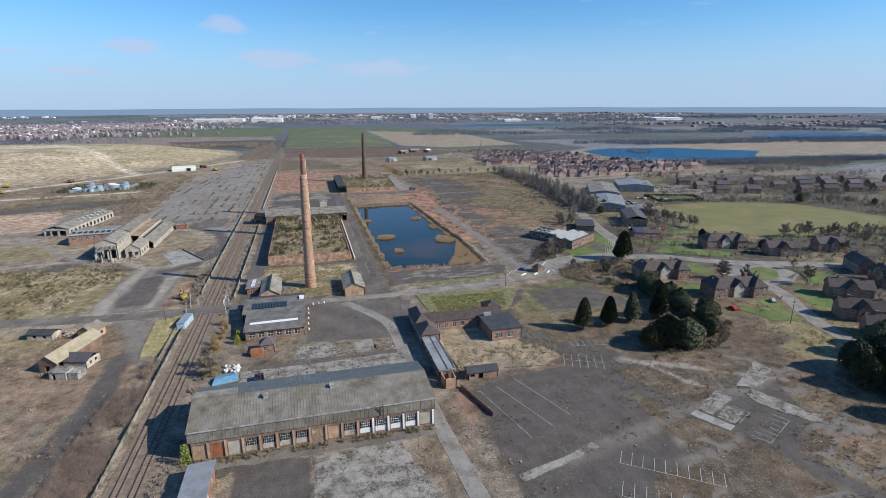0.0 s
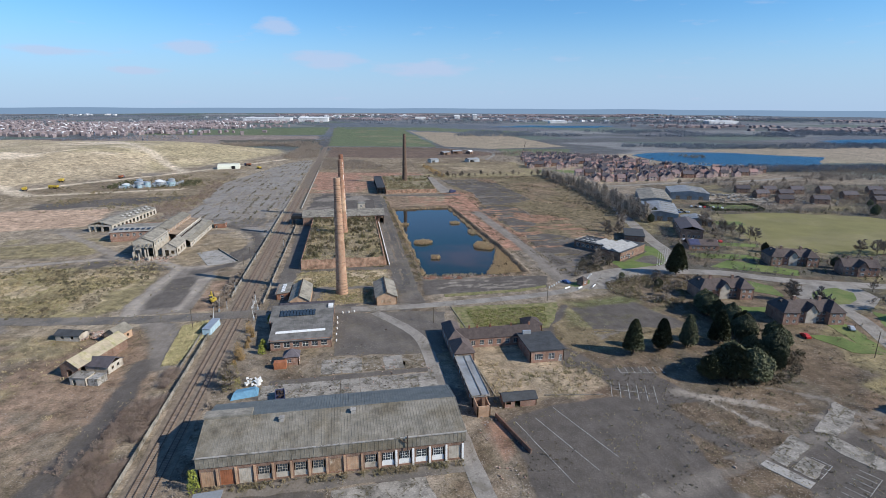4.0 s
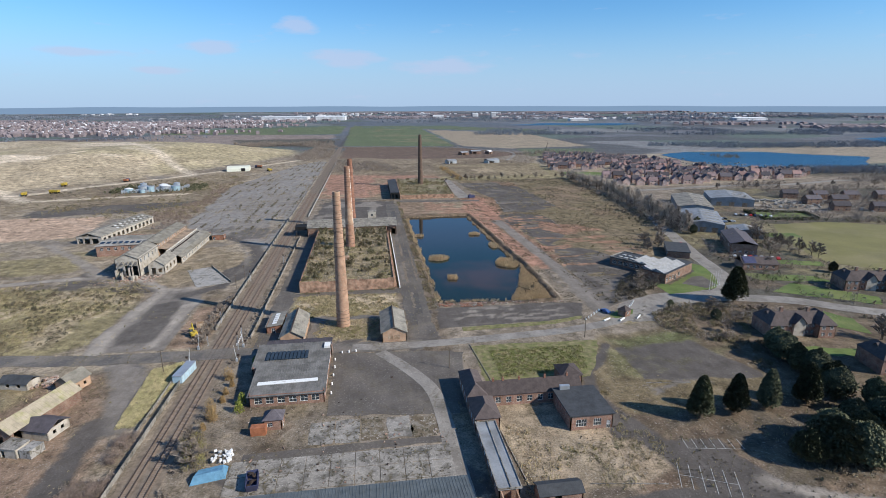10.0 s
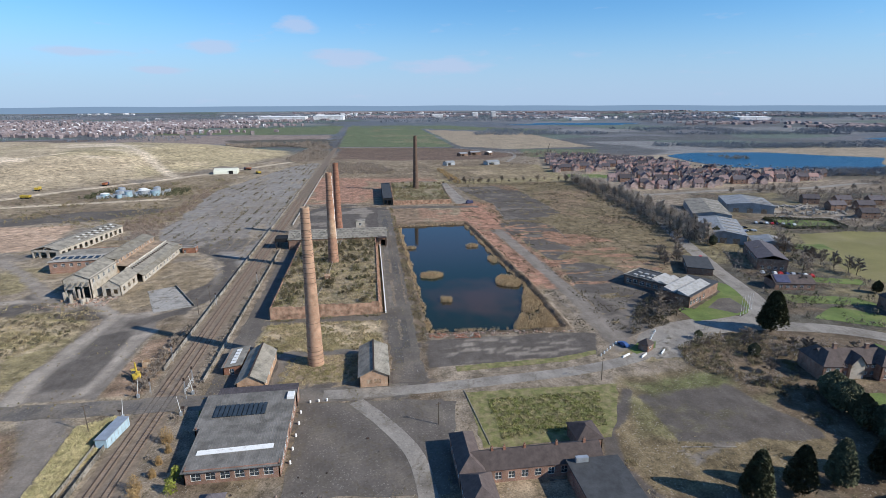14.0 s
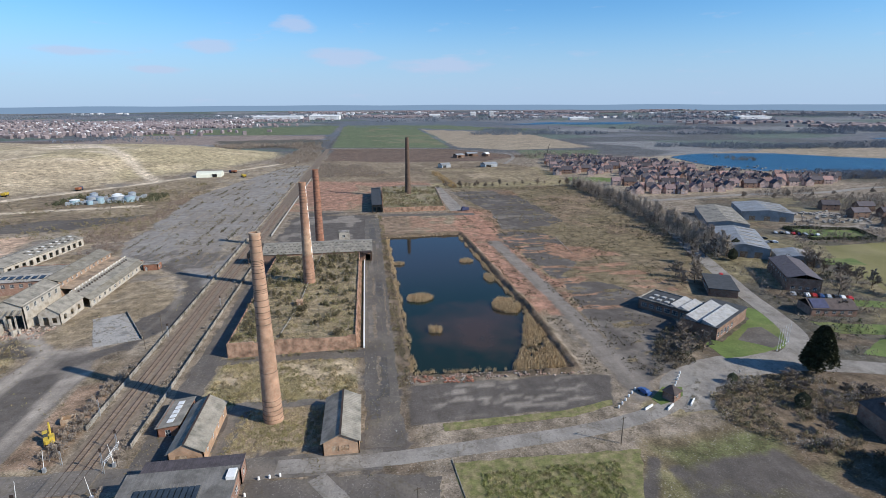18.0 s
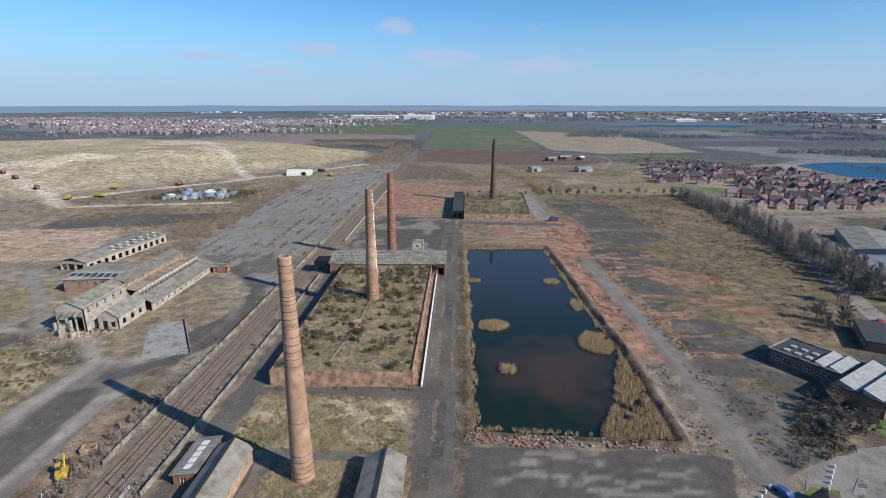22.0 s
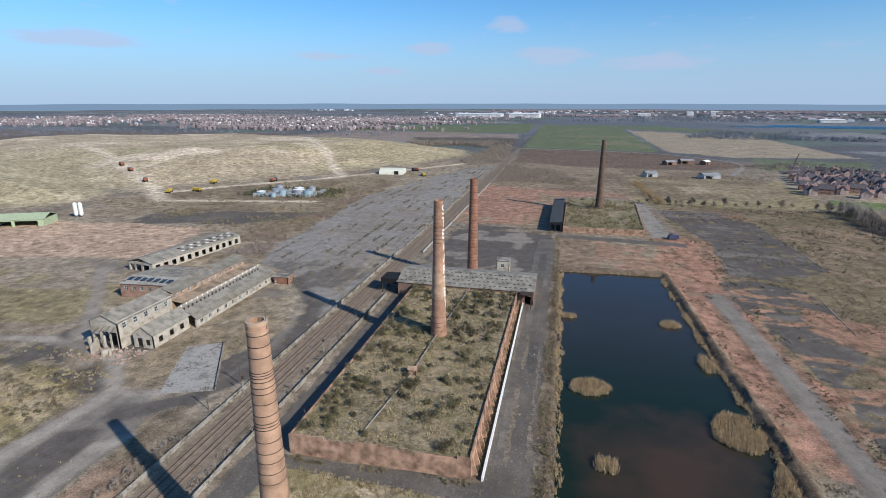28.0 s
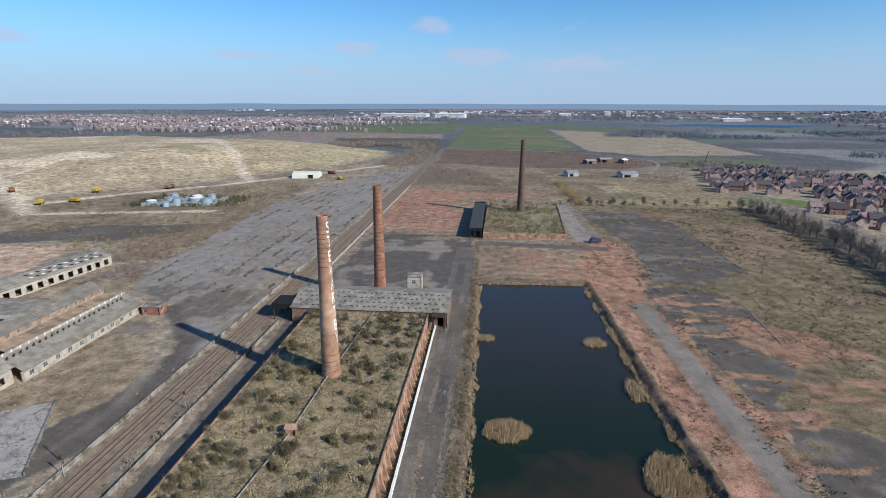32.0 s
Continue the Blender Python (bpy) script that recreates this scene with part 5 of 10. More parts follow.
def blades(g, cx, cy, z, r, h, n, w=0.05, lean=0.35, rng=RNG):
    """A tuft of upright pointed blades."""
    for _ in range(n):
        a, d = rng.uniform(0, 6.283), r * math.sqrt(rng.random())
        x, y = cx + d * math.cos(a), cy + d * math.sin(a)
        hh = h * rng.uniform(0.6, 1.1)
        lx, ly = rng.uniform(-lean, lean) * hh, rng.uniform(-lean, lean) * hh
        b = rng.uniform(0, 6.283)
        u, v = w * math.cos(b), w * math.sin(b)
        g.add([(x - u, y - v, z), (x + u, y + v, z), (x + lx, y + ly, z + hh)], [(0, 1, 2)])


def bush(g, cx, cy, z, r, h, n, leaf=0.22, rng=RNG):
    """A loose mound of small twig clumps."""
    for _ in range(n):
        a, t = rng.uniform(0, 6.283), rng.random()
        d = r * math.sqrt(rng.random()) * (1.0 - 0.55 * t)
        x, y, zz = cx + d * math.cos(a), cy + d * math.sin(a), z + h * t
        p = [(x + rng.uniform(-leaf, leaf), y + rng.uniform(-leaf, leaf), zz + rng.uniform(-leaf, leaf) * 1.3) for _ in range(3)]
        g.add(p, [(0, 1, 2)])


def bare_tree_mesh(name, h, spread, material, seed, branches=16, twig=0.05):
    """A leafless tree: a trunk with limbs, forking into fine twigs; one mesh for the limbs and one for the twigs."""
    rng = random.Random(seed)
    limbs, twigs = Geo(), Geo()
    top = Vector((rng.uniform(-0.06, 0.06) * h, rng.uniform(-0.06, 0.06) * h, h * 0.86))
    limbs.beam((0, 0, -0.2), top, (h * 0.02, h * 0.004), 6)
    for i in range(branches):
        t = 0.18 + 0.8 * (i + rng.random()) / branches
        a = rng.uniform(0, 6.283)
        out = Vector((math.cos(a), math.sin(a), 0))
        up = rng.uniform(0.5, 1.1) / spread
        d = (out + Vector((0, 0, up))).normalized()
        p = top * t
        ln = h * (0.42 if spread > 0.8 else 0.3) * (1.15 - 0.75 * t) * rng.uniform(0.7, 1.15)
        q = p + d * ln
        limbs.beam(p, q, (h * 0.008, h * 0.003), 4)
        for _ in range(11):
            s = p.lerp(q, rng.uniform(0.25, 1.0))
            k = (d + Vector((rng.uniform(-1, 1), rng.uniform(-1, 1), rng.uniform(-0.3, 1.0)))).normalized()
            e = s + k * ln * rng.uniform(0.25, 0.5)
            twigs.beam(s, e, (twig, twig * 0.5), 3)
            for _ in range(8):
                c = s.lerp(e, rng.uniform(0.3, 1.0))
                v = (k + Vector((rng.uniform(-1, 1), rng.uniform(-1, 1), rng.uniform(-0.4, 1.0)))).normalized()
                w = v.orthogonal().normalized() * twig * 1.5
                twigs.add([c - w, c + w, c + v * ln * rng.uniform(0.15, 0.3)], [(0, 1, 2)])
    return limbs.mesh(name + "_trunk", M_BARK), twigs.mesh(name + "_twigs", material)


def evergreen_mesh(name, h, r, material, seed, n=2600, cone=True, leaf=0.4):
    """A crown of many small leaf sprays, ragged in outline."""
    rng = random.Random(seed)
    g = Geo()
    lobes = [(rng.uniform(0, 6.283), rng.uniform(0.15, 0.95), rng.uniform(0.6, 1.15)) for _ in range(90)]
    for _ in range(n):
        a0, t0, k = lobes[rng.randrange(len(lobes))]
        a, t = a0 + rng.gauss(0, 0.35), min(max(t0 + rng.gauss(0, 0.06), 0.03), 1.0)
        if cone:
            rr = r * (1.02 - t) ** 0.55 * (0.75 + 0.25 * k) * min(1.0, 0.55 + 2.5 * t)
        else:
            rr = r * math.sqrt(max(0.02, 1 - (2 * t - 0.85) ** 2)) * k
        d = rr * math.sqrt(rng.uniform(0.25, 1.0))
        x, y, z = d * math.cos(a), d * math.sin(a), h * (0.05 + 0.95 * t)
        s = leaf * rng.uniform(0.6, 1.3)
        u = Vector((rng.uniform(-1, 1), rng.uniform(-1, 1), rng.uniform(-0.6, 0.6))).normalized() * s
        v = u.orthogonal().normalized() * s * 0.6
        c = Vector((x, y, z))
        g.add([c - u, c + v, c + u * 1.2, c - v], [(0, 1, 2, 3)])
    return g.mesh(name, material)


BARE = [bare_tree_mesh("bare", 11, 1.0, M_TWIG, 100 + k, 22, 0.07) for k in range(4)]
POPLAR = [bare_tree_mesh("poplar", 15, 0.55, M_GREYTWIG, 200 + k, 30, 0.085) for k in range(3)]
SHRUBT = [bare_tree_mesh("shrub", 5, 1.6, M_TWIG, 300 + k, 24, 0.06) for k in range(3)]
CONE = [evergreen_mesh("crown", 12, 4.0, M_CON, 400 + k, 13000, True, 0.4) for k in range(3)]
BROAD = [evergreen_mesh("crown", 12, 6.0, M_CON, 500 + k, 12000, False, 0.45) for k in range(3)]
TRUNK = Geo().cyl(0, 0, -0.2, 5, 0.32, 0.2, 8).mesh("trunk", M_BARK)
COUNT = [0]


def bare_tree(x, y, s=1.0, kind=None, label="tall leafless grey-brown tree", group="", z=0.0):
    kind = kind or BARE
    t = thing("tree", label, "tree", x, y, z, RNG.uniform(0, 360), group)
    a, b = kind[COUNT[0] % len(kind)]
    COUNT[0] += 1
    part("trunk", a, t, "", sc=(s, s, s))
    part("crown", b, t, "fine bare twigs", sc=(s, s, s))
    return t


def evergreen(x, y, h=12.0, kind=None, label="dark green conical conifer", wide=1.0, group=""):
    kind = kind or CONE
    t = thing("tree", label, "tree", x, y, 0, RNG.uniform(0, 360), group)
    s = h / 12
    part("trunk", TRUNK, t, "", sc=(s, s, s * 0.9))
    part("crown", kind[COUNT[0] % len(kind)], t, "dense dark foliage", sc=(s * wide, s * wide, s))
    COUNT[0] += 1
    return t


def scatter(name, label, material, poly, count, make, mask=None, seed=1, category="vegetation"):
    """Many small plants over a stretch of land, in one mesh."""
    rng = random.Random(seed)
    xs, ys = [p[0] for p in poly], [p[1] for p in poly]
    g = Geo()
    px = np.array([rng.uniform(min(xs), max(xs)) for _ in range(count)])
    py = np.array([rng.uniform(min(ys), max(ys)) for _ in range(count)])
    ok = inside(px, py, poly) > 0
    if mask:
        ok &= mask(px, py)
    hz = terrain(px, py)
    for x, y, z, o in zip(px, py, hz, ok):
        if o:
            make(g, x, y, z, rng)
    return tagged(g.ob(name, material), label, category, "", "stuff")


def mass(name, label, material, poly, count, r, h, n, leaf, mask=None, seed=1, category="vegetation", blade=False, sink=0.0):
    """A great many small plants in one mesh: twig clumps, or upright blades."""
    rng = np.random.default_rng(seed)
    xs, ys = np.array([p[0] for p in poly]), np.array([p[1] for p in poly])
    px, py = rng.uniform(xs.min(), xs.max(), count), rng.uniform(ys.min(), ys.max(), count)
    ok = inside(px, py, poly) > 0
    if mask:
        ok &= mask(px, py)
    px, py = px[ok], py[ok]
    pz = terrain(px, py) - sink
    s = rng.uniform(0.55, 1.3, len(px))
    px, py, pz, s = [np.repeat(a, n) for a in (px, py, pz, s)]
    m = len(px)
    a, t, u = rng.uniform(0, 6.2832, m), rng.random(m), rng.random(m)
    if blade:
        d = r * s * np.sqrt(u)
        hh = h * s * rng.uniform(0.6, 1.1, m)
        b = rng.uniform(0, 6.2832, m)
        c = np.stack([px + d * np.cos(a), py + d * np.sin(a), pz], -1)
        w = np.stack([leaf * np.cos(b), leaf * np.sin(b), 0 * b], -1)
        tip = c + np.stack([rng.uniform(-0.3, 0.3, m) * hh, rng.uniform(-0.3, 0.3, m) * hh, hh], -1)
        v = np.stack([c - w, c + w, tip], 1)
    else:
        d = r * s * np.sqrt(u) * (1 - 0.55 * t)
        c = np.stack([px + d * np.cos(a), py + d * np.sin(a), pz + h * s * t], -1)
        v = c[:, None, :] + rng.uniform(-leaf, leaf, (m, 3, 3)) * np.array((1, 1, 1.3))
    me = bpy.data.meshes.new(name)
    me.vertices.add(m * 3)
    me.vertices.foreach_set("co", v.astype(np.float32).ravel())
    me.loops.add(m * 3)
    me.loops.foreach_set("vertex_index", np.arange(m * 3, dtype=np.int32))
    me.polygons.add(m)
    me.polygons.foreach_set("loop_start", np.arange(0, m * 3, 3, dtype=np.int32))
    me.update(calc_edges=True)
    me.materials.append(material)
    return tagged(new(name, me), label, category, "", "stuff")


# scrub on the kiln
def kiln_bush(g, x, y, z, rng):
    s = rng.uniform(0.6, 1.5)
    bush(g, x, y, 4.85, 0.9 * s, 1.25 * s, 46, 0.26, rng)


def patchy(size, cut, seed):
    return lambda px, py: fbm(px, py, size, seed) > cut


KTOP = [(-21.2, 41.3), (21.9, 42), (22.2, 149), (-21.6, 149)]
mass("kiln_scrub", "olive-brown winter bushes over the kiln top", M_KSCRUB, KTOP, 640, 1.3, 1.9, 430, 0.15, patchy(8, 0.45, 5), 3, sink=-4.75)
mass("kiln_scrub", "low brown weeds over the kiln top", M_SCRUB, KTOP, 900, 0.5, 0.6, 24, 0.13, patchy(6, 0.5, 6), 5, sink=-4.85)
mass("kiln_grass", "bleached tussock grass on the kiln top", M_TUFT, KTOP, 2400, 0.8, 0.5, 14, 0.09, patchy(9, 0.42, 8), 4, blade=True, sink=-4.88)
mass("wall_weeds", "weeds between the kiln wall and the low wall", M_SCRUB, [(23.2, 42), (25, 42), (25, 150), (23.2, 150)], 900, 0.4, 0.5, 16, 0.14, None, 6)
scatter("kiln_saplings", "thin leafless saplings on the kiln top", M_TWIG, KTOP, 190,
        lambda g, x, y, z, rng: [g.beam((x, y, 4.8), (x + rng.uniform(-0.4, 0.4), y + rng.uniform(-0.4, 0.4), 4.8 + rng.uniform(2.2, 4.0)), (0.05, 0.02), 3)] + [g.beam((x, y, 4.8 + 1.0 + 0.4 * k), (x + rng.uniform(-0.8, 0.8), y + rng.uniform(-0.8, 0.8), 6.6 + 0.5 * k), (0.03, 0.012), 3) for k in range(5)], None, 5)
# rough grass and weeds over the waste ground


def tuft(s, n=9):
    return lambda g, x, y, z, rng: blades(g, x, y, z, 0.7 * s, 0.55 * s, n, 0.09 * s, 0.6, rng)


def weed(s):
    return lambda g, x, y, z, rng: bush(g, x, y, z, rng.uniform(0.5, 1.1) * s, rng.uniform(0.5, 1.0) * s, 26, 0.2 * s, rng)


scatter("tussock_grass", "pale tussock grass in front of the kiln", M_TUFT, [(-22, 9), (23, 8), (23, 34), (-22, 36)], 1500, tuft(1.0, 14), patchy(9, 0.45, 12), 6)
scatter("weeds", "olive weeds in front of the kiln", M_SCRUB, [(-22, 9), (23, 8), (23, 34), (-22, 36)], 420, weed(0.9), patchy(8, 0.45, 13), 7)
scatter("tussock_grass", "bleached grass round the chimney foot", M_TUFT, [(-12, -14), (14, -14), (14, 5), (-10, 5)], 650, tuft(0.9, 12), None, 8)
scatter("weeds", "low weeds over the western waste ground", M_SCRUB, [(-215, -10), (-118, -4), (-88, 58), (-120, 74), (-215, 62)], 2200, weed(1.1), patchy(16, 0.46, 14), 9)
scatter("tussock_grass", "dry grass over the western waste ground", M_TUFT, [(-215, -10), (-118, -4), (-88, 58), (-120, 74), (-215, 62)], 2600, tuft(1.2, 10), patchy(16, 0.48, 15), 10)
mass("rough_shrubs", "low rounded brown shrubs over the western rough", M_THICK, [(-215, -10), (-99, -10), (-94, 44), (-100, 58), (-143, 62), (-215, 60)], 1100, 1.2, 1.1, 110, 0.16, patchy(20, 0.46, 123), 124)
mass("rough_shrubs", "brown shrubs round the landfill road", M_THICK, [(-345, 300), (-225, 262), (-150, 280), (-140, 420), (-200, 470), (-300, 380)], 900, 1.6, 1.5, 60, 0.22, patchy(26, 0.52, 125), 126)
mass("rough_shrubs", "brown shrubs over the eastern field", M_THICK, [(172, 130), (230, 130), (242, 390), (176, 390)], 900, 1.3, 1.2, 60, 0.2, patchy(24, 0.56, 127), 128)
mass("yard_weeds", "lines of scrub weeds on the old tracked yard", M_THICK, YARD, 42000, 1.0, 0.9, 12, 0.24, lambda px, py: (np.abs(((px + 58) / (9.2 - 4.6 * np.clip((py - 360) / 260, 0, 1)) + 0.1 * fbm(px, py, 30, 116)) % 1.0 - 0.5) < 0.1) & (fbm(px, py / 2, 7, 16) > 0.57), 11)
mass("yard_weeds", "scattered dark clumps on the old tracked yard", M_SCRUB, YARD, 5000, 1.1, 1.0, 14, 0.25, patchy(9, 0.62, 117), 118)
mass("yard_scrub", "tall red-brown scrub along the yard's western edge", M_BRAM, [(-142, 188), (-164, 240), (-155, 270), (-142, 300), (-150, 380), (-138, 420), (-128, 300), (-126, 215), (-120, 186)], 2400, 1.5, 2.2, 40, 0.24, patchy(14, 0.42, 119), 120)
mass("line_willow", "golden-twigged willow scrub beside the far lane", M_WILLOW, [(106, 520), (116, 516), (122, 396), (113, 396)], 500, 1.6, 3.4, 46, 0.24, patchy(16, 0.36, 121), 122)
mass("ground_weeds", "low dark weeds over the western ground", M_SCRUB, WEST, 9000, 0.6, 0.5, 12, 0.2, lambda px, py: (fbm(px, py, 15, 37) > 0.56) & (inside(px, py, OCHRE) < 0), 50)
mass("ground_weeds", "straw tufts over the western ground", M_TUFT, WEST, 16000, 0.5, 0.5, 9, 0.14, lambda px, py: (fbm(px, py, 18, 38) > 0.53) & (inside(px, py, OCHRE) < 0), 51)
mass("ground_weeds", "dark weeds over the cleared slabs", M_THICK, [(112, 20), (228, 112), (246, 392), (112, 396)], 9000, 0.8, 0.6, 14, 0.2, lambda px, py: (fbm(px, py, 20, 39) > 0.56) | (np.abs(fbm(px, py, 40, 139) - 0.5) < 0.012), 52)
mass("ground_weeds", "low weeds over the southern waste ground", M_THICK, [(44, -195), (260, -195), (220, -60), (96, -56), (44, -104)], 9000, 0.5, 0.4, 14, 0.13, patchy(16, 0.56, 40), 53)
mass("ground_weeds", "straw tufts over the southern waste ground", M_TUFT, [(44, -195), (260, -195), (220, -60), (96, -56), (44, -104)], 5000, 0.5, 0.45, 9, 0.14, patchy(12, 0.55, 41), 54)
mass("yard_weeds", "weeds among the works yards", M_SCRUB, [(-33, -195), (44, -195), (44, 12), (-33, 12)], 9000, 0.35, 0.4, 10, 0.14, lambda px, py: (fbm(px, py, 7, 42) > 0.57) & (inside(px, py, [(-3, -25), (44, -30), (36, -64), (-2, -63)]) < 0) & (np.abs(px - 32) > 4.5), 55)
mass("yard_weeds", "dark weeds on the red bank by the pond", M_THICK, [(96, 10), (120, 10), (122, 280), (92, 280)], 5000, 0.5, 0.4, 12, 0.18, lambda px, py: (fbm(px, py, 8, 43) > 0.54) & (np.abs(px - 109) > 3.5), 56)
scatter("weeds", "brown scrub beyond the ruined factory", M_SCRUB, [(-250, 225), (-130, 235), (-128, 470), (-190, 470), (-260, 330)], 1500, weed(1.9), patchy(22, 0.5, 17), 12)
scatter("weeds", "dark shrubby weeds in the eastern field", M_SCRUB, [(115, 40), (228, 112), (246, 392), (114, 396)], 1500, weed(1.3), patchy(22, 0.55, 18), 13)
scatter("tussock_grass", "dry grass in the eastern field", M_TUFT, [(150, 70), (228, 112), (246, 392), (165, 396)], 2200, tuft(1.1, 8), patchy(26, 0.5, 19), 14)
scatter("tussock_grass", "dry grass on the southern waste ground", M_TUFT, [(46, -64), (84, -62), (88, -100), (70, -106), (46, -106)], 1100, tuft(1.0, 10), patchy(10, 0.52, 20), 15)
scatter("tussock_grass", "brown grass on the southern waste ground", M_TUFT, [(90, -190), (280, -190), (220, -70), (110, -84)], 2200, tuft(1.0, 8), patchy(22, 0.5, 21), 16)
scatter("weeds", "low scrub on the southern waste ground", M_SCRUB, [(60, -190), (280, -190), (220, -60), (100, -60)], 800, weed(1.1), patchy(22, 0.52, 22), 17)
scatter("tussock_grass", "brown grass west of the railway", M_TUFT, [(-190, -190), (-76, -190), (-72, -60), (-84, -32), (-190, -30)], 1600, tuft(1.1, 9), patchy(18, 0.48, 23), 18)
mass("brambles", "purple-brown brambles beside the railway fence", M_BRAM, [(-66, -190), (-50.6, -190), (-50.6, -66), (-55.5, -66), (-61, -90), (-62, -120)], 3000, 1.5, 1.9, 120, 0.13, patchy(9, 0.36, 24), 19)
mass("brambles", "tangled brambles west of the railway", M_BRAM, [(-96, -190), (-60, -190), (-58, -120), (-66, -100), (-90, -130)], 420, 1.4, 1.5, 50, 0.22, patchy(14, 0.52, 26), 22)
scatter("brambles", "brown brambles along the railway bank", M_TWIG, [(-38.4, -190), (-34.6, -190), (-34.6, 200), (-38.4, 200)], 420, lambda g, x, y, z, rng: bush(g, x, y, z, 0.9, 1.0, 30, 0.25, rng), patchy(8, 0.42, 25), 20)
scatter("brambles", "purple-brown brambles on the bank by the excavator", M_TWIG, [(-56, -10), (-51, -10), (-51, 40), (-55, 36)], 130, lambda g, x, y, z, rng: bush(g, x, y, z, 1.1, 1.8, 50, 0.28, rng), None, 21)
# reeds in the pond


def reeds(g, x, y, z, rng):
    blades(g, x, y, -0.9, 0.6, 2.1, 16, 0.07, 0.3, rng)


def oval(cx, cy, rx, ry, n=14, seed=0):
    rng = random.Random(seed)
    return [(cx + rx * rng.uniform(0.8, 1.1) * math.cos(6.283 * i / n), cy + ry * rng.uniform(0.8, 1.1) * math.sin(6.283 * i / n)) for i in range(n)]


for k, (cx, cy, rx, ry, n) in enumerate([(50.6, 89, 6.0, 4.6, 280), (53.2, 53.4, 3.0, 3.0, 90), (87, 74, 6.0, 9.5, 460), (44, 143, 3.6, 1.6, 60), (82, 143, 4.0, 3.0, 80), (88, 112, 2.4, 7, 90)]):
    scatter("reed_island", "straw-coloured reed bed standing in the pond", M_REED, oval(cx, cy, rx, ry, 14, k), int(n * 1.4), reeds, None, 30 + k, "reeds")
mass("reed_bed", "straw reeds in the pond's near corner", M_REED, [(74, 17.5), (93, 16.5), (93.6, 64), (89, 54), (85, 41), (80, 28)], 1500, 0.8, 1.9, 22, 0.06, patchy(6, 0.3, 31), 40, "reeds", True, 0.6)
mass("reed_fringe", "dry reeds along the pond's edge", M_REED, [(37.5, 15), (98, 13), (96, 208), (37, 206)], 30000, 0.5, 1.3, 10, 0.045, lambda px, py: (np.abs(inside(px, py, POND) - 0.1) < 0.9 + 0.5 * np.sin(py * 0.3)) & (fbm(px, py, 5, 33) > 0.36), 41, "reeds", True, 0.4)
mass("bank_scrub", "brown brambles along the pond bank", M_THICK, [(36.4, 13), (99.5, 10), (99, 212), (36.4, 210)], 16000, 0.5, 0.7, 16, 0.16, lambda px, py: (np.abs(inside(px, py, POND) + 2.2) < 0.9) & (fbm(px, py, 4, 34) > 0.42), 42)
mass("lane_weeds", "olive weeds along the lane edge", M_SCRUB, [(36, 12), (39.6, 12), (39, 270), (36, 270)], 2600, 0.4, 0.5, 16, 0.14, patchy(5, 0.48, 35), 46)
mass("lane_weeds", "straw weeds in the cracks of the lane", M_TUFT, [(26, -16), (35.6, -16), (35.6, 262), (26, 262)], 3200, 0.25, 0.3, 8, 0.08, lambda px, py: (np.abs((px - 25.8) % 3.2 - 0.2) < 0.25) | (fbm(px, py, 4, 36) > 0.66), 47)
# rubble tipped on the pond's near bank
for nm, lb, mt, cnt, sd, ex in (("rubble_bank", "tipped grey concrete rubble on the pond bank", M_RUBBLE, 700, 43, (40, 97)), ("brick_heap", "tipped red brick rubble on the pond bank", M_REDRUB, 520, 48, (41, 60)), ("rubble_bank", "pale plaster lumps on the pond bank", M_PALE, 110, 49, (38.5, 60))):
    scatter(nm, lb, mt, [(ex[0], 13.8), (ex[1], 11.6), (ex[1], 15.2), (ex[0], 18)], cnt, lambda g, x, y, z, rng: g.rbox((x, y, rng.uniform(0.0, 0.35)), (rng.uniform(0.2, 0.8), rng.uniform(0.2, 0.6), rng.uniform(0.15, 0.45)), rng.uniform(0, 180), rng.uniform(-30, 30)), patchy(3.5, 0.47, sd), sd, "rubble")
# ivy bank and the green square
scatter("ivy_bank", "yellow-green rough bank beside the cabin", M_HEDGE, [(-59.6, -62), (-55, -62), (-51.4, -40), (-51.4, -26), (-53.5, -24.5), (-62, -28.6)], 3000, weed(0.8), None, 44)
GREENSQ = [(49, -27), (92, -29), (86, -46), (80, -52), (49, -52)]
scatter("rough_grass", "tussocky green grass plot behind the brick range", M_GRASSB, GREENSQ, 2600, lambda g, x, y, z, rng: bush(g, x, y, z, 0.6, 0.28, 22, 0.2, rng), lambda px, py: inside(px, py, [(53, -30), (88, -31), (83, -48), (53, -50)]) > 0, 45)
mass("wall_weeds", "brown weeds along the foot of the kiln wall", M_SCRUB, [(-22, 37.6), (23, 38.2), (23, 40), (-22, 39.6)], 260, 0.6, 1.0, 40, 0.14, patchy(5, 0.48, 90), 91)
mass("wall_weeds", "dead weeds along the foot of the warehouse front", M_SCRUB, [(-30, -129), (31, -129), (31, -126.7), (-30, -126.7)], 700, 0.45, 0.8, 26, 0.14, patchy(4, 0.42, 70), 71)
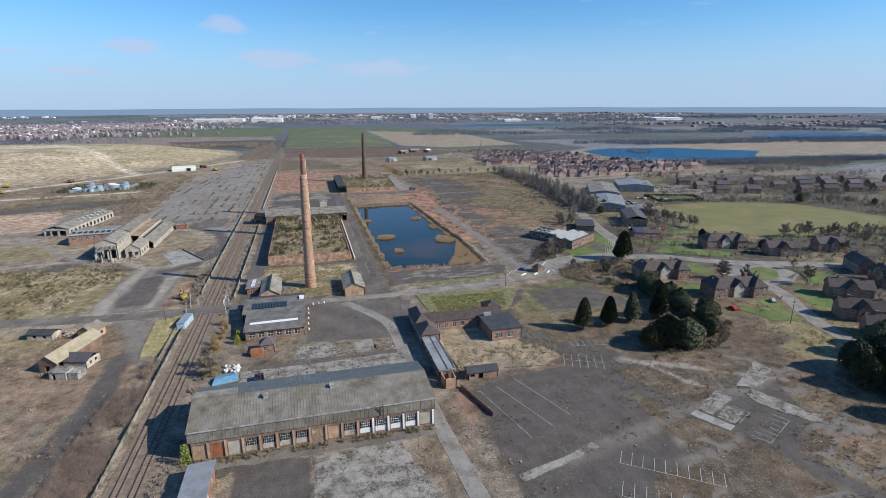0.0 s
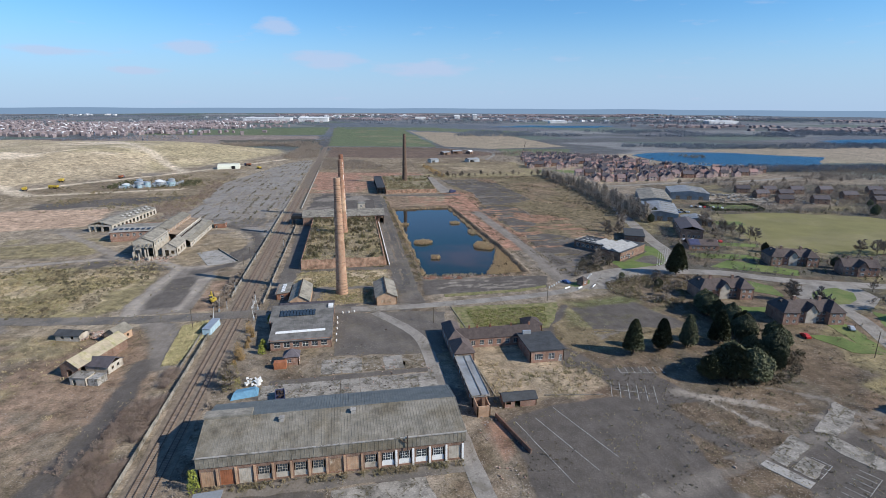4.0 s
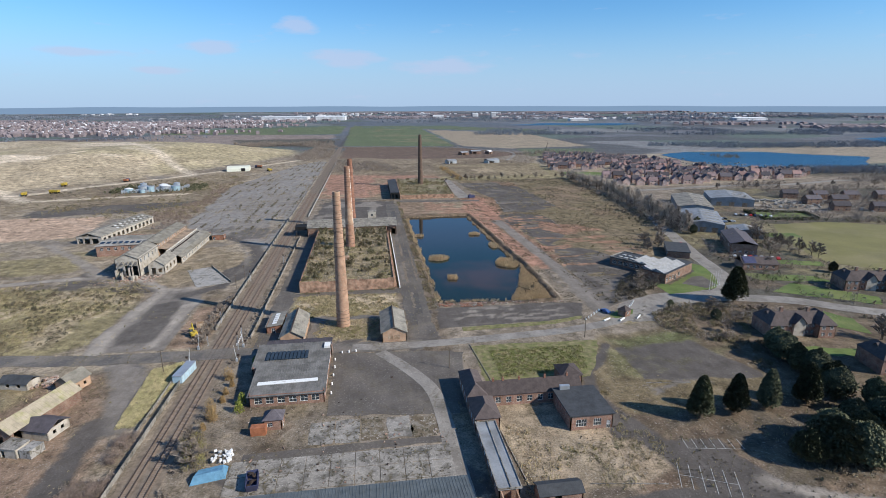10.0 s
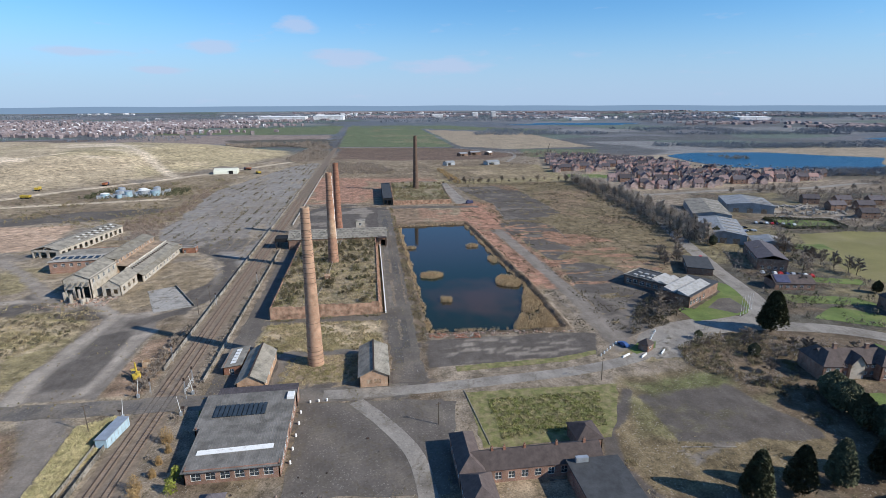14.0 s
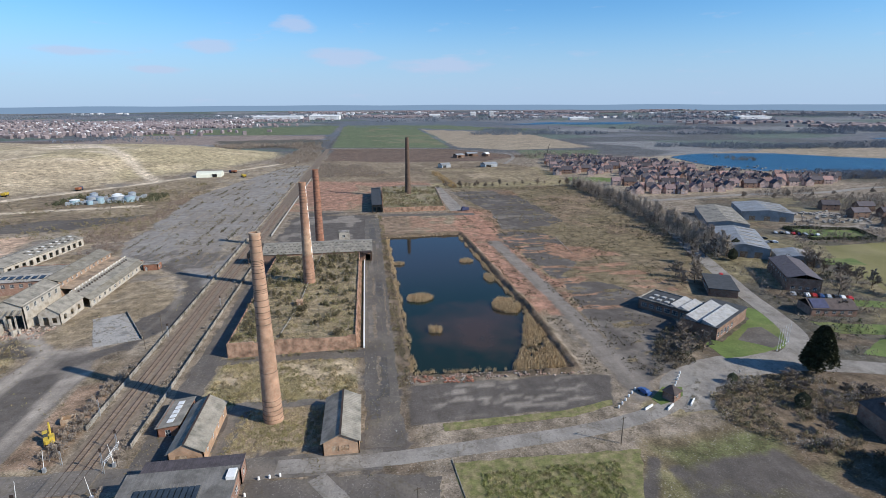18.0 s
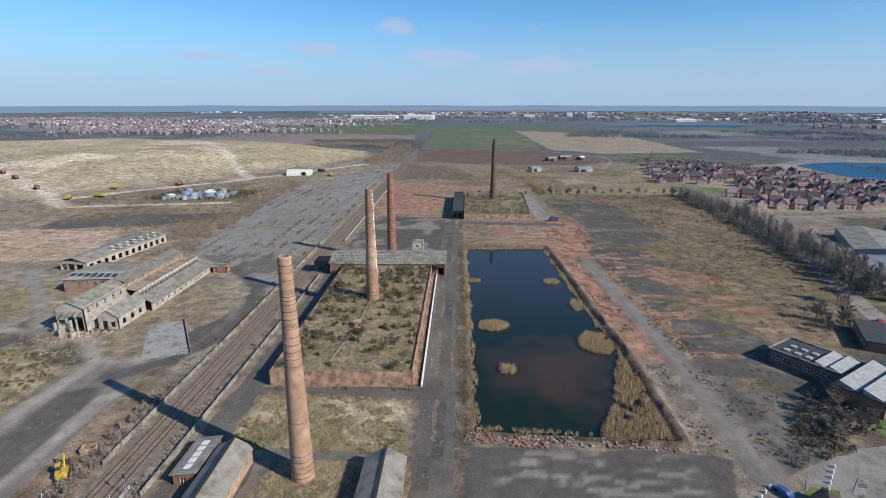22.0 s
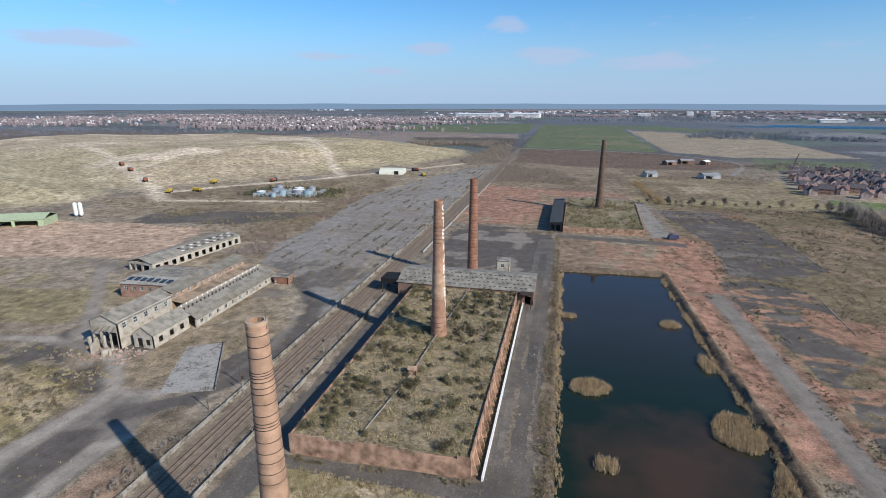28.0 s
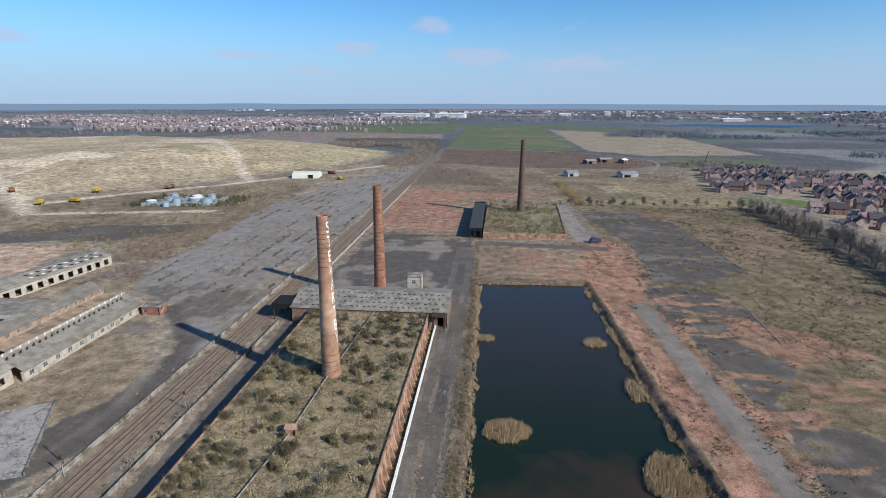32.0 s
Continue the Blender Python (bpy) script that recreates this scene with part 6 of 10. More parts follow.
for nm, lb, mt, cnt, sd, poly in (("yard_debris", "scattered brick and timber debris in the yard", M_RUBBLE, 260, 72, [(-26, -104), (31, -104), (31, -60), (-26, -60)]), ("yard_debris", "dark scraps lying about the yard", M_IRON, 120, 73, [(-26, -104), (31, -104), (31, -26), (-26, -60)]), ("yard_debris", "rubble along the drive beside the cut", M_RUBBLE, 150, 74, [(37, -150), (50, -150), (48, -104), (38, -106)]), ("yard_debris", "pale stones strewn along the lane", M_PALE, 90, 75, [(25.8, -16), (36, -16), (36, 262), (25.8, 262)]), ("yard_debris", "rubble heaps on the southern lots", M_RUBBLE, 110, 76, [(60, -190), (150, -190), (150, -104), (90, -104)])):
    scatter(nm, lb, mt, poly, cnt, lambda g, x, y, z, rng: g.rbox((x, y, 0.12), (rng.uniform(0.15, 0.8), rng.uniform(0.12, 0.5), rng.uniform(0.1, 0.35)), rng.uniform(0, 180), rng.uniform(-20, 20)), patchy(7, 0.56, sd), sd, "debris")

# ---- kiln ----
kiln = thing("brick_kiln", "long roofless brick kiln overgrown with scrub", "kiln", 0, 0, 0)
g = Geo()
g.prism([(-21.6, 40.6), (22.2, 41.4), (22.6, 150), (-22, 150)], 0, 4.9)
g.ob("fill", M_KFILL, kiln, "earth fill under scrub")
g = Geo()
_k = random.Random(17)
_top, _s = [], 0.0
while _s < 44.6:
    _n = min(44.6, _s + _k.uniform(1.2, 4.5))
    _h = 5.0 + _k.choice((0.0, 0.25, 0.45, 0.6, 0.7))
    _top += [(_s, _h), (_n, _h)]
    _s = _n
_out = [(0.0, 0.0)] + _top + [(44.6, 0.0)]
g.fold([(-22 + q, 40.2 + q * 0.018, z) for q, z in _out[::-1]], [(-22 + q, 40.65 + q * 0.018, z) for q, z in _out[::-1]], [(22.6, 41.0, 0), (-22, 40.2, 0), (-22, 40.65, 0), (22.6, 41.45, 0)])
g.ob("front_wall", M_BRICKW, kiln, "worn orange-red brick end wall")
g = Geo()
g.wall((22.6, 41.0), (22.9, 150), 0, 5.5, 0.4)
g.ob("side_wall", M_BRICKW, kiln)
g = Geo()
g.wall((-22.3, 150), (-22, 40.2), 0, 5.2, 0.4)
g.ob("side_wall", M_BRICKW, kiln)
bt = Geo().add([(0, 0, 0), (1.5, 0, 0), (0, 0, 5.2), (0, 0.45, 0), (1.5, 0.45, 0), (0, 0.45, 5.2)], [(0, 1, 2), (5, 4, 3), (0, 3, 4, 1), (1, 4, 5, 2), (2, 5, 3, 0)]).mesh("buttress", M_BRICKW)
for i in range(30):
    part("buttress", bt, kiln, "", (22.6, 42.5 + 3.6 * i, 0))
kerb = Geo().box(25.0, 41, 0, 25.5, 150, 1.0)
struct(kerb.ob("low_wall", M_WHITE), "low white concrete wall along the lane", "wall")

# ---- perforated-roof shed behind the kiln ----
sh = thing("works_shed", "grey corrugated works shed with rows of roof vents", "shed", 0, 150, 0)
g = Geo()
g.wall((-30, 0), (29.5, 0), 0, 6.0, 0.3, [(56, 59, 0, 4)])
g.wall((29.5, 0), (29.5, 24), 0, 6.0, 0.3)
g.wall((29.5, 24), (-30, 24), 0, 6.0, 0.3)
g.wall((-30, 24), (-30, 0), 0, 6.0, 0.3)
g.ob("wall", M_BRICKB, sh)
g = Geo()
g.slab([(-30.5, -0.4, 6.0), (30, -0.4, 6.0), (30, 13, 9.0), (-30.5, 13, 9.0)], 0.12)
g.slab([(-30.5, 13, 9.0), (30, 13, 9.0), (30, 24.5, 6.4), (-30.5, 24.5, 6.4)], 0.12)
g.ob("roof", M_ASB, sh, "grey asbestos-cement roof")
vent = Geo().box(-0.35, -0.45, 0, 0.35, 0.45, 0.55).mesh("roof_vent", M_ASB)
# black plate on the closed roof, standing for the shade inside a hole
hole = Geo().box(-0.4, -0.5, 0, 0.4, 0.5, 0.06).mesh("roof_hole", M_BLACK)
for r in range(4):
    for i in range(26):
        yy = 2.0 + 3.0 * r
        zz = 6.0 + (yy + 0.4) / 13.4 * 3.0
        xx = -28.5 + 2.2 * i + (1.1 if r % 2 else 0)
        part("roof_vent" if (i * 7 + r * 5) % 3 else "roof_hole", vent if (i * 7 + r * 5) % 3 else hole, sh, "", (xx, yy, zz - 0.02))

# ---- building parts ----
WIN = {}


def window_meshes(w, h, bars=(2, 2), frame=None):
    key = (round(w, 2), round(h, 2), bars, frame.name if frame else "")
    if key not in WIN:
        f = Geo()
        b = 0.07
        f.box(-w / 2, -0.06, 0, -w / 2 + b, 0.06, h).box(w / 2 - b, -0.06, 0, w / 2, 0.06, h)
        f.box(-w / 2 + b, -0.06, 0, w / 2 - b, 0.06, b).box(-w / 2 + b, -0.06, h - b, w / 2 - b, 0.06, h)
        for i in range(1, bars[0]):
            x = -w / 2 + w * i / bars[0]
            f.box(x - 0.03, -0.05, b, x + 0.03, 0.05, h - b)
        for i in range(1, bars[1]):
            z = h * i / bars[1]
            f.box(-w / 2 + b, -0.045, z - 0.03, w / 2 - b, 0.045, z + 0.03)
        p = Geo().box(-w / 2 + b, -0.012, b, w / 2 - b, 0.012, h - b)
        WIN[key] = (f.mesh("frame", frame or M_WHITE), p.mesh("pane", M_GLASS))
    return WIN[key]


def row(length, n, w, za, zb, margin=1.0):
    """n even openings along a wall."""
    pitch = (length - 2 * margin) / n
    return [(margin + pitch * (i + 0.5) - w / 2, margin + pitch * (i + 0.5) + w / 2, za, zb) for i in range(n)]


def side(T, a, b, z0, z1, material, holes=(), fill="window", t=0.3, label="", panel=None, bars=(2, 2), frame=None):
    """One wall of a building from a to b (outer face on the right), with what fills its openings."""
    Geo().wall(a, b, z0, z1, t, holes).ob("wall", material, T, label)
    a, b = Vector((a[0], a[1], 0)), Vector((b[0], b[1], 0))
    d = (b - a).normalized()
    n = Vector((-d.y, d.x, 0))
    rz = math.degrees(math.atan2(d.y, d.x))
    for k, (s0, s1, za, zb) in enumerate(holes):
        c = a + d * (s0 + s1) / 2 + n * 0.12
        w, h = s1 - s0, zb - za
        if fill == "window":
            fm, pm = window_meshes(w, h, bars, frame)
            o = part("window", fm, T, "", (c.x, c.y, za), rz)
            part("pane", pm, o)
        elif fill in ("door", "board"):
            g = Geo()
            n_ = max(2, int(w / 0.45))
            prof = [(-w / 2, -0.05)]
            for i in range(1, n_):
                x = -w / 2 + w * i / n_
                prof += [(x - 0.03, -0.05), (x - 0.02, -0.075), (x + 0.02, -0.075), (x + 0.03, -0.05)]
            prof.append((w / 2, -0.05))
            g.fold([(x, y, 0) for x, y in prof], [(x, y, h) for x, y in prof], [(-w / 2, 0.05, 0), (w / 2, 0.05, 0), (w / 2, 0.05, h), (-w / 2, 0.05, h)])
            part("door" if fill == "door" else "boarding", g.mesh("door", panel or M_WOOD), T, "", (c.x, c.y, za), rz)


def walls4(T, x0, y0, x1, y1, z0, z1, material, front=(), right=(), back=(), left=(), fill="window", t=0.3, bars=(2, 2), frame=None):
    side(T, (x0, y0), (x1, y0), z0, z1, material, front, fill, t, bars=bars, frame=frame)
    side(T, (x1, y0), (x1, y1), z0, z1, material, right, fill, t, bars=bars, frame=frame)
    side(T, (x1, y1), (x0, y1), z0, z1, material, back, fill, t, bars=bars, frame=frame)
    side(T, (x0, y1), (x0, y0), z0, z1, material, left, fill, t, bars=bars, frame=frame)


def gable_end(T, x0, x1, y, z0, z1, material, t=0.3, axis="y"):
    c = (x0 + x1) / 2
    g = Geo()
    if axis == "y":
        g.add([(x0, y, z0), (x1, y, z0), (c, y, z1), (x0, y + t, z0), (x1, y + t, z0), (c, y + t, z1)], [(0, 1, 2), (5, 4, 3), (0, 3, 4, 1), (1, 4, 5, 2), (2, 5, 3, 0)])
    else:
        g.add([(y, x0, z0), (y, x1, z0), (y, c, z1), (y + t, x0, z0), (y + t, x1, z0), (y + t, c, z1)], [(2, 1, 0), (3, 4, 5), (1, 4, 3, 0), (2, 5, 4, 1), (0, 3, 5, 2)])
    g.ob("gable", material, T)


def corrugated(T, pts, n, material, label="", name="roof", t=0.1, rib=0.045):
    """A sheeted slope: a plate with raised ribs from its first edge to its third."""
    a, b, c, d = [Vector(p) for p in pts]
    g = Geo()
    nor = (b - a).cross(c - b).normalized()
    ln = (b - a).length
    prof = [(0.0, 0.0)]
    for i in range(n + 1):
        k = min(max(i / n, 0.1 / ln), 1 - 0.1 / ln)
        prof += [(k - 0.07 / ln, 0.0), (k - 0.05 / ln, rib), (k + 0.05 / ln, rib), (k + 0.07 / ln, 0.0)]
    prof.append((1.0, 0.0))
    g.fold([a.lerp(b, k) + nor * h for k, h in prof], [d.lerp(c, k) + nor * h for k, h in prof], [p - nor * t for p in (a, b, c, d)])
    g.ob(name, material, T, label)


# ---- front warehouse ----
W = thing("warehouse", "long derelict warehouse with mossy corrugated roof and boarded bays", "warehouse", 0, 0, 0)
bays = [(0.6 + 62 * i / 15, 0.6 + 62 * i / 15 + 3.0, 0.4 if i > 2 else 0.0, 4.1) for i in range(15)]
Geo().wall((-31, -126), (31.4, -126), 0, 5.2, 0.35, bays).ob("wall", M_BRICKB, W, "brown brick front wall with wide bays")
for i, (s0, s1, za, zb) in enumerate(bays):
    pier = Geo().box(-0.25, -0.2, 0, 0.25, 0.0, 4.6).mesh("pier", M_WHITE if i > 9 else M_BRICKT)
    part("pier", pier, W, "", (-31 + s1 + 0.55, -126, 0))
    x = -31 + (s0 + s1) / 2
    if i in (3, 4, 5, 6, 9, 10, 11, 12, 13):
        fm, pm = window_meshes(2.4, 2.2, (4, 3), None if i > 9 else M_RENDER)
        board = Geo().box(-1.5, -0.04, 0, 1.5, 0.04, 1.4).box(-1.5, -0.04, 3.6, 1.5, 0.04, 3.7).mesh("apron", M_WHITE if i > 9 else M_RENDER)
        part("apron", board, W, "", (x, -125.75, za))
        o = part("window", fm, W, "", (x, -125.8, 1.85))
        part("pane", pm, o)
    else:
        g = Geo()
        prof = [(-1.5, -0.05)]
        for k in range(1, 6):
            q = -1.5 + 0.5 * k
            prof += [(q - 0.03, -0.05), (q - 0.02, -0.08), (q + 0.02, -0.08), (q + 0.03, -0.05)]
        prof.append((1.5, -0.05))
        h = zb - za
        g.fold([(q, y, 0) for q, y in prof], [(q, y, h) for q, y in prof], [(-1.5, 0.05, 0), (1.5, 0.05, 0), (1.5, 0.05, h), (-1.5, 0.05, h)])
        part("shutter", g.mesh("shutter", (M_BRICKT, M_RUST, M_RENDER, M_WOOD)[i % 4]), W, "", (x, -125.8, za))
corrugated(W, [(-31.3, -126.25, 5.2), (31.7, -126.25, 5.2), (31.7, -126.25, 7.95), (-31.3, -126.25, 7.95)], 62, M_ASBT, "tan corrugated fascia", "fascia", 0.15)
Geo().box(-31.5, -126.5, 7.95, 31.9, -126.2, 8.2).ob("gutter", M_PALE, W, "pale gutter")
corrugated(W, [(-31.5, -126.3, 8.1), (31.8, -126.3, 8.1), (31.4, -114.2, 10.5), (-31.8, -114.2, 10.5)], 80, M_ASBT, "weathered brown-grey roof slope")
corrugated(W, [(-31.8, -114.2, 10.5), (31.4, -114.2, 10.5), (31.4, -103.5, 8.0), (-31.8, -103.5, 8.0)], 90, M_TEAL, "dark blue-grey back roof slope")
Geo().box(-31.8, -114.6, 10.45, -20.5, -111.6, 11.1).ob("roof_monitor", M_ASB, W, "raised grey ridge box")
for x, y in ((-13, -117.0), (4.5, -116.4)):
    Geo().box(x - 0.55, y - 0.6, 9.5, x + 0.55, y + 0.6, 10.9).box(x - 0.7, y - 0.75, 10.9, x + 0.7, y + 0.75, 11.0).ob("roof_vent", M_PALE, W)
Geo().wall((31.4, -126), (31.4, -103.8), 0, 8.0, 0.3).ob("wall", M_BRICKB, W)
Geo().wall((31.4, -103.8), (-31, -103.8), 0, 7.8, 0.3).ob("wall", M_BRICKB, W)
Geo().wall((-31, -103.8), (-31, -126), 0, 8.0, 0.3).ob("wall", M_BRICKB, W)
for x in (-31.0, 31.1):
    Geo().add([(x, -126, 8), (x, -103.8, 7.8), (x, -114.2, 10.4), (x + 0.3, -126, 8), (x + 0.3, -103.8, 7.8), (x + 0.3, -114.2, 10.4)], [(2, 1, 0), (3, 4, 5), (0, 1, 4, 3), (1, 2, 5, 4), (2, 0, 3, 5)]).ob("gable", M_BRICKB, W)
# flue on the front
Geo().cyl(17.2, -126.7, 3.2, 8.8, 0.12, 0.12, 8).beam((17.2, -126.7, 6.6), (15.4, -126.4, 7.6), 0.14, 6).ob("flue_pipe", M_IRON, W, "rusty stove flue")
A = thing("annex_shed", "low grey flat-roofed shed beside the warehouse", "shed", 0, 0, 0)
walls4(A, -29.8, -152, -24.4, -133, 0, 3.8, M_BRICKR, right=row(19, 3, 1.2, 1.2, 2.4))
Geo().slab([(-30.2, -152.3, 3.8), (-24, -152.3, 4.1), (-24, -132.6, 4.1), (-30.2, -132.6, 3.8)], 0.2).ob("roof", M_GREYP, A)

# ---- office and workshop ----
O = thing("workshop", "single-storey workshop with grey sheet roofs and rooflights", "workshop", 0, 0, 0)
walls4(O, -25, -56.4, -3.2, -41, 0, 3.8, M_BRICK, front=row(21.8, 6, 2.2, 0.9, 2.9), right=row(15, 4, 2, 1, 2.8))
walls4(O, -27, -40.7, -3.2, -26.5, 0, 4.4, M_BRICK, right=row(14, 3, 2, 1, 2.8), left=row(14, 3, 2, 1, 2.8))
corrugated(O, [(-25.5, -57, 3.6), (-2.8, -57, 3.6), (-2.8, -40.8, 5.0), (-25.5, -40.8, 5.0)], 28, M_ASBD, "grey sheet roof slope")
corrugated(O, [(-27.4, -40.8, 4.3), (-2.8, -40.8, 4.3), (-2.8, -26.0, 5.6), (-27.4, -26.0, 5.6)], 28, M_ASBD, "grey sheet roof slope")
corrugated(O, [(-25.5, -25.9, 4.4), (-2.8, -25.9, 4.4), (-2.8, -20.6, 4.6), (-25.5, -20.6, 4.6)], 26, M_TILED, "brown felted back roof")
walls4(O, -25.2, -25.8, -3.0, -20.9, 0, 4.3, M_BRICK, right=row(4.9, 1, 1.4, 1, 2.6))
Geo().slab([(-23.5, -51.4, 4.32), (-5.5, -50.9, 4.36), (-5.5, -49.3, 4.5), (-23.5, -49.8, 4.46)], 0.15).ob("rooflight", M_WHITE, O, "long white rooflight strip")
for k in range(11):
    x = -23.5 + 1.25 * k
    part("rooflight", Geo().slab([(0, -36.5, 4.95), (1.0, -36.5, 4.95), (1.0, -31.6, 5.4), (0, -31.6, 5.4)], 0.12).mesh("rooflight", M_GLASS), O, "dark glazed rooflight", (x, 0, 0.1))
Geo().box(-5.0, -30.5, 5.2, -3.1, -27.5, 6.0).ob("roof_tank", M_WHITE, O, "white roof tank")
boll = Geo().cyl(0, 0, 0, 0.8, 0.3, 0.26, 10).cyl(0, 0, 0.8, 0.86, 0.26, 0.16, 10).mesh("bollard", M_WHITE)
for k, (x, y) in enumerate([(-1.6, -30), (-1.5, -35.4), (-1.6, -41), (-1.7, -46.6), (-1.6, -52), (0.5, -24.8), (3, -24.6), (5.4, -24.4)] + [(99 + 1.9 * i, -9.0 + 1.7 * i) for i in range(6)] + [(118.5 + 1.6 * i, -4.4 + 1.9 * i) for i in range(7)]):
    tagged(new("bollard", boll), "white painted concrete bollard", "bollard", "white bollards").location = (x, y, 0.03)

# ---- kiosk and yard things ----
K = thing("kiosk", "small brick kiosk with pyramid slate roof", "kiosk", -16.3, -66.5, 0)
walls4(K, -2.3, -2.2, 2.6, 2.2, 0, 3.2, M_BRICK, front=[(1.0, 2.4, 1.0, 2.3)], right=[(1.2, 2.4, 0, 2.1)])
Geo().hip(-2.3, -2.2, 2.6, 2.2, 3.2, 5.2).ob("roof", M_TILED, K)
Geo().box(-5.4, -4.4, 0, -1.4, -2.3, 2.4).ob("lean_to", M_RUST, K, "rust-red lean-to")
g = Geo()
g.add([(-32.0, -88.6, 0), (-24.2, -87, 0), (-24.6, -82.4, 0), (-31.5, -84, 0), (-31.2, -87.3, 1.7), (-25, -86, 1.9), (-25.4, -83.6, 1.5), (-30.7, -85, 1.6)], [(0, 1, 5, 4), (1, 2, 6, 5), (2, 3, 7, 6), (3, 0, 4, 7), (4, 5, 6, 7)])
tagged(g.ob("tarpaulin_cover", M_BLUE), "goods under a faded blue tarpaulin", "tarpaulin")
sk = thing("skip", "dark blue steel skip full of scrap", "skip", -17.3, -90.2, 0, 8)
g = Geo()
g.add([(-1.1, -2.3, 0.1), (1.1, -2.3, 0.1), (1.1, 2.3, 0.1), (-1.1, 2.3, 0.1), (-1.35, -2.9, 2.0), (1.35, -2.9, 2.0), (1.35, 2.9, 2.0), (-1.35, 2.9, 2.0), (-1.22, -2.7, 2.0), (1.22, -2.7, 2.0), (1.22, 2.7, 2.0), (-1.22, 2.7, 2.0), (-1.05, -2.3, 0.9), (1.05, -2.3, 0.9), (1.05, 2.3, 0.9), (-1.05, 2.3, 0.9)],
      [(3, 2, 1, 0), (0, 1, 5, 4), (1, 2, 6, 5), (2, 3, 7, 6), (3, 0, 4, 7), (4, 5, 9, 8), (5, 6, 10, 9), (6, 7, 11, 10), (7, 4, 8, 11), (8, 9, 13, 12), (9, 10, 14, 13), (10, 11, 15, 14), (11, 8, 12, 15), (12, 13, 14, 15)])
g.ob("tub", M_BLUEC, sk)
for k in range(5):
    part("rib", Geo().box(-1.42, -0.06, 0.2, -1.2, 0.06, 1.95).box(1.2, -0.06, 0.2, 1.42, 0.06, 1.95).mesh("rib", M_BLUEC), sk, "", (0, -2.0 + k, 0))
g = Geo()
_r = random.Random(4)
for k in range(16):
    g.rbox((_r.uniform(-0.8, 0.8), _r.uniform(-2, 2), _r.uniform(1.4, 2.2)), (_r.uniform(0.3, 0.9), _r.uniform(0.3, 1.2), 0.3), _r.uniform(0, 180), _r.uniform(-30, 30))
g.ob("scrap", M_IRON, sk)
g = Geo()
for k in range(34):
    g.rbox((-27 + _r.uniform(-2.4, 2.6), -79 + _r.uniform(-2.2, 2.2), _r.uniform(0.2, 0.9)), (_r.uniform(0.4, 0.9), _r.uniform(0.3, 0.7), _r.uniform(0.3, 0.6)), _r.uniform(0, 180))
tagged(g.ob("rubbish_sacks", M_WHITE), "heap of white rubbish sacks", "rubbish", "", "stuff")

# ---- two gabled sheds by the first chimney ----


def gabled_shed(x0, y0, x1, y1, eave, ridge, brick, roofm, label, doors):
    T = thing("store_shed", label, "shed", 0, 0, 0, 0, "gabled store sheds")
    side(T, (x0, y0), (x1, y0), 0, eave, brick, doors, "board")
    side(T, (x1, y0), (x1, y1), 0, eave, brick, row(y1 - y0, 4, 1.2, 1.4, 2.6))
    side(T, (x1, y1), (x0, y1), 0, eave, brick)
    side(T, (x0, y1), (x0, y0), 0, eave, brick, row(y1 - y0, 4, 1.2, 1.4, 2.6))
    gable_end(T, x0, x1, y0, eave, ridge - 0.15, brick)
    gable_end(T, x0, x1, y1 - 0.3, eave, ridge - 0.15, brick)
    c, o = (x0 + x1) / 2, 0.45
    dz = (ridge - eave) / (c - x0) * o
    corrugated(T, [(x0 - o, y1 + o, eave - dz), (x0 - o, y0 - o, eave - dz), (c, y0 - o, ridge), (c, y1 + o, ridge)], 26, M_ASB, "", "roof", 0.1, 0.045)
    corrugated(T, [(x1 + o, y0 - o, eave - dz), (x1 + o, y1 + o, eave - dz), (c, y1 + o, ridge), (c, y0 - o, ridge)], 26, roofm, "", "roof", 0.1, 0.045)
    Geo().box(c - 0.25, y0 - o, ridge, c + 0.25, y1 + o, ridge + 0.14).ob("ridge_cap", M_IRON, T)
    return T


gabled_shed(15.0, -18.3, 24.2, 2.6, 4.0, 6.2, M_BRICKT, M_ASB, "tan brick store with grey corrugated gable roof", [(2.2, 4.0, 1.0, 2.6), (4.6, 6.6, 1.0, 2.6)])
S2 = gabled_shed(-22.2, -17.0, -13.8, 5.0, 3.9, 6.4, M_BRICKT, M_ASB, "tan brick store with pale corrugated roof beside the line", [(1.6, 4.4, 0, 2.9), (5.0, 7.0, 0.8, 2.4)])
L = thing("lean_shed", "low brick shed with white rooflights beside the fence", "shed", 0, 0, 0)
walls4(L, -29.4, -4, -23.6, 9.5, 0, 3.0, M_BRICKR, front=[(2.0, 3.4, 0, 2.1)])
Geo().slab([(-29.8, -4.4, 2.9), (-23.2, -4.4, 3.7), (-23.2, 9.9, 3.7), (-29.8, 9.9, 2.9)], 0.15).ob("roof", M_ASB, L)
for k in range(5):
    part("rooflight", Geo().slab([(-27.3, 0, 3.28), (-25.6, 0, 3.48), (-25.6, 1.7, 3.48), (-27.3, 1.7, 3.28)], 0.1).mesh("rooflight", M_WHITE), L, "white rooflight", (0, -2.6 + 2.2 * k, 0.12))

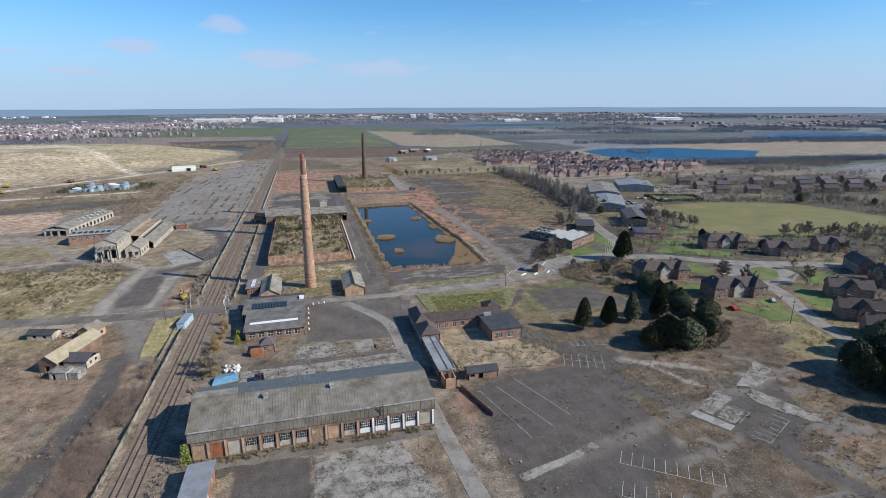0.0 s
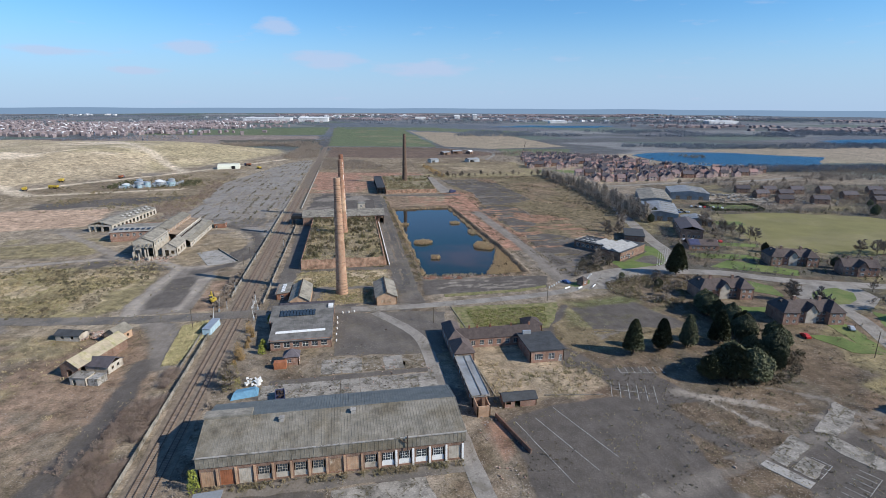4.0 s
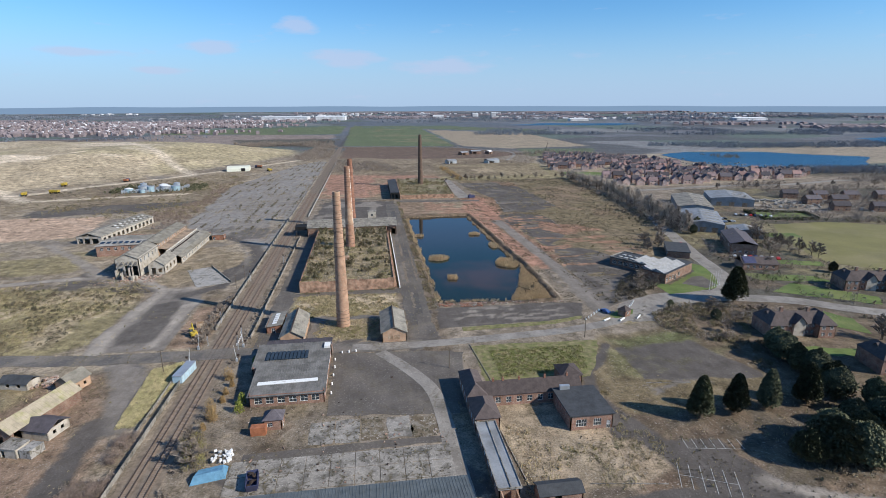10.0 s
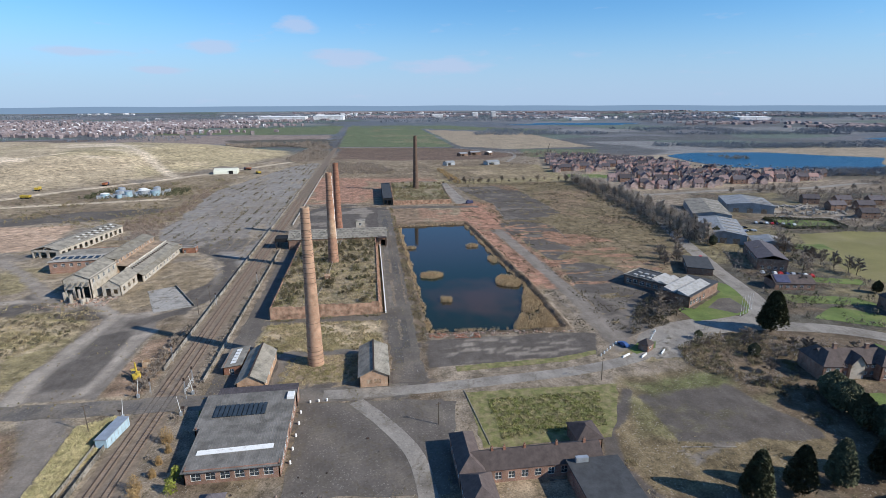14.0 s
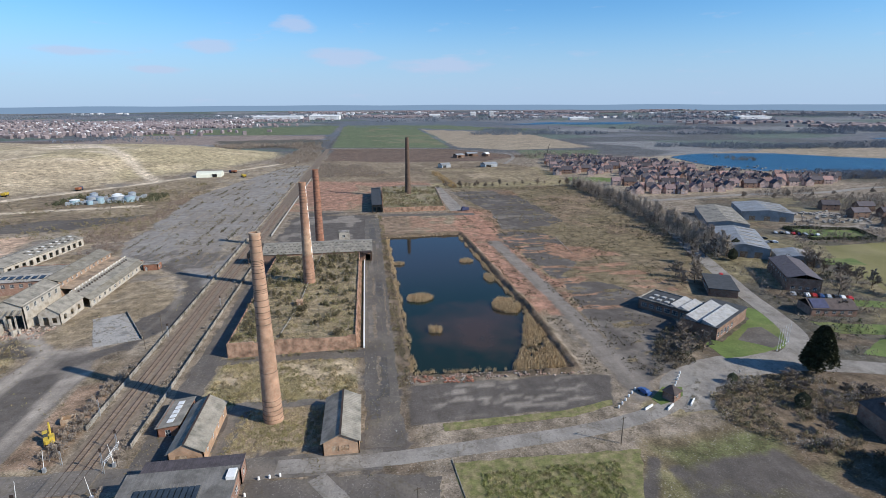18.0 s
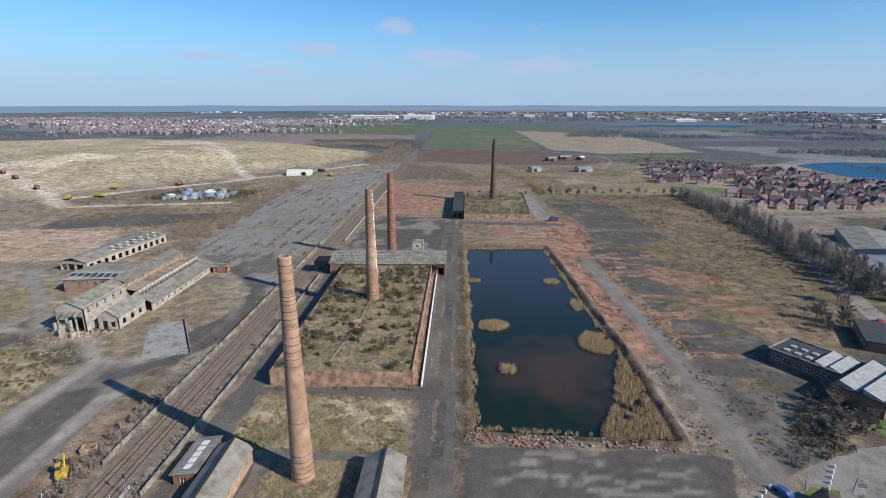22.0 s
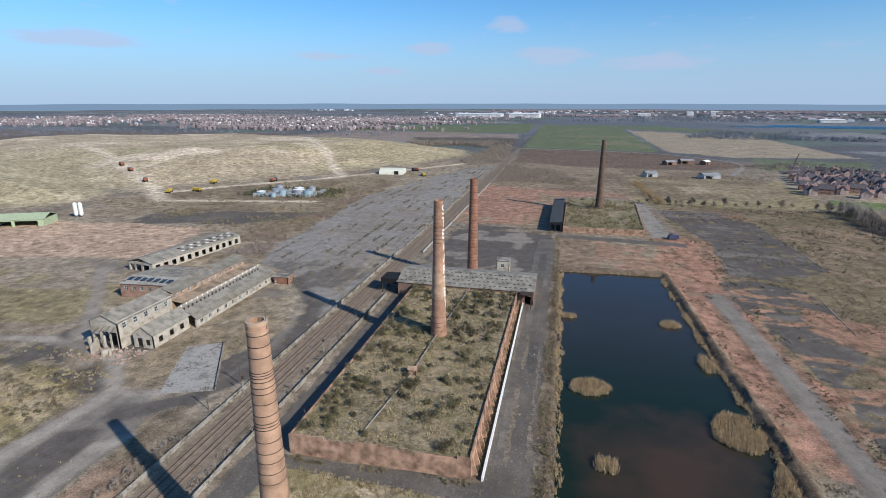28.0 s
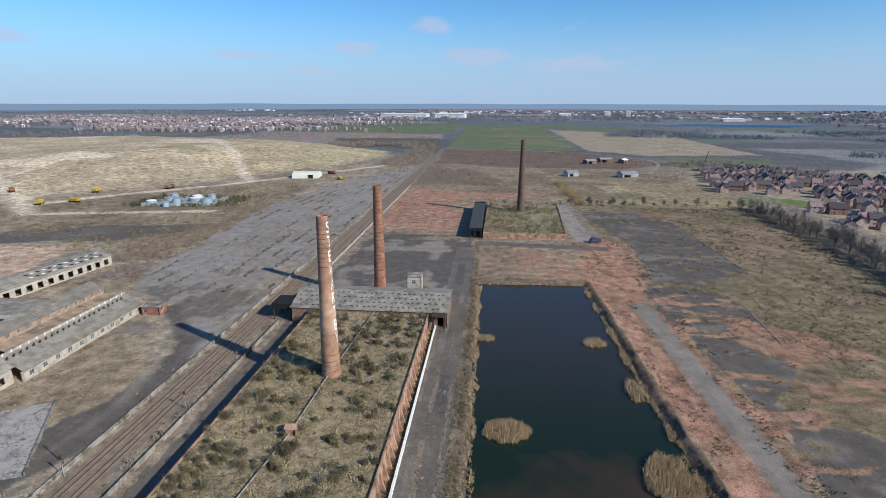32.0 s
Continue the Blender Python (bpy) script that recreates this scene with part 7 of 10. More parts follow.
# ---- ruined factory ----
M_LEAN = mat("rust_stained_sheet", (0.29, 0.22, 0.155), var=0.25, scale=0.35, fine=3.0, tint=(0.16, 0.125, 0.095), tfac=0.45, tscale=0.2)
M_FBRICK = brick_mat("weathered_tan_brick", (0.34, 0.235, 0.165), (0.28, 0.18, 0.125), (0.3, 0.24, 0.18), var=0.35)
F = thing("factory_ruin", "long derelict factory with stepped monitor roofs", "factory", 0, 0, 0)
X0, X1, X2, X3 = -118.0, -106.6, -101.5, -93.2
side(F, (X1, 77), (X1, 103), 0, 10.2, M_RENDER, row(26, 5, 1.6, 7.0, 9.0, 0.5), "window", 0.35, "stained cream render wall")
side(F, (X1, 103), (X1, 152), 0, 10.7, M_FBRICK, row(49, 12, 1.4, 8.7, 10.0, 0.5), "window", 0.35, "tan-brown brick clerestory wall")
side(F, (X0, 152), (X0, 77), 0, 9.6, M_RENDER, row(75, 9, 3.0, 0.3, 4.2), None)
side(F, (X1, 152), (X0, 152), 0, 10, M_BRICK)
Geo().wall((X0, 77), (X1, 77), 0, 10.0, 0.4, [(0.8, 3.6, 0, 5.0), (4.4, 7.4, 0, 6.2), (8.0, 10.6, 0, 6.2)]).ob("wall", M_RENDER, F, "open concrete end frame")
gable_end(F, X0, X1, 77, 9.9, 12.3, M_RENDER)
gable_end(F, X0, X1, 151.7, 9.9, 12.3, M_BRICK)
cM = (X0 + X1) / 2
corrugated(F, [(X0 - 0.4, 152.4, 9.6), (X0 - 0.4, 76.6, 9.6), (cM, 76.6, 12.5), (cM, 152.4, 12.5)], 48, M_ASB)
corrugated(F, [(X1 + 0.5, 76.6, 9.7), (X1 + 0.5, 104, 9.7), (cM, 104, 12.5), (cM, 76.6, 12.5)], 18, M_ASB, "pale sheet roof")
corrugated(F, [(X1 + 0.5, 104, 10.6), (X1 + 0.5, 152.4, 10.6), (cM, 152.4, 12.5), (cM, 104, 12.5)], 34, M_ASBT, "brown-grey sheet roof")
# middle brown slope and white clerestory
corrugated(F, [(X2, 103, 7.4), (X2, 152, 7.4), (X1, 152, 8.1), (X1, 103, 8.1)], 30, M_LEAN, "brown lean-to slope")
post = Geo().box(-0.12, -0.15, 0, 0.12, 0.15, 1.1).mesh("clerestory_post", M_WHITE)
for k in range(18):
    part("clerestory_post", post, F, "", (X2 + 0.12, 101.5 + 3.1 * k, 6.3))
Geo().box(X2 - 0.15, 100, 6.4, X2 + 0.05, 156, 7.3).ob("clerestory", M_RENDER, F, "long white clerestory strip")
corrugated(F, [(X3 - 2.2, 98, 4.9), (X3 - 2.2, 156.4, 4.9), (X2, 156.4, 6.5), (X2, 98, 6.5)], 36, M_ASB, "grey lower roof slope")
corrugated(F, [(X3 + 0.5, 99, 3.2), (X3 + 0.5, 156.4, 3.2), (X3 - 2.2, 156.4, 4.85), (X3 - 2.2, 99, 4.85)], 34, M_ASBT, "mossy lowest slope")
lv = Geo().rbox((0, 0, 0.25), (0.5, 1.5, 0.5), 0).mesh("roof_vent", M_IRON)
for k in range(22):
    part("roof_vent", lv, F, "", (-99.6, 101 + 2.4 * k, 5.95), 35)
side(F, (X3, 98.5), (X3, 156), 0, 3.3, M_RENDER, row(57, 11, 1.8, 0.9, 2.5), "window", 0.3)
side(F, (X3, 156), (X1, 156), 0, 4.5, M_BRICK)
# low front block
side(F, (-103.7, 80), (-95.7, 80), 0, 5.2, M_RENDER, [(1.5, 3.6, 0, 3.6), (4.8, 6.6, 1, 3.2)], None)
side(F, (-95.7, 80), (-95.7, 98), 0, 5.0, M_RENDER, row(18, 3, 2.2, 1.2, 3.4), None)
gable_end(F, -103.7, -95.7, 80, 5.2, 7.8, M_RENDER)
corrugated(F, [(-95.3, 79.6, 4.9), (-95.3, 99, 4.9), (-99.7, 99, 8.0), (-99.7, 79.6, 8.0)], 12, M_ASB)
corrugated(F, [(-104.1, 99, 4.9), (-104.1, 79.6, 4.9), (-99.7, 79.6, 8.0), (-99.7, 99, 8.0)], 12, M_ASB)
for k in range(7):
    part("rooflight", Geo().slab([(-102.8, 0, 5.9), (-102.8, -1.4, 5.9), (-100.6, -1.4, 7.45), (-100.6, 0, 7.45)], 0.1).mesh("rooflight", M_GLASS), F, "broken glazed rooflight", (0, 84 + 2.0 * k, 0.14))
Geo().rbox((-114.0, 74.0, 1.6), (0.5, 5.0, 3.6), 20).rbox((-117.5, 75.5, 2.2), (0.6, 1.0, 4.4)).rbox((-111.0, 75.2, 2.8), (0.6, 0.9, 5.6)).ob("broken_wall", M_RENDER, F)
_b = random.Random(31)
for k in range(9):
    x, y = -119 + _b.uniform(0, 13), 76.4 - _b.uniform(0.2, 4.5)
    Geo().rbox((x, y, 0), (_b.uniform(0.4, 0.9), _b.uniform(0.4, 2.6), _b.uniform(1.2, 5.0)), _b.uniform(-20, 20), _b.uniform(-9, 9)).ob("broken_wall", M_RENDER if k % 3 else M_FBRICK, F, "jagged stump of a broken wall")
for k in range(5):
    Geo().slab([(-116.5 + 2.2 * k, 76.8, 8.4 + 0.3 * (k % 2)), (-115.6 + 2.2 * k, 76.8, 8.5), (-115.4 + 2.2 * k, 74.6 - 0.4 * k % 1.3, 7.4), (-116.6 + 2.2 * k, 75.2, 7.2)], 0.1).ob("hanging_sheet", M_ASB, F, "roof sheet hanging loose")
scatter("factory_rubble", "tumbled masonry before the ruined factory", M_RUBBLE, [(-124, 66), (-98, 68), (-96, 80), (-122, 78)], 420, lambda g, x, y, z, rng: g.rbox((x, y, 0.15), (rng.uniform(0.2, 1.2), rng.uniform(0.2, 0.9), rng.uniform(0.15, 0.7)), rng.uniform(0, 180), rng.uniform(-30, 30)), patchy(5, 0.46, 92), 93, "rubble")
B = thing("factory_block", "red brick works block with glazed roof", "factory", 0, 0, 0)
side(B, (-147, 119.5), (-119, 122), 0, 6.4, M_BRICK, row(28, 7, 1.7, 3.4, 5.2) + [], "window")
side(B, (-147, 147), (-147, 119.5), 0, 6.4, M_BRICK, row(27, 5, 1.7, 3.2, 5.2))
side(B, (-119, 122), (-119, 148), 0, 6.4, M_BRICK)
side(B, (-119, 148), (-147, 147), 0, 6.4, M_BRICK)
corrugated(B, [(-147.5, 119, 6.4), (-118.5, 121.5, 6.4), (-118.5, 129, 7.6), (-147.5, 128, 7.6)], 24, M_PALE, "pale glazed roof slope")
corrugated(B, [(-147.5, 128, 7.6), (-118.5, 129, 7.6), (-118.5, 149, 6.0), (-147.5, 148, 6.0)], 24, M_ASB)
for k in range(8):
    part("rooflight", Geo().slab([(0, 122.5, 7.0), (2.2, 122.6, 7.0), (2.2, 125.6, 7.45), (0, 125.5, 7.45)], 0.1).mesh("rooflight", M_GLASS), B, "dusty glazed rooflight", (-146 + 3.3 * k, 0, 0.12))
R = thing("works_ruin", "ruined pale shed with holed sheet roof", "shed", 0, 0, 0)
R.matrix_basis = pose(-174, 152.5, 0, 0, 0, -8)
walls4(R, 0, 0, 16, 62, 0, 5.0, M_RENDER, front=[(1, 4, 0, 3.6), (5, 8.5, 0, 3.6), (10, 14, 0, 3.6)], right=row(62, 12, 2.6, 0.6, 3.4), left=row(62, 10, 3, 0.6, 3.4), fill=None)
corrugated(R, [(16.4, -0.4, 4.8), (16.4, 62.4, 4.8), (8, 62.4, 7.0), (8, -0.4, 7.0)], 36, M_ASB)
corrugated(R, [(-0.4, 62.4, 4.8), (-0.4, -0.4, 4.8), (8, -0.4, 7.0), (8, 62.4, 7.0)], 36, M_ASB)
sk1 = Geo().box(-0.9, -0.7, 0, 0.9, 0.7, 0.12).mesh("skylight", M_WHITE)
# the same black plates here: shade of holes, no cut in the sheets
sk2 = Geo().box(-0.9, -0.7, 0, 0.9, 0.7, 0.1).mesh("roof_hole", M_BLACK)
for k in range(14):
    for j in range(2):
        part("skylight" if (k + j) % 2 else "roof_hole", sk1 if (k + j) % 2 else sk2, R, "", (10.3 + 3.0 * j, 22 + 2.8 * k, 6.45 - 0.8 * j))
H = thing("brick_hut", "small red brick hut beyond the ruined factory", "hut", -91.5, 150.5, 0)
walls4(H, 0, 0, 7.5, 5.5, 0, 3.4, M_BRICKR, front=[(1, 2.2, 0, 2.1)], right=[(1.4, 3.2, 1, 2.4)])
Geo().slab([(-0.2, -0.2, 3.4), (7.7, -0.2, 3.6), (7.7, 5.7, 3.6), (-0.2, 5.7, 3.4)], 0.2).ob("roof", M_CONC, H)
sheet("pavement_slab", [(-86, 84), (-75.5, 89.5), (-58.5, 61), (-73, 56)], M_PALE, 0.12, 0.2, "pale concrete slab beside the ruined factory", "pavement", 50)
struct(Geo().wall((-75.2, 89.8), (-58.2, 61.2), 0, 0.9, 0.3).ob("low_wall", M_CONC), "low concrete edge of the slab", "wall")

# ---- brick range with tiled roofs ----
N = thing("office_range", "red brick office range with purple-brown tiled hipped roofs", "office", 0, 0, 0)
walls4(N, 42, -65.8, 73.5, -58.6, 0, 3.9, M_BRICK, front=row(31, 9, 1.6, 0.9, 2.8), back=row(31, 9, 1.6, 0.9, 2.8))
Geo().gable(42, -65.8, 73.5, -58.6, 3.9, 6.4, "x").ob("roof", M_TILE, N)
gable_end(N, -65.8, -58.6, 73.2, 3.9, 6.3, M_RENDER, axis="x")
walls4(N, 38.6, -66.5, 44.2, -51.5, 0, 4.2, M_BRICK, left=row(15, 4, 1.4, 1, 2.8), front=row(5.6, 1, 1.4, 1, 2.8))
Geo().hip(38.6, -66.5, 44.2, -51.5, 4.2, 6.6).ob("roof", M_TILE, N)
walls4(N, 38.6, -77.6, 45.4, -67.2, 0, 4.2, M_BRICK, left=row(10, 3, 1.4, 1, 2.8), right=row(10, 2, 1.4, 1, 2.8))
Geo().hip(38.6, -77.6, 45.4, -67.2, 4.2, 6.8).ob("roof", M_TILE, N)
walls4(N, 38.7, -103.6, 43.6, -78, 0, 3.3, M_BRICKB, left=row(25, 6, 1.6, 1, 2.4), right=row(25, 6, 1.6, 1, 2.4))
Geo().box(38.4, -104, 3.3, 43.9, -77.8, 3.5).ob("flat_roof", M_GREYP, N, "grey felted flat roof")
for y in (-104, -78.2):
    Geo().box(38.3, y, 3.5, 44.0, y + 0.25, 3.75).ob("parapet", M_CONC, N)
for x in (38.3, 41.4, 43.75):
    Geo().box(x, -103.7, 3.5, x + 0.25, -78.3, 3.72).ob("parapet", M_CONC, N)
E1 = Geo()
E1.wall((38.9, -109.2), (42.7, -109.2), 0, 3.4, 0.3).wall((42.7, -109.2), (42.7, -104.2), 0, 3.4, 0.3).wall((38.9, -104.2), (38.9, -109.2), 0, 3.4, 0.3)
E1.ob("yard_wall", M_BRICKT, N, "roofless brick yard at the end")
for x, y in ((50, -62.2), (55, -62.2), (63, -62.2), (70, -62.2), (47, -62.2)):
    Geo().box(x - 0.3, y - 0.3, 6.0, x + 0.3, y + 0.3, 7.2).cyl(x, y, 7.2, 7.6, 0.14, 0.12, 8).ob("chimney_stack", M_BRICKR, N)
walls4(N, 70.5, -58, 77, -50.5, 0, 3.6, M_BRICK, right=row(7, 2, 1.4, 1, 2.6))
Geo().hip(70.5, -58, 77, -50.5, 3.6, 5.6).ob("roof", M_TILE, N)
HL = thing("hall", "brick hall with dark flat felt roof", "hall", 0, 0, 0)
walls4(HL, 64.4, -80.6, 76.6, -66.4, 0, 4.4, M_BRICK, front=[(1.6, 4.6, 1.0, 3.2), (6.6, 8.8, 1.0, 3.2), (10.4, 11.6, 0, 2.4)], right=row(14, 4, 1.8, 1, 3.2), bars=(4, 2))
Geo().box(64.0, -81, 4.4, 77, -66, 4.75).ob("roof", M_SLATE, HL)
Geo().box(66, -67.6, 4.75, 69, -66.6, 6.0).ob("roof_tank", M_STEEL, HL)
SH3 = thing("brick_outbuilding", "small red brick outbuilding with grey felt roof", "outbuilding", 0, 0, 0)
walls4(SH3, 47.6, -106, 57.6, -101.6, 0, 2.6, M_BRICK, front=[(0.6, 2.2, 1.0, 1.9), (3.4, 5.0, 0, 2.1)], fill=None)
Geo().gable(47.6, -106, 57.6, -101.6, 2.6, 3.7, "x").ob("roof", M_SLATE, SH3)
struct(Geo().wall((43.9, -109.6), (48.5, -127), 0, 1.3, 0.3).ob("yard_wall", M_BRICKB), "long brick boundary wall along the drive", "wall")

# ---- canteen ----
C = thing("canteen", "brick canteen with white stepped rooflights", "canteen", 155.2, 27.4, 0, 34)
walls4(C, 0, 0, 30, 13.5, 0, 5.0, M_BRICKB, right=row(13.5, 4, 2, 1, 3.6), front=[(10, 12, 0, 2.6), (14, 16, 1, 3)] + row(10, 3, 1.8, 1, 3.0, 0.3))
walls4(C, 9.5, 14, 24, 36, 0, 4.2, M_BRICKB, left=row(22, 6, 2.4, 1.2, 3.2), right=row(22, 6, 2.4, 1.2, 3.2), bars=(3, 2))
Geo().box(-0.3, -0.3, 5.0, 30.3, 13.8, 5.25).ob("roof", M_SLATE, C)
Geo().box(9.2, 13.9, 4.2, 24.3, 36.3, 4.5).ob("flat_roof", M_SLATE, C)
for k in range(2):
    y0 = 1.0 + 6.0 * k
    g = Geo()
    g.add([(0.5, y0, 5.25), (24, y0, 5.25), (24, y0 + 5, 5.25), (0.5, y0 + 5, 5.25), (0.5, y0 + 5, 6.7), (24, y0 + 5, 6.7)], [(0, 1, 5, 4), (1, 2, 5), (2, 3, 4, 5), (3, 0, 4), (3, 2, 1, 0)])
    g.ob("rooflight", M_RLIGHT, C, "grimy white sawtooth rooflight")
for k in range(2):
    y0 = 14.6 + 4.2 * k
    g = Geo()
    g.add([(10, y0, 4.5), (23.5, y0, 4.5), (23.5, y0 + 3.6, 4.5), (10, y0 + 3.6, 4.5), (10, y0 + 3.6, 5.6), (23.5, y0 + 3.6, 5.6)], [(0, 1, 5, 4), (1, 2, 5), (2, 3, 4, 5), (3, 0, 4), (3, 2, 1, 0)])
    g.ob("rooflight", M_RLIGHT, C, "grimy white sawtooth rooflight")
for k in range(6):
    part("skylight", Geo().box(-0.9, -0.9, 0, 0.9, 0.9, 0.4).mesh("skylight", M_RLIGHT), C, "", (13 + 4.5 * (k % 2), 25.2 + 3.4 * (k // 2), 4.5))
for k, (a, b, c, d) in enumerate([(9.2, 13.9, 9.6, 36.3), (23.9, 13.9, 24.3, 36.3), (9.6, 35.9, 23.9, 36.3)]):
    Geo().box(a, b, 4.5, c, d, 4.9).ob("parapet", M_CONC, C)
for k in range(5):
    p = tagged(new("flagpole", Geo().cyl(0, 0, 0, 8, 0.07, 0.04, 8).cyl(0, 0, 0, 0.3, 0.25, 0.2, 8).mesh("flagpole", M_WHITE)), "slim white flagpole on the lawn", "flagpole", "flagpoles by the canteen")
    p.location = (172 + 2.3 * k, 17 + 1.4 * k, 0)
sheet("lawn", [(150, 14), (160, 15), (180, 19), (188, 33), (193, 50), (186, 62), (182, 44), (157, 26), (150, 34)], M_LAWN, 0.06, 0.4, "bright green lawn round the canteen", "lawn", 60)
sheet("pavement_car_park", [(164, 27), (172, 19), (180, 23), (181, 36), (175, 36)], M_ASPH, 0.08, 0.2, "small tarmac forecourt by the canteen", "pavement", 61)
GH = thing("gatehouse", "small brick gatehouse with pyramid tiled roof", "gatehouse", 117, -6.4, 0, 30)
walls4(GH, -2, -1.8, 2, 1.8, 0, 2.6, M_BRICK, front=[(1.2, 2.6, 1, 2.1)])
Geo().hip(-2, -1.8, 2, 1.8, 2.6, 4.4).ob("roof", M_TILE, GH)
sheet("lawn", [(112, -9.5), (121, -6), (124, -1), (118, 0), (111, -6)], M_LAWN, 0.09, 0.2, "small lawn island by the gatehouse", "lawn", 62)

# ---- far kiln with its chimney ----
K4 = thing("brick_kiln", "far low brick kiln grown over with weeds", "kiln", 0, 0, 0)
Geo().prism([(40.5, 284), (90, 284), (96, 392), (42, 392)], 0, 3.2).ob("fill", M_SCRUB, K4, "earth fill under weeds")
Geo().wall((40, 283.5), (90.5, 283.5), 0, 3.9, 0.4).wall((90.5, 283.5), (96.4, 392), 0, 3.9, 0.4).wall((42, 392), (40, 283.5), 0, 3.7, 0.4).ob("wall", M_BRICKW, K4, "worn brick kiln wall")
bt4 = Geo().add([(0, 0, 0), (1.3, 0, 0), (0, 0, 3.6), (0, 0.5, 0), (1.3, 0.5, 0), (0, 0.5, 3.6)], [(0, 1, 2), (5, 4, 3), (0, 3, 4, 1), (1, 4, 5, 2), (2, 5, 3, 0)]).mesh("buttress", M_BRICKW)
for i in range(22):
    part("buttress", bt4, K4, "", (91 + 0.26 * i, 286 + 4.8 * i, 0))
scatter("kiln_scrub", "brown winter scrub over the far kiln", M_SCRUB, [(41, 285), (90, 285), (95, 391), (43, 391)], 900, lambda g, x, y, z, rng: bush(g, x, y, 3.1, 1.4, 1.6, 34, 0.35, rng), patchy(10, 0.42, 50), 70)
# shed walls are coloured black for the shadow on that side
D = thing("open_shed", "tall open shed beside the far kiln, its shaded sides coloured black", "shed", 0, 0, 0)
Geo().wall((31.5, 284), (39.2, 284), 0, 6.4, 0.3, [(0.8, 3.2, 0, 4.6), (4.0, 6.8, 0, 4.6)]).ob("wall", M_BLACK, D)
Geo().wall((39.2, 284), (39.8, 372), 0, 6.0, 0.3).wall((31.8, 372), (31.5, 284), 0, 6.0, 0.3, row(88, 10, 6, 0, 4.4)).ob("wall", M_BLACK, D)
corrugated(D, [(31.2, 283.6, 6.0), (39.6, 283.6, 6.6), (40.2, 372.4, 6.6), (31.6, 372.4, 6.0)], 10, M_SLATE, "black felted roof")
HB = thing("brick_hut", "pale block hut behind the works shed", "hut", 0, 0, 0)
walls4(HB, 10.2, 176.5, 16.4, 182, 0, 10.5, M_RENDER, front=[(2.2, 3.8, 7.4, 9.0)])
Geo().box(10, 176.2, 10.5, 16.6, 182.3, 10.8).ob("roof", M_CONC, HB)
# gantry at the shed's corner
GA = thing("pipe_gantry", "rusty steel gantry at the end of the kiln", "gantry", 0, 0, 0)
for x in (24.6, 28.8):
    part("post", Geo().box(-0.15, -0.15, 0, 0.15, 0.15, 6.4).mesh("post", M_IRON), GA, "", (x, 149, 0))
    part("post", Geo().box(-0.15, -0.15, 0, 0.15, 0.15, 6.4).mesh("post", M_IRON), GA, "", (x, 146, 0))
Geo().box(24.2, 145.6, 6.0, 29.2, 149.3, 6.35).ob("deck", M_IRON, GA)
PY = thing("conveyor_bridge", "dark steel conveyor bridge from shed to railway", "bridge", 0, 0, 0)
Geo().box(-38, 151, 4.5, -30.2, 160, 6.8).ob("housing", M_BLACK, PY)
for x, y in ((-37.5, 151.5), (-37.5, 159.5)):
    Geo().box(x - 0.2, y - 0.2, 0, x + 0.2, y + 0.2, 4.5).ob("post", M_IRON, PY)
pump = thing("pump_hut", "tiny brick vent hut on the kiln top", "hut", -1.2, 76, 4.9)
walls4(pump, -1.2, -1.2, 1.2, 1.2, 0, 1.8, M_BRICKW)
Geo().gable(-1.2, -1.2, 1.2, 1.2, 1.8, 2.4, "x", 0.1, 0.15).ob("roof", M_BRICKT, pump)
pipe = Geo()
for a, b in zip([(-5, 44, 5.3), (-3.2, 58, 5.5), (-1.2, 74, 5.6), (-0.4, 100, 5.7)], [(-3.2, 58, 5.5), (-1.2, 74, 5.6), (-0.4, 100, 5.7), (2.6, 149, 5.8)]):
    pipe.beam(a, b, 0.14, 6)
tagged(pipe.ob("pipe", M_PALE), "pale pipe run across the kiln top", "pipe")

# ---- houses ----


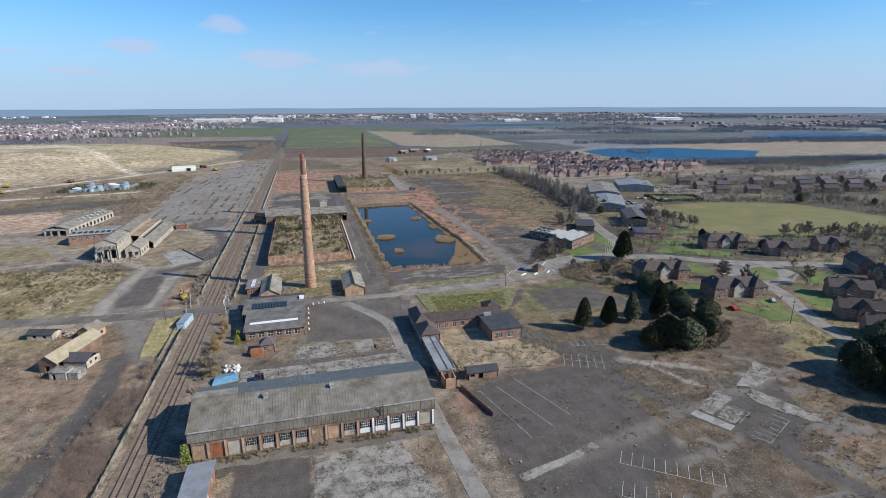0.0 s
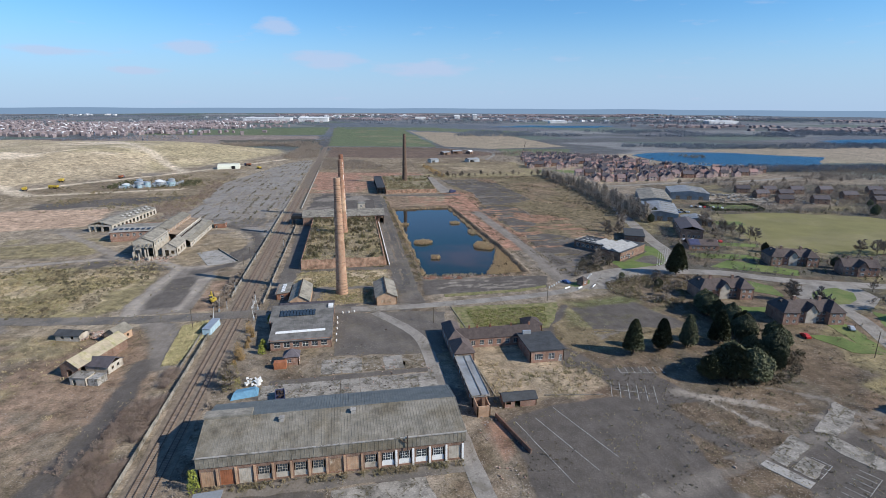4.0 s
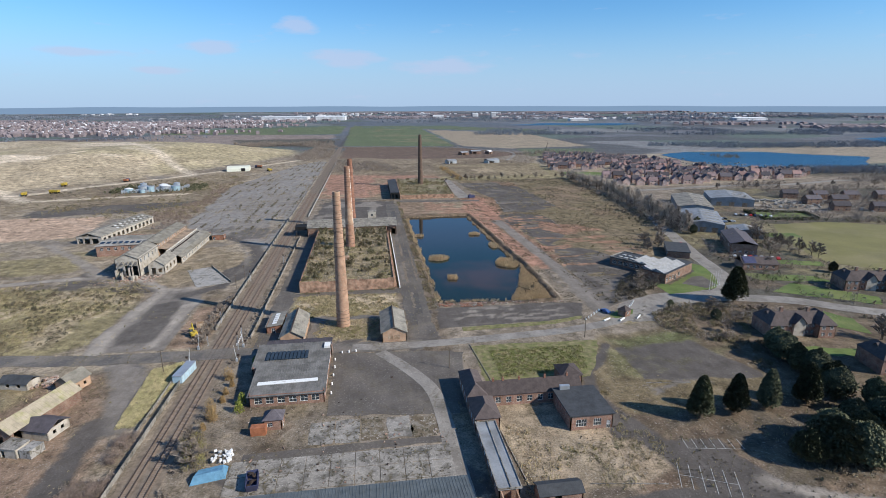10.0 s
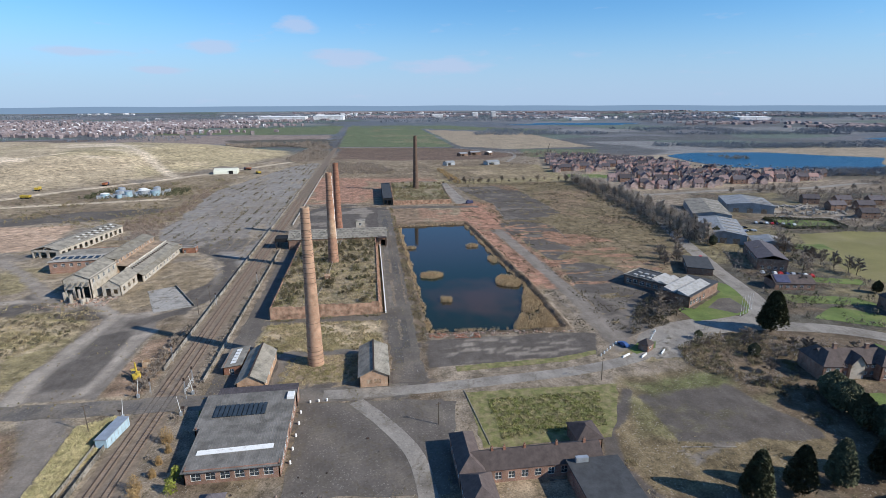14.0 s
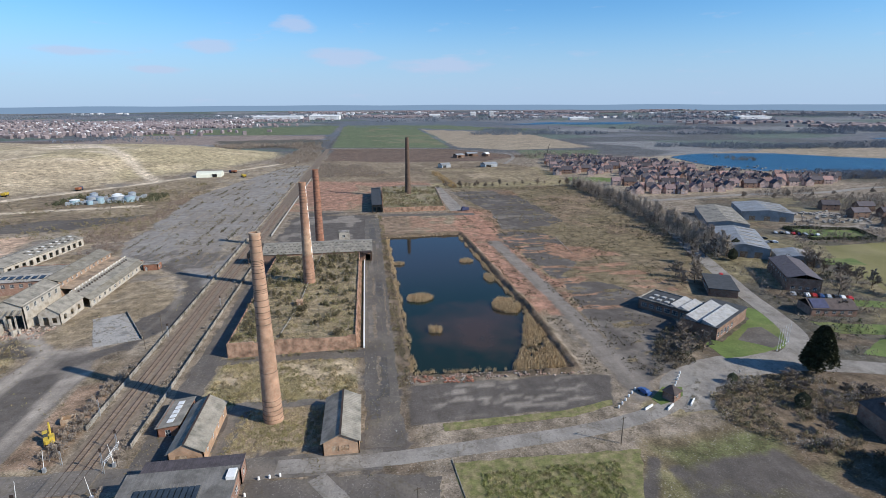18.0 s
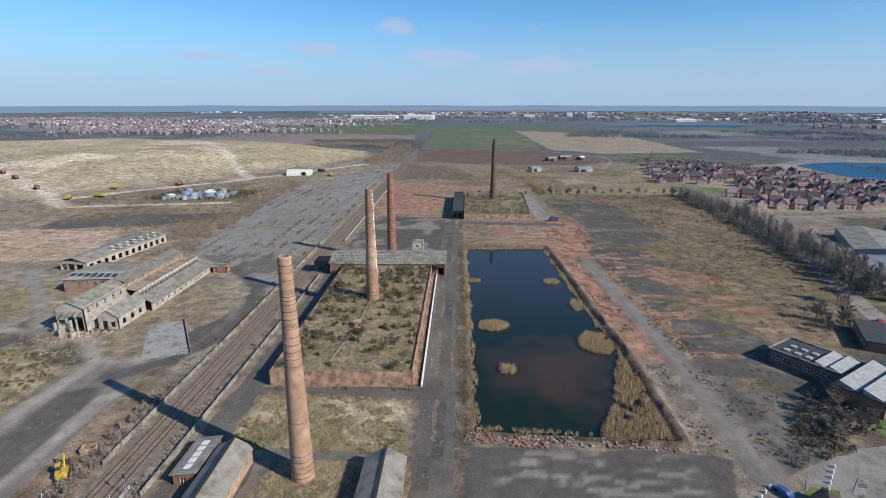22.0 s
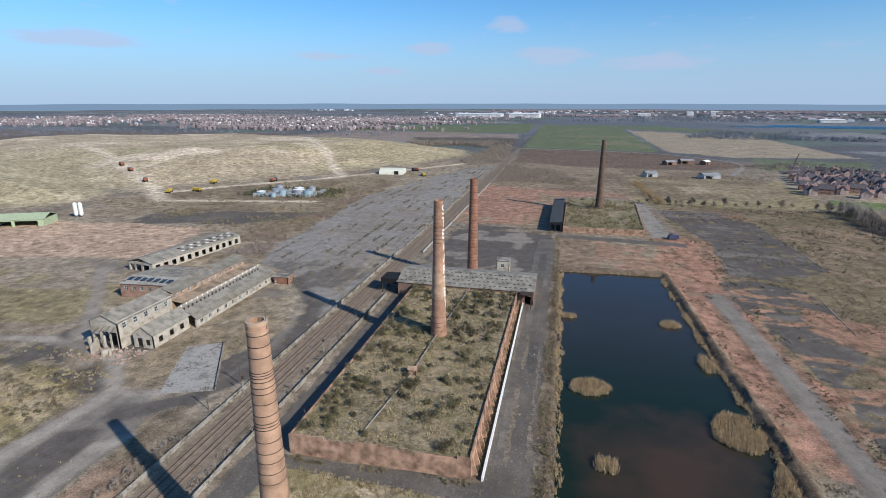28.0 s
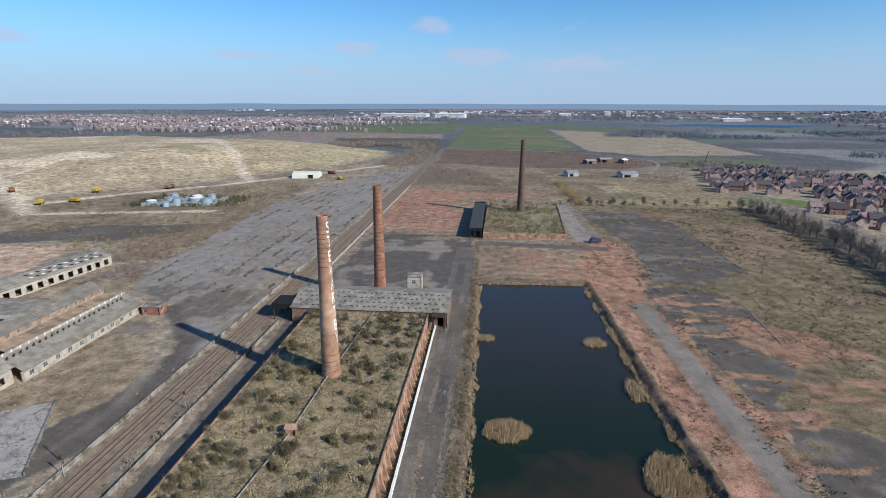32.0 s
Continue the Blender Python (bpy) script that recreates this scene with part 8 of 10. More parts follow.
def house_proto(name, w, d, eave, ridge, brick, tile, label, cross=True, nw=4, category="house", group="", panes=True):
    T = thing(name, label, category, 0, 0, 0, 0, group)
    up = eave > 4.2
    for a, b, ln in (((-w / 2, -d / 2), (w / 2, -d / 2), w), ((w / 2, d / 2), (-w / 2, d / 2), w)):
        low = row(ln, nw, 1.1, 0.9, 2.15, 0.6)
        Geo().wall(a, b, 0, 2.7, 0.3, low).wall(a, b, 2.7, eave, 0.3, [(s0, s1, 3.4, 4.65) for s0, s1, _, _ in low] if up else []).ob("wall", brick, T)
        va, vb = Vector((*a, 0)), Vector((*b, 0))
        dd = (vb - va).normalized()
        nn = Vector((-dd.y, dd.x, 0))
        fm, pm = window_meshes(1.1, 1.25, (2, 1))
        for s0, s1, za, zb in low:
            for z in (0.9, 3.4)[: 2 if up else 1]:
                c = va + dd * (s0 + s1) / 2 + nn * 0.1
                o = part("window", fm if panes else pm, T, "", (c.x, c.y, z), math.degrees(math.atan2(dd.y, dd.x)))
                if panes:
                    part("pane", pm, o)
    for x in (-w / 2, w / 2 - 0.3):
        g = Geo().box(x, -d / 2 + 0.3, 0, x + 0.3, d / 2 - 0.3, eave)
        g.add([(x, -d / 2, eave), (x, d / 2, eave), (x, 0, ridge - 0.1), (x + 0.3, -d / 2, eave), (x + 0.3, d / 2, eave), (x + 0.3, 0, ridge - 0.1)], [(0, 2, 1), (3, 4, 5), (0, 1, 4, 3), (1, 2, 5, 4), (2, 0, 3, 5)])
        g.ob("gable_wall", brick, T)
    Geo().gable(-w / 2, -d / 2, w / 2, d / 2, eave, ridge, "x", 0.2, 0.4).ob("roof", tile, T)
    if cross:
        gw = 4.4
        g = Geo().box(-gw / 2, -d / 2 - 1.2, 0, gw / 2, -d / 2 + 0.2, eave)
        zr = eave + (ridge - eave) * 0.85
        g.add([(-gw / 2, -d / 2 - 1.2, eave), (gw / 2, -d / 2 - 1.2, eave), (0, -d / 2 - 1.2, zr), (-gw / 2, 0, eave), (gw / 2, 0, eave), (0, 0, zr)], [(0, 1, 2), (5, 4, 3), (1, 4, 5, 2), (2, 5, 3, 0)])
        g.ob("front_gable", brick, T)
        Geo().gable(-gw / 2, -d / 2 - 1.4, gw / 2, 0, eave, zr + 0.15, "y", 0.16, 0.3).ob("gable_roof", tile, T)
        fm, pm = window_meshes(1.8, 1.25, (3, 1))
        for z in (0.9, 3.4)[: 2 if up else 1]:
            o = part("window", fm, T, "", (0, -d / 2 - 1.22, z))
            if panes:
                part("pane", pm, o)
    for x in (-w * 0.3, w * 0.34)[: 1 if w < 9 else 2]:
        Geo().box(x - 0.4, -0.35, ridge - 0.7, x + 0.4, 0.35, ridge + 0.9).box(x - 0.48, -0.43, ridge + 0.9, x + 0.48, 0.43, ridge + 1.05).ob("chimney", brick, T)
    return T


BIG = house_proto("house", 17, 8.5, 5.4, 8.6, M_BRICK, M_TILE, "brick semi-detached house with brown tiled roof and front gable", True, 6, "house", "works village houses")
BIG.matrix_basis = pose(268, -14, 0, 0, 0, -20)
for x, y, r in [(282, -50, 60), (239, -78, -35), (219, -99, -35), (273, -70, 60), (212, -116, -40), (250, -128, -40), (285, -92, 150), (310, -60, -20), (330, -90, 150), (350, -30, 30), (304, -14, -15)]:
    copy_thing(BIG, pose(x, y, 0, 0, 0, r))


def villa():
    """A long house with a wing at each end and a small gable between."""
    T = thing("house", "long red brick house with dark tiled roofs and end wings", "house", 0, 0, 0, 0, "works village villas")
    ln, wd, ev, rg = 25.0, 7.6, 5.3, 8.7
    Geo().wall((-ln / 2, -wd / 2), (ln / 2, -wd / 2), 0, ev, 0.3, row(ln, 8, 1.2, 0.9, 2.2, 3.6)).ob("wall", M_BRICK, T)
    Geo().wall((ln / 2, wd / 2), (-ln / 2, wd / 2), 0, ev, 0.3, row(ln, 8, 1.2, 0.9, 2.2, 3.6)).ob("wall", M_BRICK, T)
    Geo().gable(-ln / 2 + 2, -wd / 2, ln / 2 - 2, wd / 2, ev, rg, "x", 0.2, 0.4).ob("roof", M_TILE, T)
    fm, pm = window_meshes(1.2, 1.3, (2, 2))
    for s0, s1, za, zb in row(ln, 8, 1.2, 0.9, 2.2, 3.6):
        for yy, rz in ((-wd / 2 + 0.1, 0), (wd / 2 - 0.1, 180)):
            x = (-ln / 2 + (s0 + s1) / 2) * (1 if rz == 0 else -1)
            part("pane", pm, part("window", fm, T, "", (x, yy, 0.9), rz))
            part("pane", pm, part("window", fm, T, "", (x, yy - (0.14 if rz == 0 else -0.14), 3.5), rz))
    for sx in (-1, 1):
        x0, x1 = sorted((sx * ln / 2, sx * (ln / 2 - 6.4)))
        walls4(T, x0, -wd / 2 - 2.6, x1, wd / 2 + 1.6, 0, ev, M_BRICK, front=row(6.4, 2, 1.3, 0.9, 2.3, 0.5), fill=None)
        Geo().hip(x0, -wd / 2 - 2.6, x1, wd / 2 + 1.6, ev, rg + 0.25, 0.4).ob("wing_roof", M_TILE, T)
        for k in (-1, 1):
            for z in (0.9, 3.5):
                part("pane", pm, part("window", fm, T, "", ((x0 + x1) / 2 + 1.45 * k, -wd / 2 - 2.62 + (0.14 if z < 1 else 0), z)))
    Geo().box(-2.2, -wd / 2 - 0.9, 0, 2.2, -wd / 2 + 0.2, ev).add([(-2.2, -wd / 2 - 0.9, ev), (2.2, -wd / 2 - 0.9, ev), (0, -wd / 2 - 0.9, ev + 2.6), (-2.2, 0, ev), (2.2, 0, ev), (0, 0, ev + 2.6)], [(0, 1, 2), (5, 4, 3), (1, 4, 5, 2), (2, 5, 3, 0)]).ob("front_gable", M_RENDER, T, "pale rendered front gable")
    Geo().gable(-2.2, -wd / 2 - 1.1, 2.2, 0, ev, ev + 2.75, "y", 0.16, 0.3).ob("gable_roof", M_TILE, T)
    for x in (-5.2, 5.2):
        Geo().box(x - 0.55, -0.4, rg - 0.8, x + 0.55, 0.4, rg + 1.3).box(x - 0.65, -0.5, rg + 1.3, x + 0.65, 0.5, rg + 1.5).ob("chimney", M_BRICK, T)
    return T


VILLA = villa()
VILLA.matrix_basis = pose(174, -31, 0, 0, 0, -8)
copy_thing(VILLA, pose(190, -62, 0, 0, 0, -10))
copy_thing(VILLA, pose(248, 9, 0, 0, 0, -16))
ES = [house_proto("house", 9.5, 7.6, 5.2, 8.8, M_BRICKP, M_TILED, "new pink brick house with dark slate roof", True, 2, "house", "estate houses", False),
      house_proto("house", 9.0, 7.8, 5.2, 8.6, M_BRICKP, M_TILER, "new pink brick house with red tiled roof", True, 2, "house", "estate houses", False),
      house_proto("house", 12.5, 7.6, 5.2, 9.0, M_BRICK, M_TILED, "new red brick house pair with slate roof", False, 2, "house", "estate houses", False),
      house_proto("house", 8.6, 7.4, 5.2, 8.9, M_BRICKP, M_TILEP, "new pale brick house with purple-brown roof", False, 2, "house", "estate houses", False)]
_r = random.Random(8)
ESTATE = [(266, 345), (272, 322), (302, 318), (400, 330), (520, 352), (560, 392), (470, 440), (445, 560), (330, 668), (264, 640), (248, 490), (262, 462), (305, 464), (330, 436), (290, 398)]
spots = []
for i in range(-2, 36):
    for j in range(-2, 30):
        x, y = 240 + 12.8 * i + 4.0 * j + _r.uniform(-2, 2), 300 + 15.5 * j - 3.4 * i + _r.uniform(-2, 2)
        if j % 3 == 2 and _r.random() < 0.7:
            continue
        if inside(np.array([x]), np.array([y]), ESTATE)[0] > 2 and _r.random() < 0.9 and len(spots) < 228:
            spots.append((x, y, _r.choice([-14, -14, 166, 166, 76, -104]) + _r.uniform(-4, 4)))
for n, (x, y, r) in enumerate(spots):
    e = ES[n % 4 if _r.random() < 0.6 else 0]
    if n < 4:
        e = ES[n]
        e.matrix_basis = pose(x, y, 0, 0, 0, r)
    else:
        copy_thing(e, pose(x, y, 0, 0, 0, r))
OLD = house_proto("house", 13, 7.4, 5.0, 8.0, M_BRICKB, M_TILED, "older brown brick house pair with dark tiled roof", False, 2, "house", "older village houses", False)
first = True
for x, y, r in [(400 + 27 * i + _r.uniform(-4, 4), 176 + 30 * j - 5 * i + _r.uniform(-4, 4), -12 + 180 * (j % 2) + _r.uniform(-8, 8)) for j in range(3) for i in range(11)]:
    if _r.random() < 0.12:
        continue
    if first:
        OLD.matrix_basis = pose(x, y, 0, 0, 0, r)
        first = False
    else:
        copy_thing(OLD, pose(x, y, 0, 0, 0, r))
sheet("road_estate", strip(bend([(252, 300), (300, 300), (380, 312), (470, 312), (560, 330), (660, 300)]), 8), M_ROAD, 0.05, 0.3, "pale road before the new housing", "road", 70)
sheet("road_estate_inner", strip(bend([(290, 400), (350, 395), (430, 400), (520, 385)]), 9), M_PALE, 0.05, 0.3, "pale concrete street of the new estate", "road", 71)

# ---- industrial estate ----


def big_shed(x, y, w, d, h, rz, roofm, label):
    T = thing("industrial_shed", label, "warehouse", x, y, 0, rz, "industrial estate")
    walls4(T, -w / 2, -d / 2, w / 2, d / 2, 0, h, M_GREYP, front=row(w, 3, 4, 0, 3.6, 2), right=row(d, 5, 3.5, 0, 3.4, 3), fill="board")
    corrugated(T, [(w / 2 + 0.4, -d / 2 - 0.4, h), (w / 2 + 0.4, d / 2 + 0.4, h), (0, d / 2 + 0.4, h + 2), (0, -d / 2 - 0.4, h + 2)], int(d / 2), roofm)
    corrugated(T, [(-w / 2 - 0.4, d / 2 + 0.4, h), (-w / 2 - 0.4, -d / 2 - 0.4, h), (0, -d / 2 - 0.4, h + 2), (0, d / 2 + 0.4, h + 2)], int(d / 2), roofm)
    gable_end(T, -w / 2, w / 2, -d / 2, h, h + 1.8, M_GREYP)
    gable_end(T, -w / 2, w / 2, d / 2 - 0.3, h, h + 1.8, M_GREYP)
    for k in range(5):
        part("rooflight", Geo().slab([(w / 2 - 2, -1.2, h + 0.55), (w / 2 - 2, 1.2, h + 0.55), (1.5, 1.2, h + 1.85), (1.5, -1.2, h + 1.85)], 0.1).mesh("rooflight", M_PALE), T, "pale rooflight", (0, -d / 2 + d * (k + 0.5) / 5, 0.12))


big_shed(252, 146, 26, 50, 6, -29, M_GREYP, "long grey industrial shed with shallow roof")
big_shed(284, 208, 26, 62, 6, -26, M_ASB, "long pale grey industrial shed")
big_shed(330, 224, 34, 40, 6.5, -26, M_GREYP, "square grey industrial shed with loading doors")
big_shed(262, 112, 20, 18, 4, -29, M_GREYP, "low flat industrial annex")
OB = thing("office_block", "two-storey brick office block with slate roof", "office", 236, 84, 0, -26)
walls4(OB, -7, -17, 7, 17, 0, 6.4, M_BRICKB, front=row(14, 4, 1.6, 1, 2.6) , left=row(34, 8, 1.8, 3.8, 5.4), right=row(34, 8, 1.8, 1, 2.6))
Geo().gable(-7, -17, 7, 17, 6.4, 8.4, "y").ob("roof", M_TILED, OB)
LB = thing("low_block", "low dark flat-roofed block by the road", "building", 192, 78, 0, -26)
walls4(LB, -6, -11, 6, 11, 0, 3.6, M_BRICKB, left=row(22, 6, 1.8, 1, 2.6))
Geo().box(-6.4, -11.4, 3.6, 6.4, 11.4, 4.0).ob("roof", M_SLATE, LB)
BAY = thing("solar_house", "brick house with blue solar panels on its roof", "house", 219, 46, 0, -12)
walls4(BAY, -9, -5, 9, 5, 0, 3.4, M_BRICK, front=row(18, 5, 1.6, 1, 2.4))
Geo().gable(-9, -5, 9, 5, 3.4, 6.2, "x").ob("roof", M_TILE, BAY)
Geo().slab([(-8.5, -5.0, 3.75), (-2, -5.0, 3.75), (-2, -0.6, 6.2), (-8.5, -0.6, 6.2)], 0.1).ob("solar_panel", M_BLUEC, BAY, "dark blue solar panels")

# parked cars


def car_proto(material, label):
    T = thing("car", label, "car", 0, 0, 0, 0, "parked cars")
    g = Geo()
    sec = [(-2.15, 0.35, 0.75), (-2.1, 0.3, 0.95), (-1.5, 0.3, 1.0), (-0.9, 0.3, 1.42), (0.7, 0.3, 1.45), (1.3, 0.3, 1.02), (2.1, 0.3, 0.9), (2.2, 0.35, 0.7)]
    n = len(sec)
    p = []
    for s, wf in ((-0.86, 1), (0.86, 1)):
        p += [(s * (0.82 if zt > 1.2 else 1), x, zt) for x, zb, zt in sec] + [(s, x, 0.28) for x, zb, zt in sec]
    f = []
    for i in range(n - 1):
        f += [(i, i + 1, n + i + 1, n + i), (2 * n + i + 1, 2 * n + i, 3 * n + i, 3 * n + i + 1), (i + 1, i, 2 * n + i, 2 * n + i + 1)]
    f += [(0, n, 3 * n, 2 * n), (n - 1, 2 * n + n - 1, 3 * n + n - 1, 2 * n - 1)]
    g.add(p, f)
    g.ob("body", material, T)
    Geo().box(-0.72, -0.8, 1.06, 0.72, 0.62, 1.38).ob("glazing", M_GLASS, T)
    wm = Geo()
    a = [2 * math.pi * i / 14 for i in range(14)]
    wm.add([(-0.1, 0.32 * math.cos(t), 0.32 + 0.32 * math.sin(t)) for t in a] + [(0.1, 0.32 * math.cos(t), 0.32 + 0.32 * math.sin(t)) for t in a], [tuple(range(14)), tuple(range(27, 13, -1))] + [(i, i + 14, (i + 1) % 14 + 14, (i + 1) % 14) for i in range(14)])
    me = wm.mesh("wheel", M_BLACK)
    for x, y in ((-0.8, -1.35), (0.8, -1.35), (-0.8, 1.35), (0.8, 1.35)):
        part("wheel", me, T, "", (x, y, 0))
    return T


CARS = [car_proto(mat("car_silver", (0.5, 0.52, 0.54), 0.35, 0.3, 0.05, bump=0), "silver parked hatchback car"), car_proto(mat("car_black", (0.02, 0.02, 0.022), 0.3, 0, 0.05, bump=0), "black parked hatchback car"),
        car_proto(mat("car_white", (0.75, 0.75, 0.74), 0.35, 0, 0.05, bump=0), "white parked hatchback car"), car_proto(mat("car_red", (0.4, 0.03, 0.03), 0.35, 0, 0.05, bump=0), "red parked hatchback car"), car_proto(mat("car_blue", (0.05, 0.1, 0.25), 0.35, 0, 0.05, bump=0), "blue parked hatchback car")]
cspots = [(200, -75, -30), (217, -101, 60), (222, -103, 58), (206, 96, -30), (196, 88, 60)] + [(221 + 2.6 * i, 66 - 1.1 * i, -26) for i in range(9)] + [(272 + 3 * (i % 4), 150 + 9 * (i // 4) + _r.uniform(-1, 1), 60) for i in range(16)] + [(300 + 3.2 * i, 172 - 1.5 * i, -28) for i in range(8)] + [(176, -78, -10), (110.5, -2.5, 20)]
for n, (x, y, r) in enumerate(cspots):
    c = CARS[n % 5]
    if n < 5:
        c.matrix_basis = pose(x, y, 0.08, 0, 0, r)
    else:
        copy_thing(c, pose(x, y, 0.08, 0, 0, r))
# fields and lawns on the town side
sheet("lawn", [(294, 122), (306, 138), (350, 140), (415, 112), (432, 75), (437, 46), (392, 12), (362, 22), (310, 14), (286, 24), (266, 50), (274, 82)], mat("sports_turf", (0.175, 0.158, 0.058), var=0.15, scale=0.05, fine=1.2, tint=(0.2, 0.175, 0.08), tfac=0.4, tscale=0.03), 0.05, 1.5, "wide yellow-green sports field", "field", 72, 8)
sheet("lawn", [(316, 184), (360, 171), (352, 148), (310, 152)], M_LAWN, 0.06, 0.3, "dark green bowling green", "lawn", 73)
hd = Geo()
for a, b in (((316, 184), (360, 171)), ((360, 171), (352, 148)), ((352, 148), (310, 152)), ((310, 152), (316, 184))):
    va, vb = Vector(a), Vector(b)
    nn = int((vb - va).length * 3)
    for i in range(nn):
        p = va.lerp(vb, i / nn)
        bush(hd, p.x, p.y, 0, 0.9, 1.9, 22, 0.4, _r)
tagged(hd.ob("clipped_hedge", M_CON), "dark clipped hedge round the bowling green", "hedge")
for n, poly in enumerate([[(200, 10), (236, -12), (243, -3), (218, 20)], [(227, -60), (234, -73), (223, -88), (211, -88), (217, -74)], [(204, -62), (201, -78), (194, -96), (190, -88), (195, -68)], [(256, -42), (264, -56), (246, -66), (238, -58)], [(160, -40), (176, -46), (198, -51), (196, -57), (166, -50)], [(203, -14), (209, -24), (203, -38), (194, -28)], [(204, 38), (238, 28), (240, 18), (206, 26)], [(226, 62), (262, 50), (258, 42), (224, 54)], [(268, 118), (300, 112), (296, 100), (262, 108)], [(178, -76), (190, -80), (192, -96), (182, -92)], [(286, -50), (310, -66), (304, -78), (280, -62)]]):
    sheet("lawn", poly, M_LAWN, 0.05 + 0.004 * n, 0.6, "bright green lawn among the houses", "lawn", 80 + n)
sheet("lawn", [(252, 426), (262, 452), (300, 446), (322, 418), (318, 402), (292, 412)], M_LAWN, 0.07, 0.4, "green verge of the new estate", "lawn", 90)
sheet("lawn", [(47.5, -25.6), (96, -27.5), (88, -44), (82, -53), (47, -53)], M_VERGE, 0.05, 0.4, "mown green plot behind the brick range", "lawn", 91)
sheet("lawn", [(47, -12.6), (84, -11.2), (98, -7.2), (99, -4.5), (84, -7.8), (47, -9)], M_VERGE, 0.08, 0.3, "green verge along the works road", "lawn", 92)

# ---- trees ----
for x, y in ((103, -80), (115, -78.6), (126, -78), (139, -77.6)):
    evergreen(x, y, _r.uniform(11.5, 13.5), CONE, "dark green conical cypress on waste ground", _r.uniform(0.85, 1.05), "row of cypresses")
evergreen(172.5, 0.5, 16.5, CONE, "tall dark conifer at the road junction", 1.15)
for x, y, h, w in [(125, -101, 12, 1.05), (132, -103, 11, 1.0), (118.5, -101, 9, 0.9), (137, -97, 10, 0.9), (142, -90, 9, 0.8), (148, -93, 11, 0.8), (154, -88, 11, 0.8), (130, -95, 10, 0.9), (158, -81, 9, 0.7), (144, -99, 8, 0.7)]:
    evergreen(x, y, h, BROAD, "dense dark holm oak on waste ground", w, "dark oak group")
for i in range(9):
    evergreen(155 - 0.4 * i + _r.uniform(-1.5, 1.5), -44 - 4.0 * i, _r.uniform(8, 10.5), BROAD, "dark evergreen hedge tree behind the houses", 0.85, "evergreen belt")
for x, y, h in [(172, -134, 12), (180, -136, 14), (190, -127, 13), (166, -142, 11), (177, -144, 14), (172, -151, 13), (164, -160, 12), (200, -122, 11)]:
    evergreen(x, y, h, BROAD, "large dark evergreen at the field edge", 0.8, "evergreens at the field edge")
for i in range(84):
    t = i / 83
    bare_tree(247 - 21 * t + _r.uniform(-5, 5) + 8 * math.sin(3.1 * t), 396 - 272 * t, _r.uniform(0.65, 1.0) * (0.75 + 0.35 * t), POPLAR, "slender silver-grey leafless poplar", "poplar windbreak")
for i in range(12):
    t = i / 11
    bare_tree(239 - 21 * t + _r.uniform(-3, 3), 390 - 262 * t, _r.uniform(0.5, 0.9), BARE, "leafless grey-brown tree in the windbreak", "poplar windbreak")
for k in range(6):
    bare_tree(112 + _r.uniform(0, 40), 398 + _r.uniform(-2, 2), _r.uniform(0.4, 0.7), BARE, "leafless grey hedgerow tree", "hedgerow")
for k in range(18):
    bare_tree(100 + 8.3 * k, 397 + 0.3 * k + _r.uniform(-1.5, 1.5), _r.uniform(0.35, 0.8), BARE if k % 3 else SHRUBT, "leafless grey hedgerow tree", "hedgerow")
for x, y, s in [(145, 20, 0.8), (139, 22, 0.7), (142, 29, 0.75), (136, 18, 0.6), (146, 34, 0.7), (190, 94, 0.9), (197, 104, 0.9), (186, 88, 0.8), (204, 118, 1.0), (178, 86, 0.7), (182, 98, 0.8)]:
    bare_tree(x, y, s, BARE, "bare rounded tree beside the works road")
THICKET = [(128, -8), (144, 2), (166, 0), (186, -16), (200, -26), (186, -26), (166, -20), (150, -40), (136, -34), (126, -20)]
for k in range(60):
    x, y = _r.uniform(124, 202), _r.uniform(-40, 4)
    if inside(np.array([x]), np.array([y]), THICKET)[0] > 0.5:
        if k % 7 == 0:
            evergreen(x, y, _r.uniform(3, 5), BROAD, "dark evergreen shrub in a thicket", 0.8, "roadside evergreens")
        else:
            bare_tree(x, y, _r.uniform(0.6, 1.15), SHRUBT, "tangled leafless thorn shrub", "thicket by the junction")
mass("thicket_scrub", "dark tangled scrub under the junction thicket", M_SCRUB, THICKET, 2000, 1.0, 1.2, 34, 0.24, patchy(9, 0.42, 60), 61)
mass("thicket_scrub", "dark ivy scrub under the evergreen belt", M_THICK, [(140, -40), (162, -36), (164, -90), (146, -108), (112, -108), (116, -94), (142, -86)], 1600, 1.1, 1.3, 36, 0.26, patchy(9, 0.46, 61), 62)
mass("thicket_scrub", "grey bare twigs over the junction thicket", M_GREYTWIG, THICKET, 700, 1.4, 3.0, 46, 0.2, patchy(12, 0.5, 160), 161)
mass("thicket_scrub", "bare scrub beside the canteen", M_THICK, [(118, 6), (136, 12), (150, 26), (152, 42), (142, 40), (128, 24)], 420, 1.3, 2.0, 50, 0.28, None, 63)
WINDBREAK = [(258, 396), (264, 300), (252, 200), (234, 120), (222, 122), (234, 210), (246, 300), (240, 396)]
mass("thicket_scrub", "brown scrub under the windbreak", M_TWIG, WINDBREAK, 1500, 1.6, 2.4, 30, 0.3, None, 64)
mass("windbreak_twigs", "fine silver-grey twigs of the crowded windbreak", M_GREYTWIG, WINDBREAK, 4200, 2.0, 9.5, 44, 0.3, None, 69)
ROADS = [GATE_ROAD, VILLAGE_ROAD, bend([(166, 8), (182, 18), (192, 36), (200, 70), (212, 112), (226, 160), (240, 200)]), [(222, -40), (232, -42), (240, -40), (214, -52)]]


